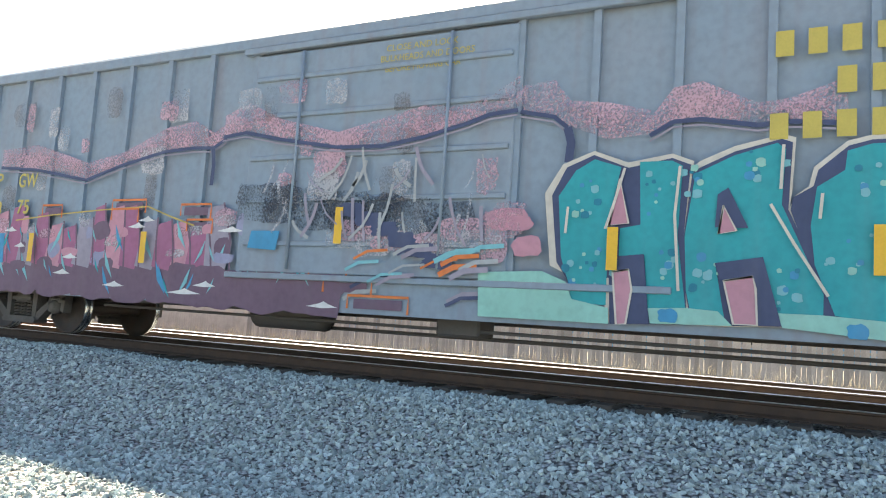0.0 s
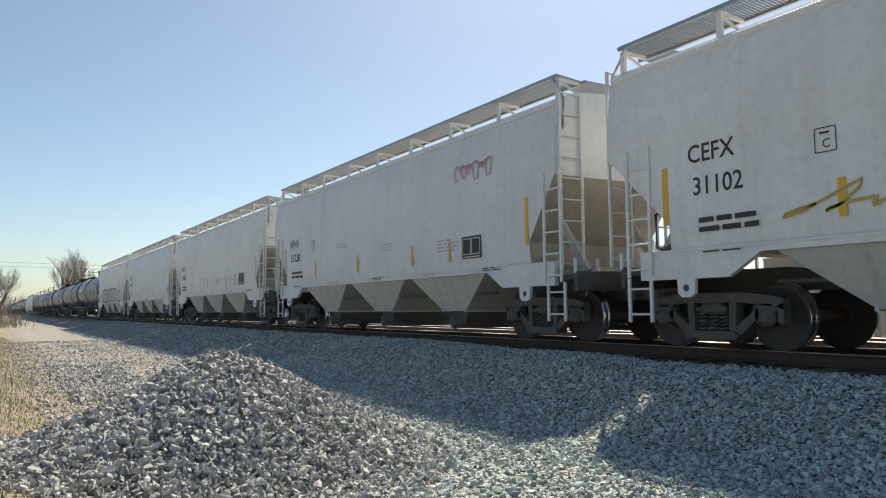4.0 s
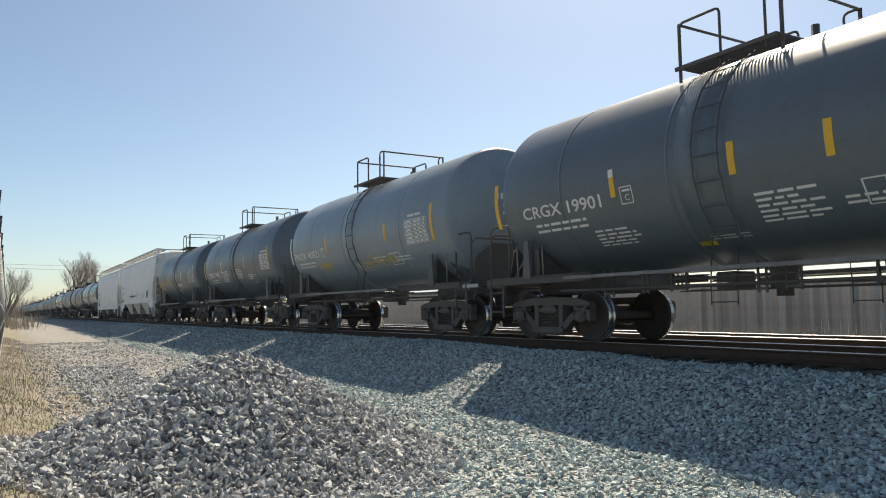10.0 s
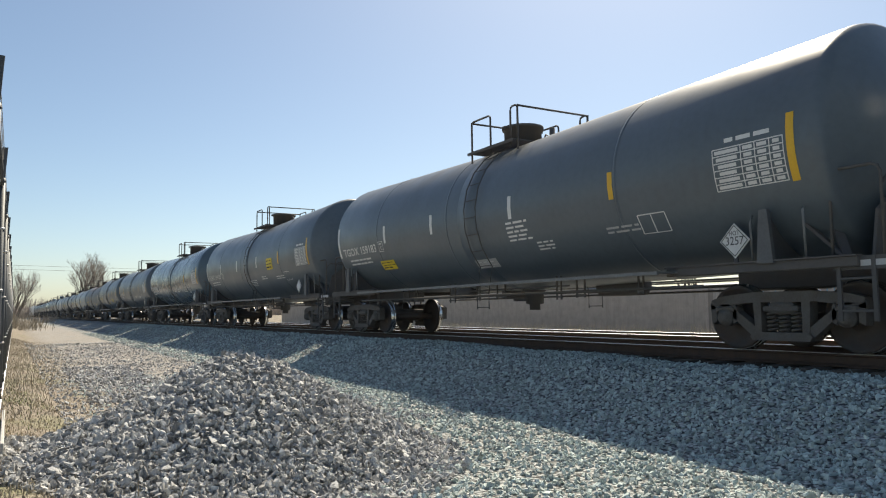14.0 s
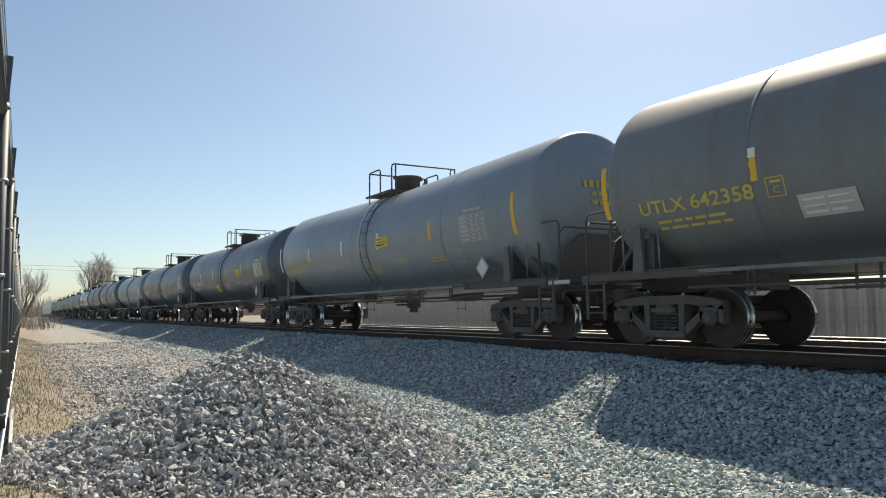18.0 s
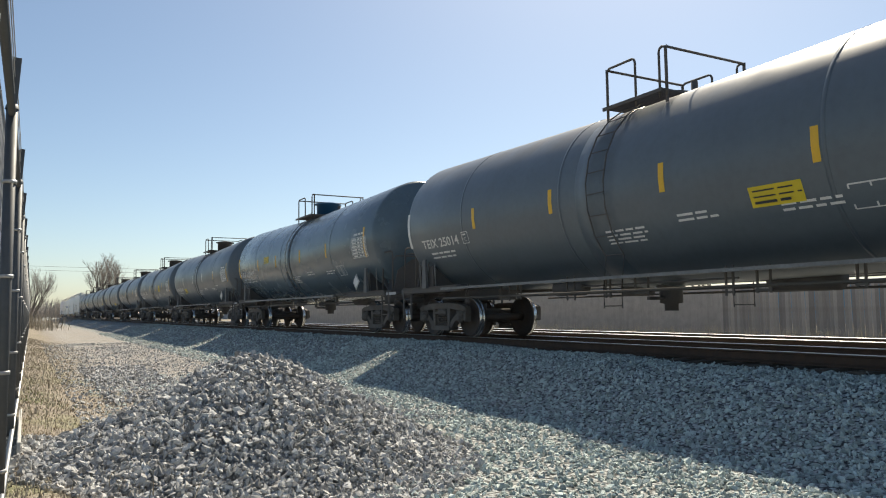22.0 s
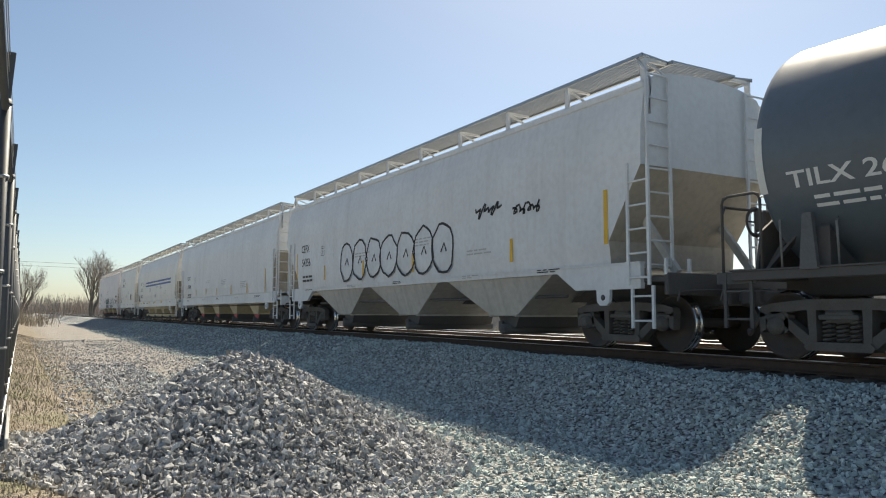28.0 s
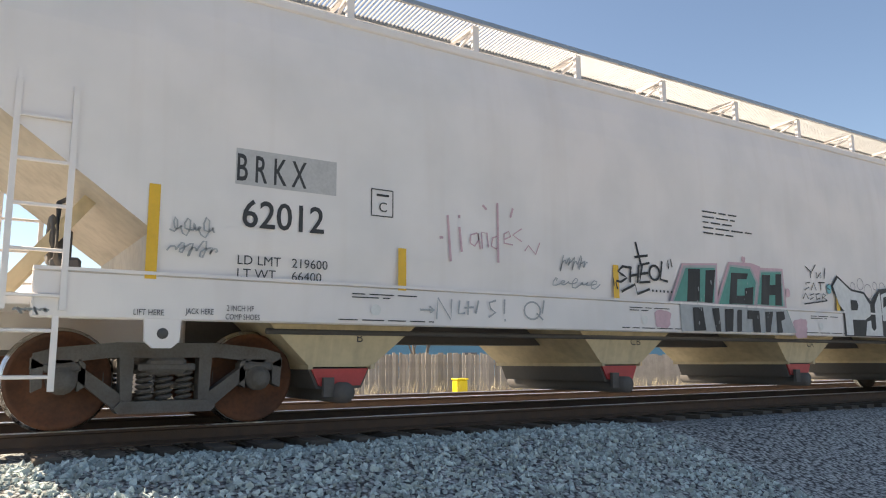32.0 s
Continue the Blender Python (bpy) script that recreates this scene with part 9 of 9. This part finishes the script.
rb = random.Random(77)
thicket("far_brush", [(rb.uniform(-40, 140), rb.uniform(390, 470), rb.uniform(6, 11)) for _ in range(230)], "hazy grey line of bare woods on the horizon", 1, twig)
thicket("east_woods", [(rb.uniform(95, 150), rb.uniform(-150, -30), rb.uniform(5, 9)) for _ in range(90)], "bare woods far behind the low buildings", 3, twig)
thicket("tree_brush", [(rb.uniform(4, 30), rb.uniform(150, 185), rb.uniform(1.0, 2.0)) for _ in range(45)], "low brown brush round the far tree", 2, twig)
thicket("fence_brush", [(rb.uniform(-6, 2.5), rb.uniform(70, 120), rb.uniform(1.2, 2.6)) for _ in range(45)], "low bare brush at the end of the fence", 3, straw)

# ---- poles and wires ----
pole_mat = material("grey_pole_wood", (0.16, 0.14, 0.12), 0.9, mix=0.5, scale=2)
def utility_pole(x, y, h):
    p = thing("utility_pole", "wooden utility pole with a crossarm", "utility pole", "utility poles", m=pose(x, y, 0))
    part("pole", Shape().tube([(0, 0, -0.3), (0, 0, h)], [0.17, 0.11], 8).mesh("pole", pole_mat), p)
    for z in (h - 0.4, h - 1.2):
        arm = part("crossarm", Shape().box((0, -0.14, z), (2.4, 0.1, 0.12), b=0.01).mesh("crossarm", pole_mat), p)
        for k in (-1.05, -0.5, 0.5, 1.05):
            part("insulator", Shape().lathe([(z + 0.06, 0.0), (z + 0.06, 0.05), (z + 0.18, 0.04), (z + 0.2, 0.0)], "z", (k, -0.14, 0), 8).mesh("insulator", galv), arm)
    return p


utility_pole(19.5, 190, 7.2)
utility_pole(27.5, 228, 8.2)
utility_pole(36, 300, 8.4)
wires = thing("overhead_wires", "thin power lines sagging across the distance", "power line", kind="structure")
for k, (z0, dz) in enumerate(((16.0, 0.0), (14.6, 0.4))):
    pts = [(-80 + 20 * i, 205 + 2 * i, z0 - 2.2 * math.sin(math.pi * i / 12) + dz) for i in range(13)]
    part("wire", Shape().tube(pts, 0.035, 3).mesh("wire", frame_dark), wires)

# a yellow marker by the far fence
mk = thing("yellow_marker", "small bright yellow utility marker post", "marker post", m=pose(24.2, -14.7, 0))
ym = material("bright_yellow_plastic", (0.85, 0.68, 0.02), 0.5, mix=0.15)
part("marker_body", Shape().box((0, 0, 0.42), (0.42, 0.45, 0.84), b=0.05).mesh("marker_body", ym), mk)
part("marker_cap", Shape().box((0, 0, 0.86), (0.46, 0.49, 0.06), b=0.02).mesh("marker_cap", ym), mk)

motions()
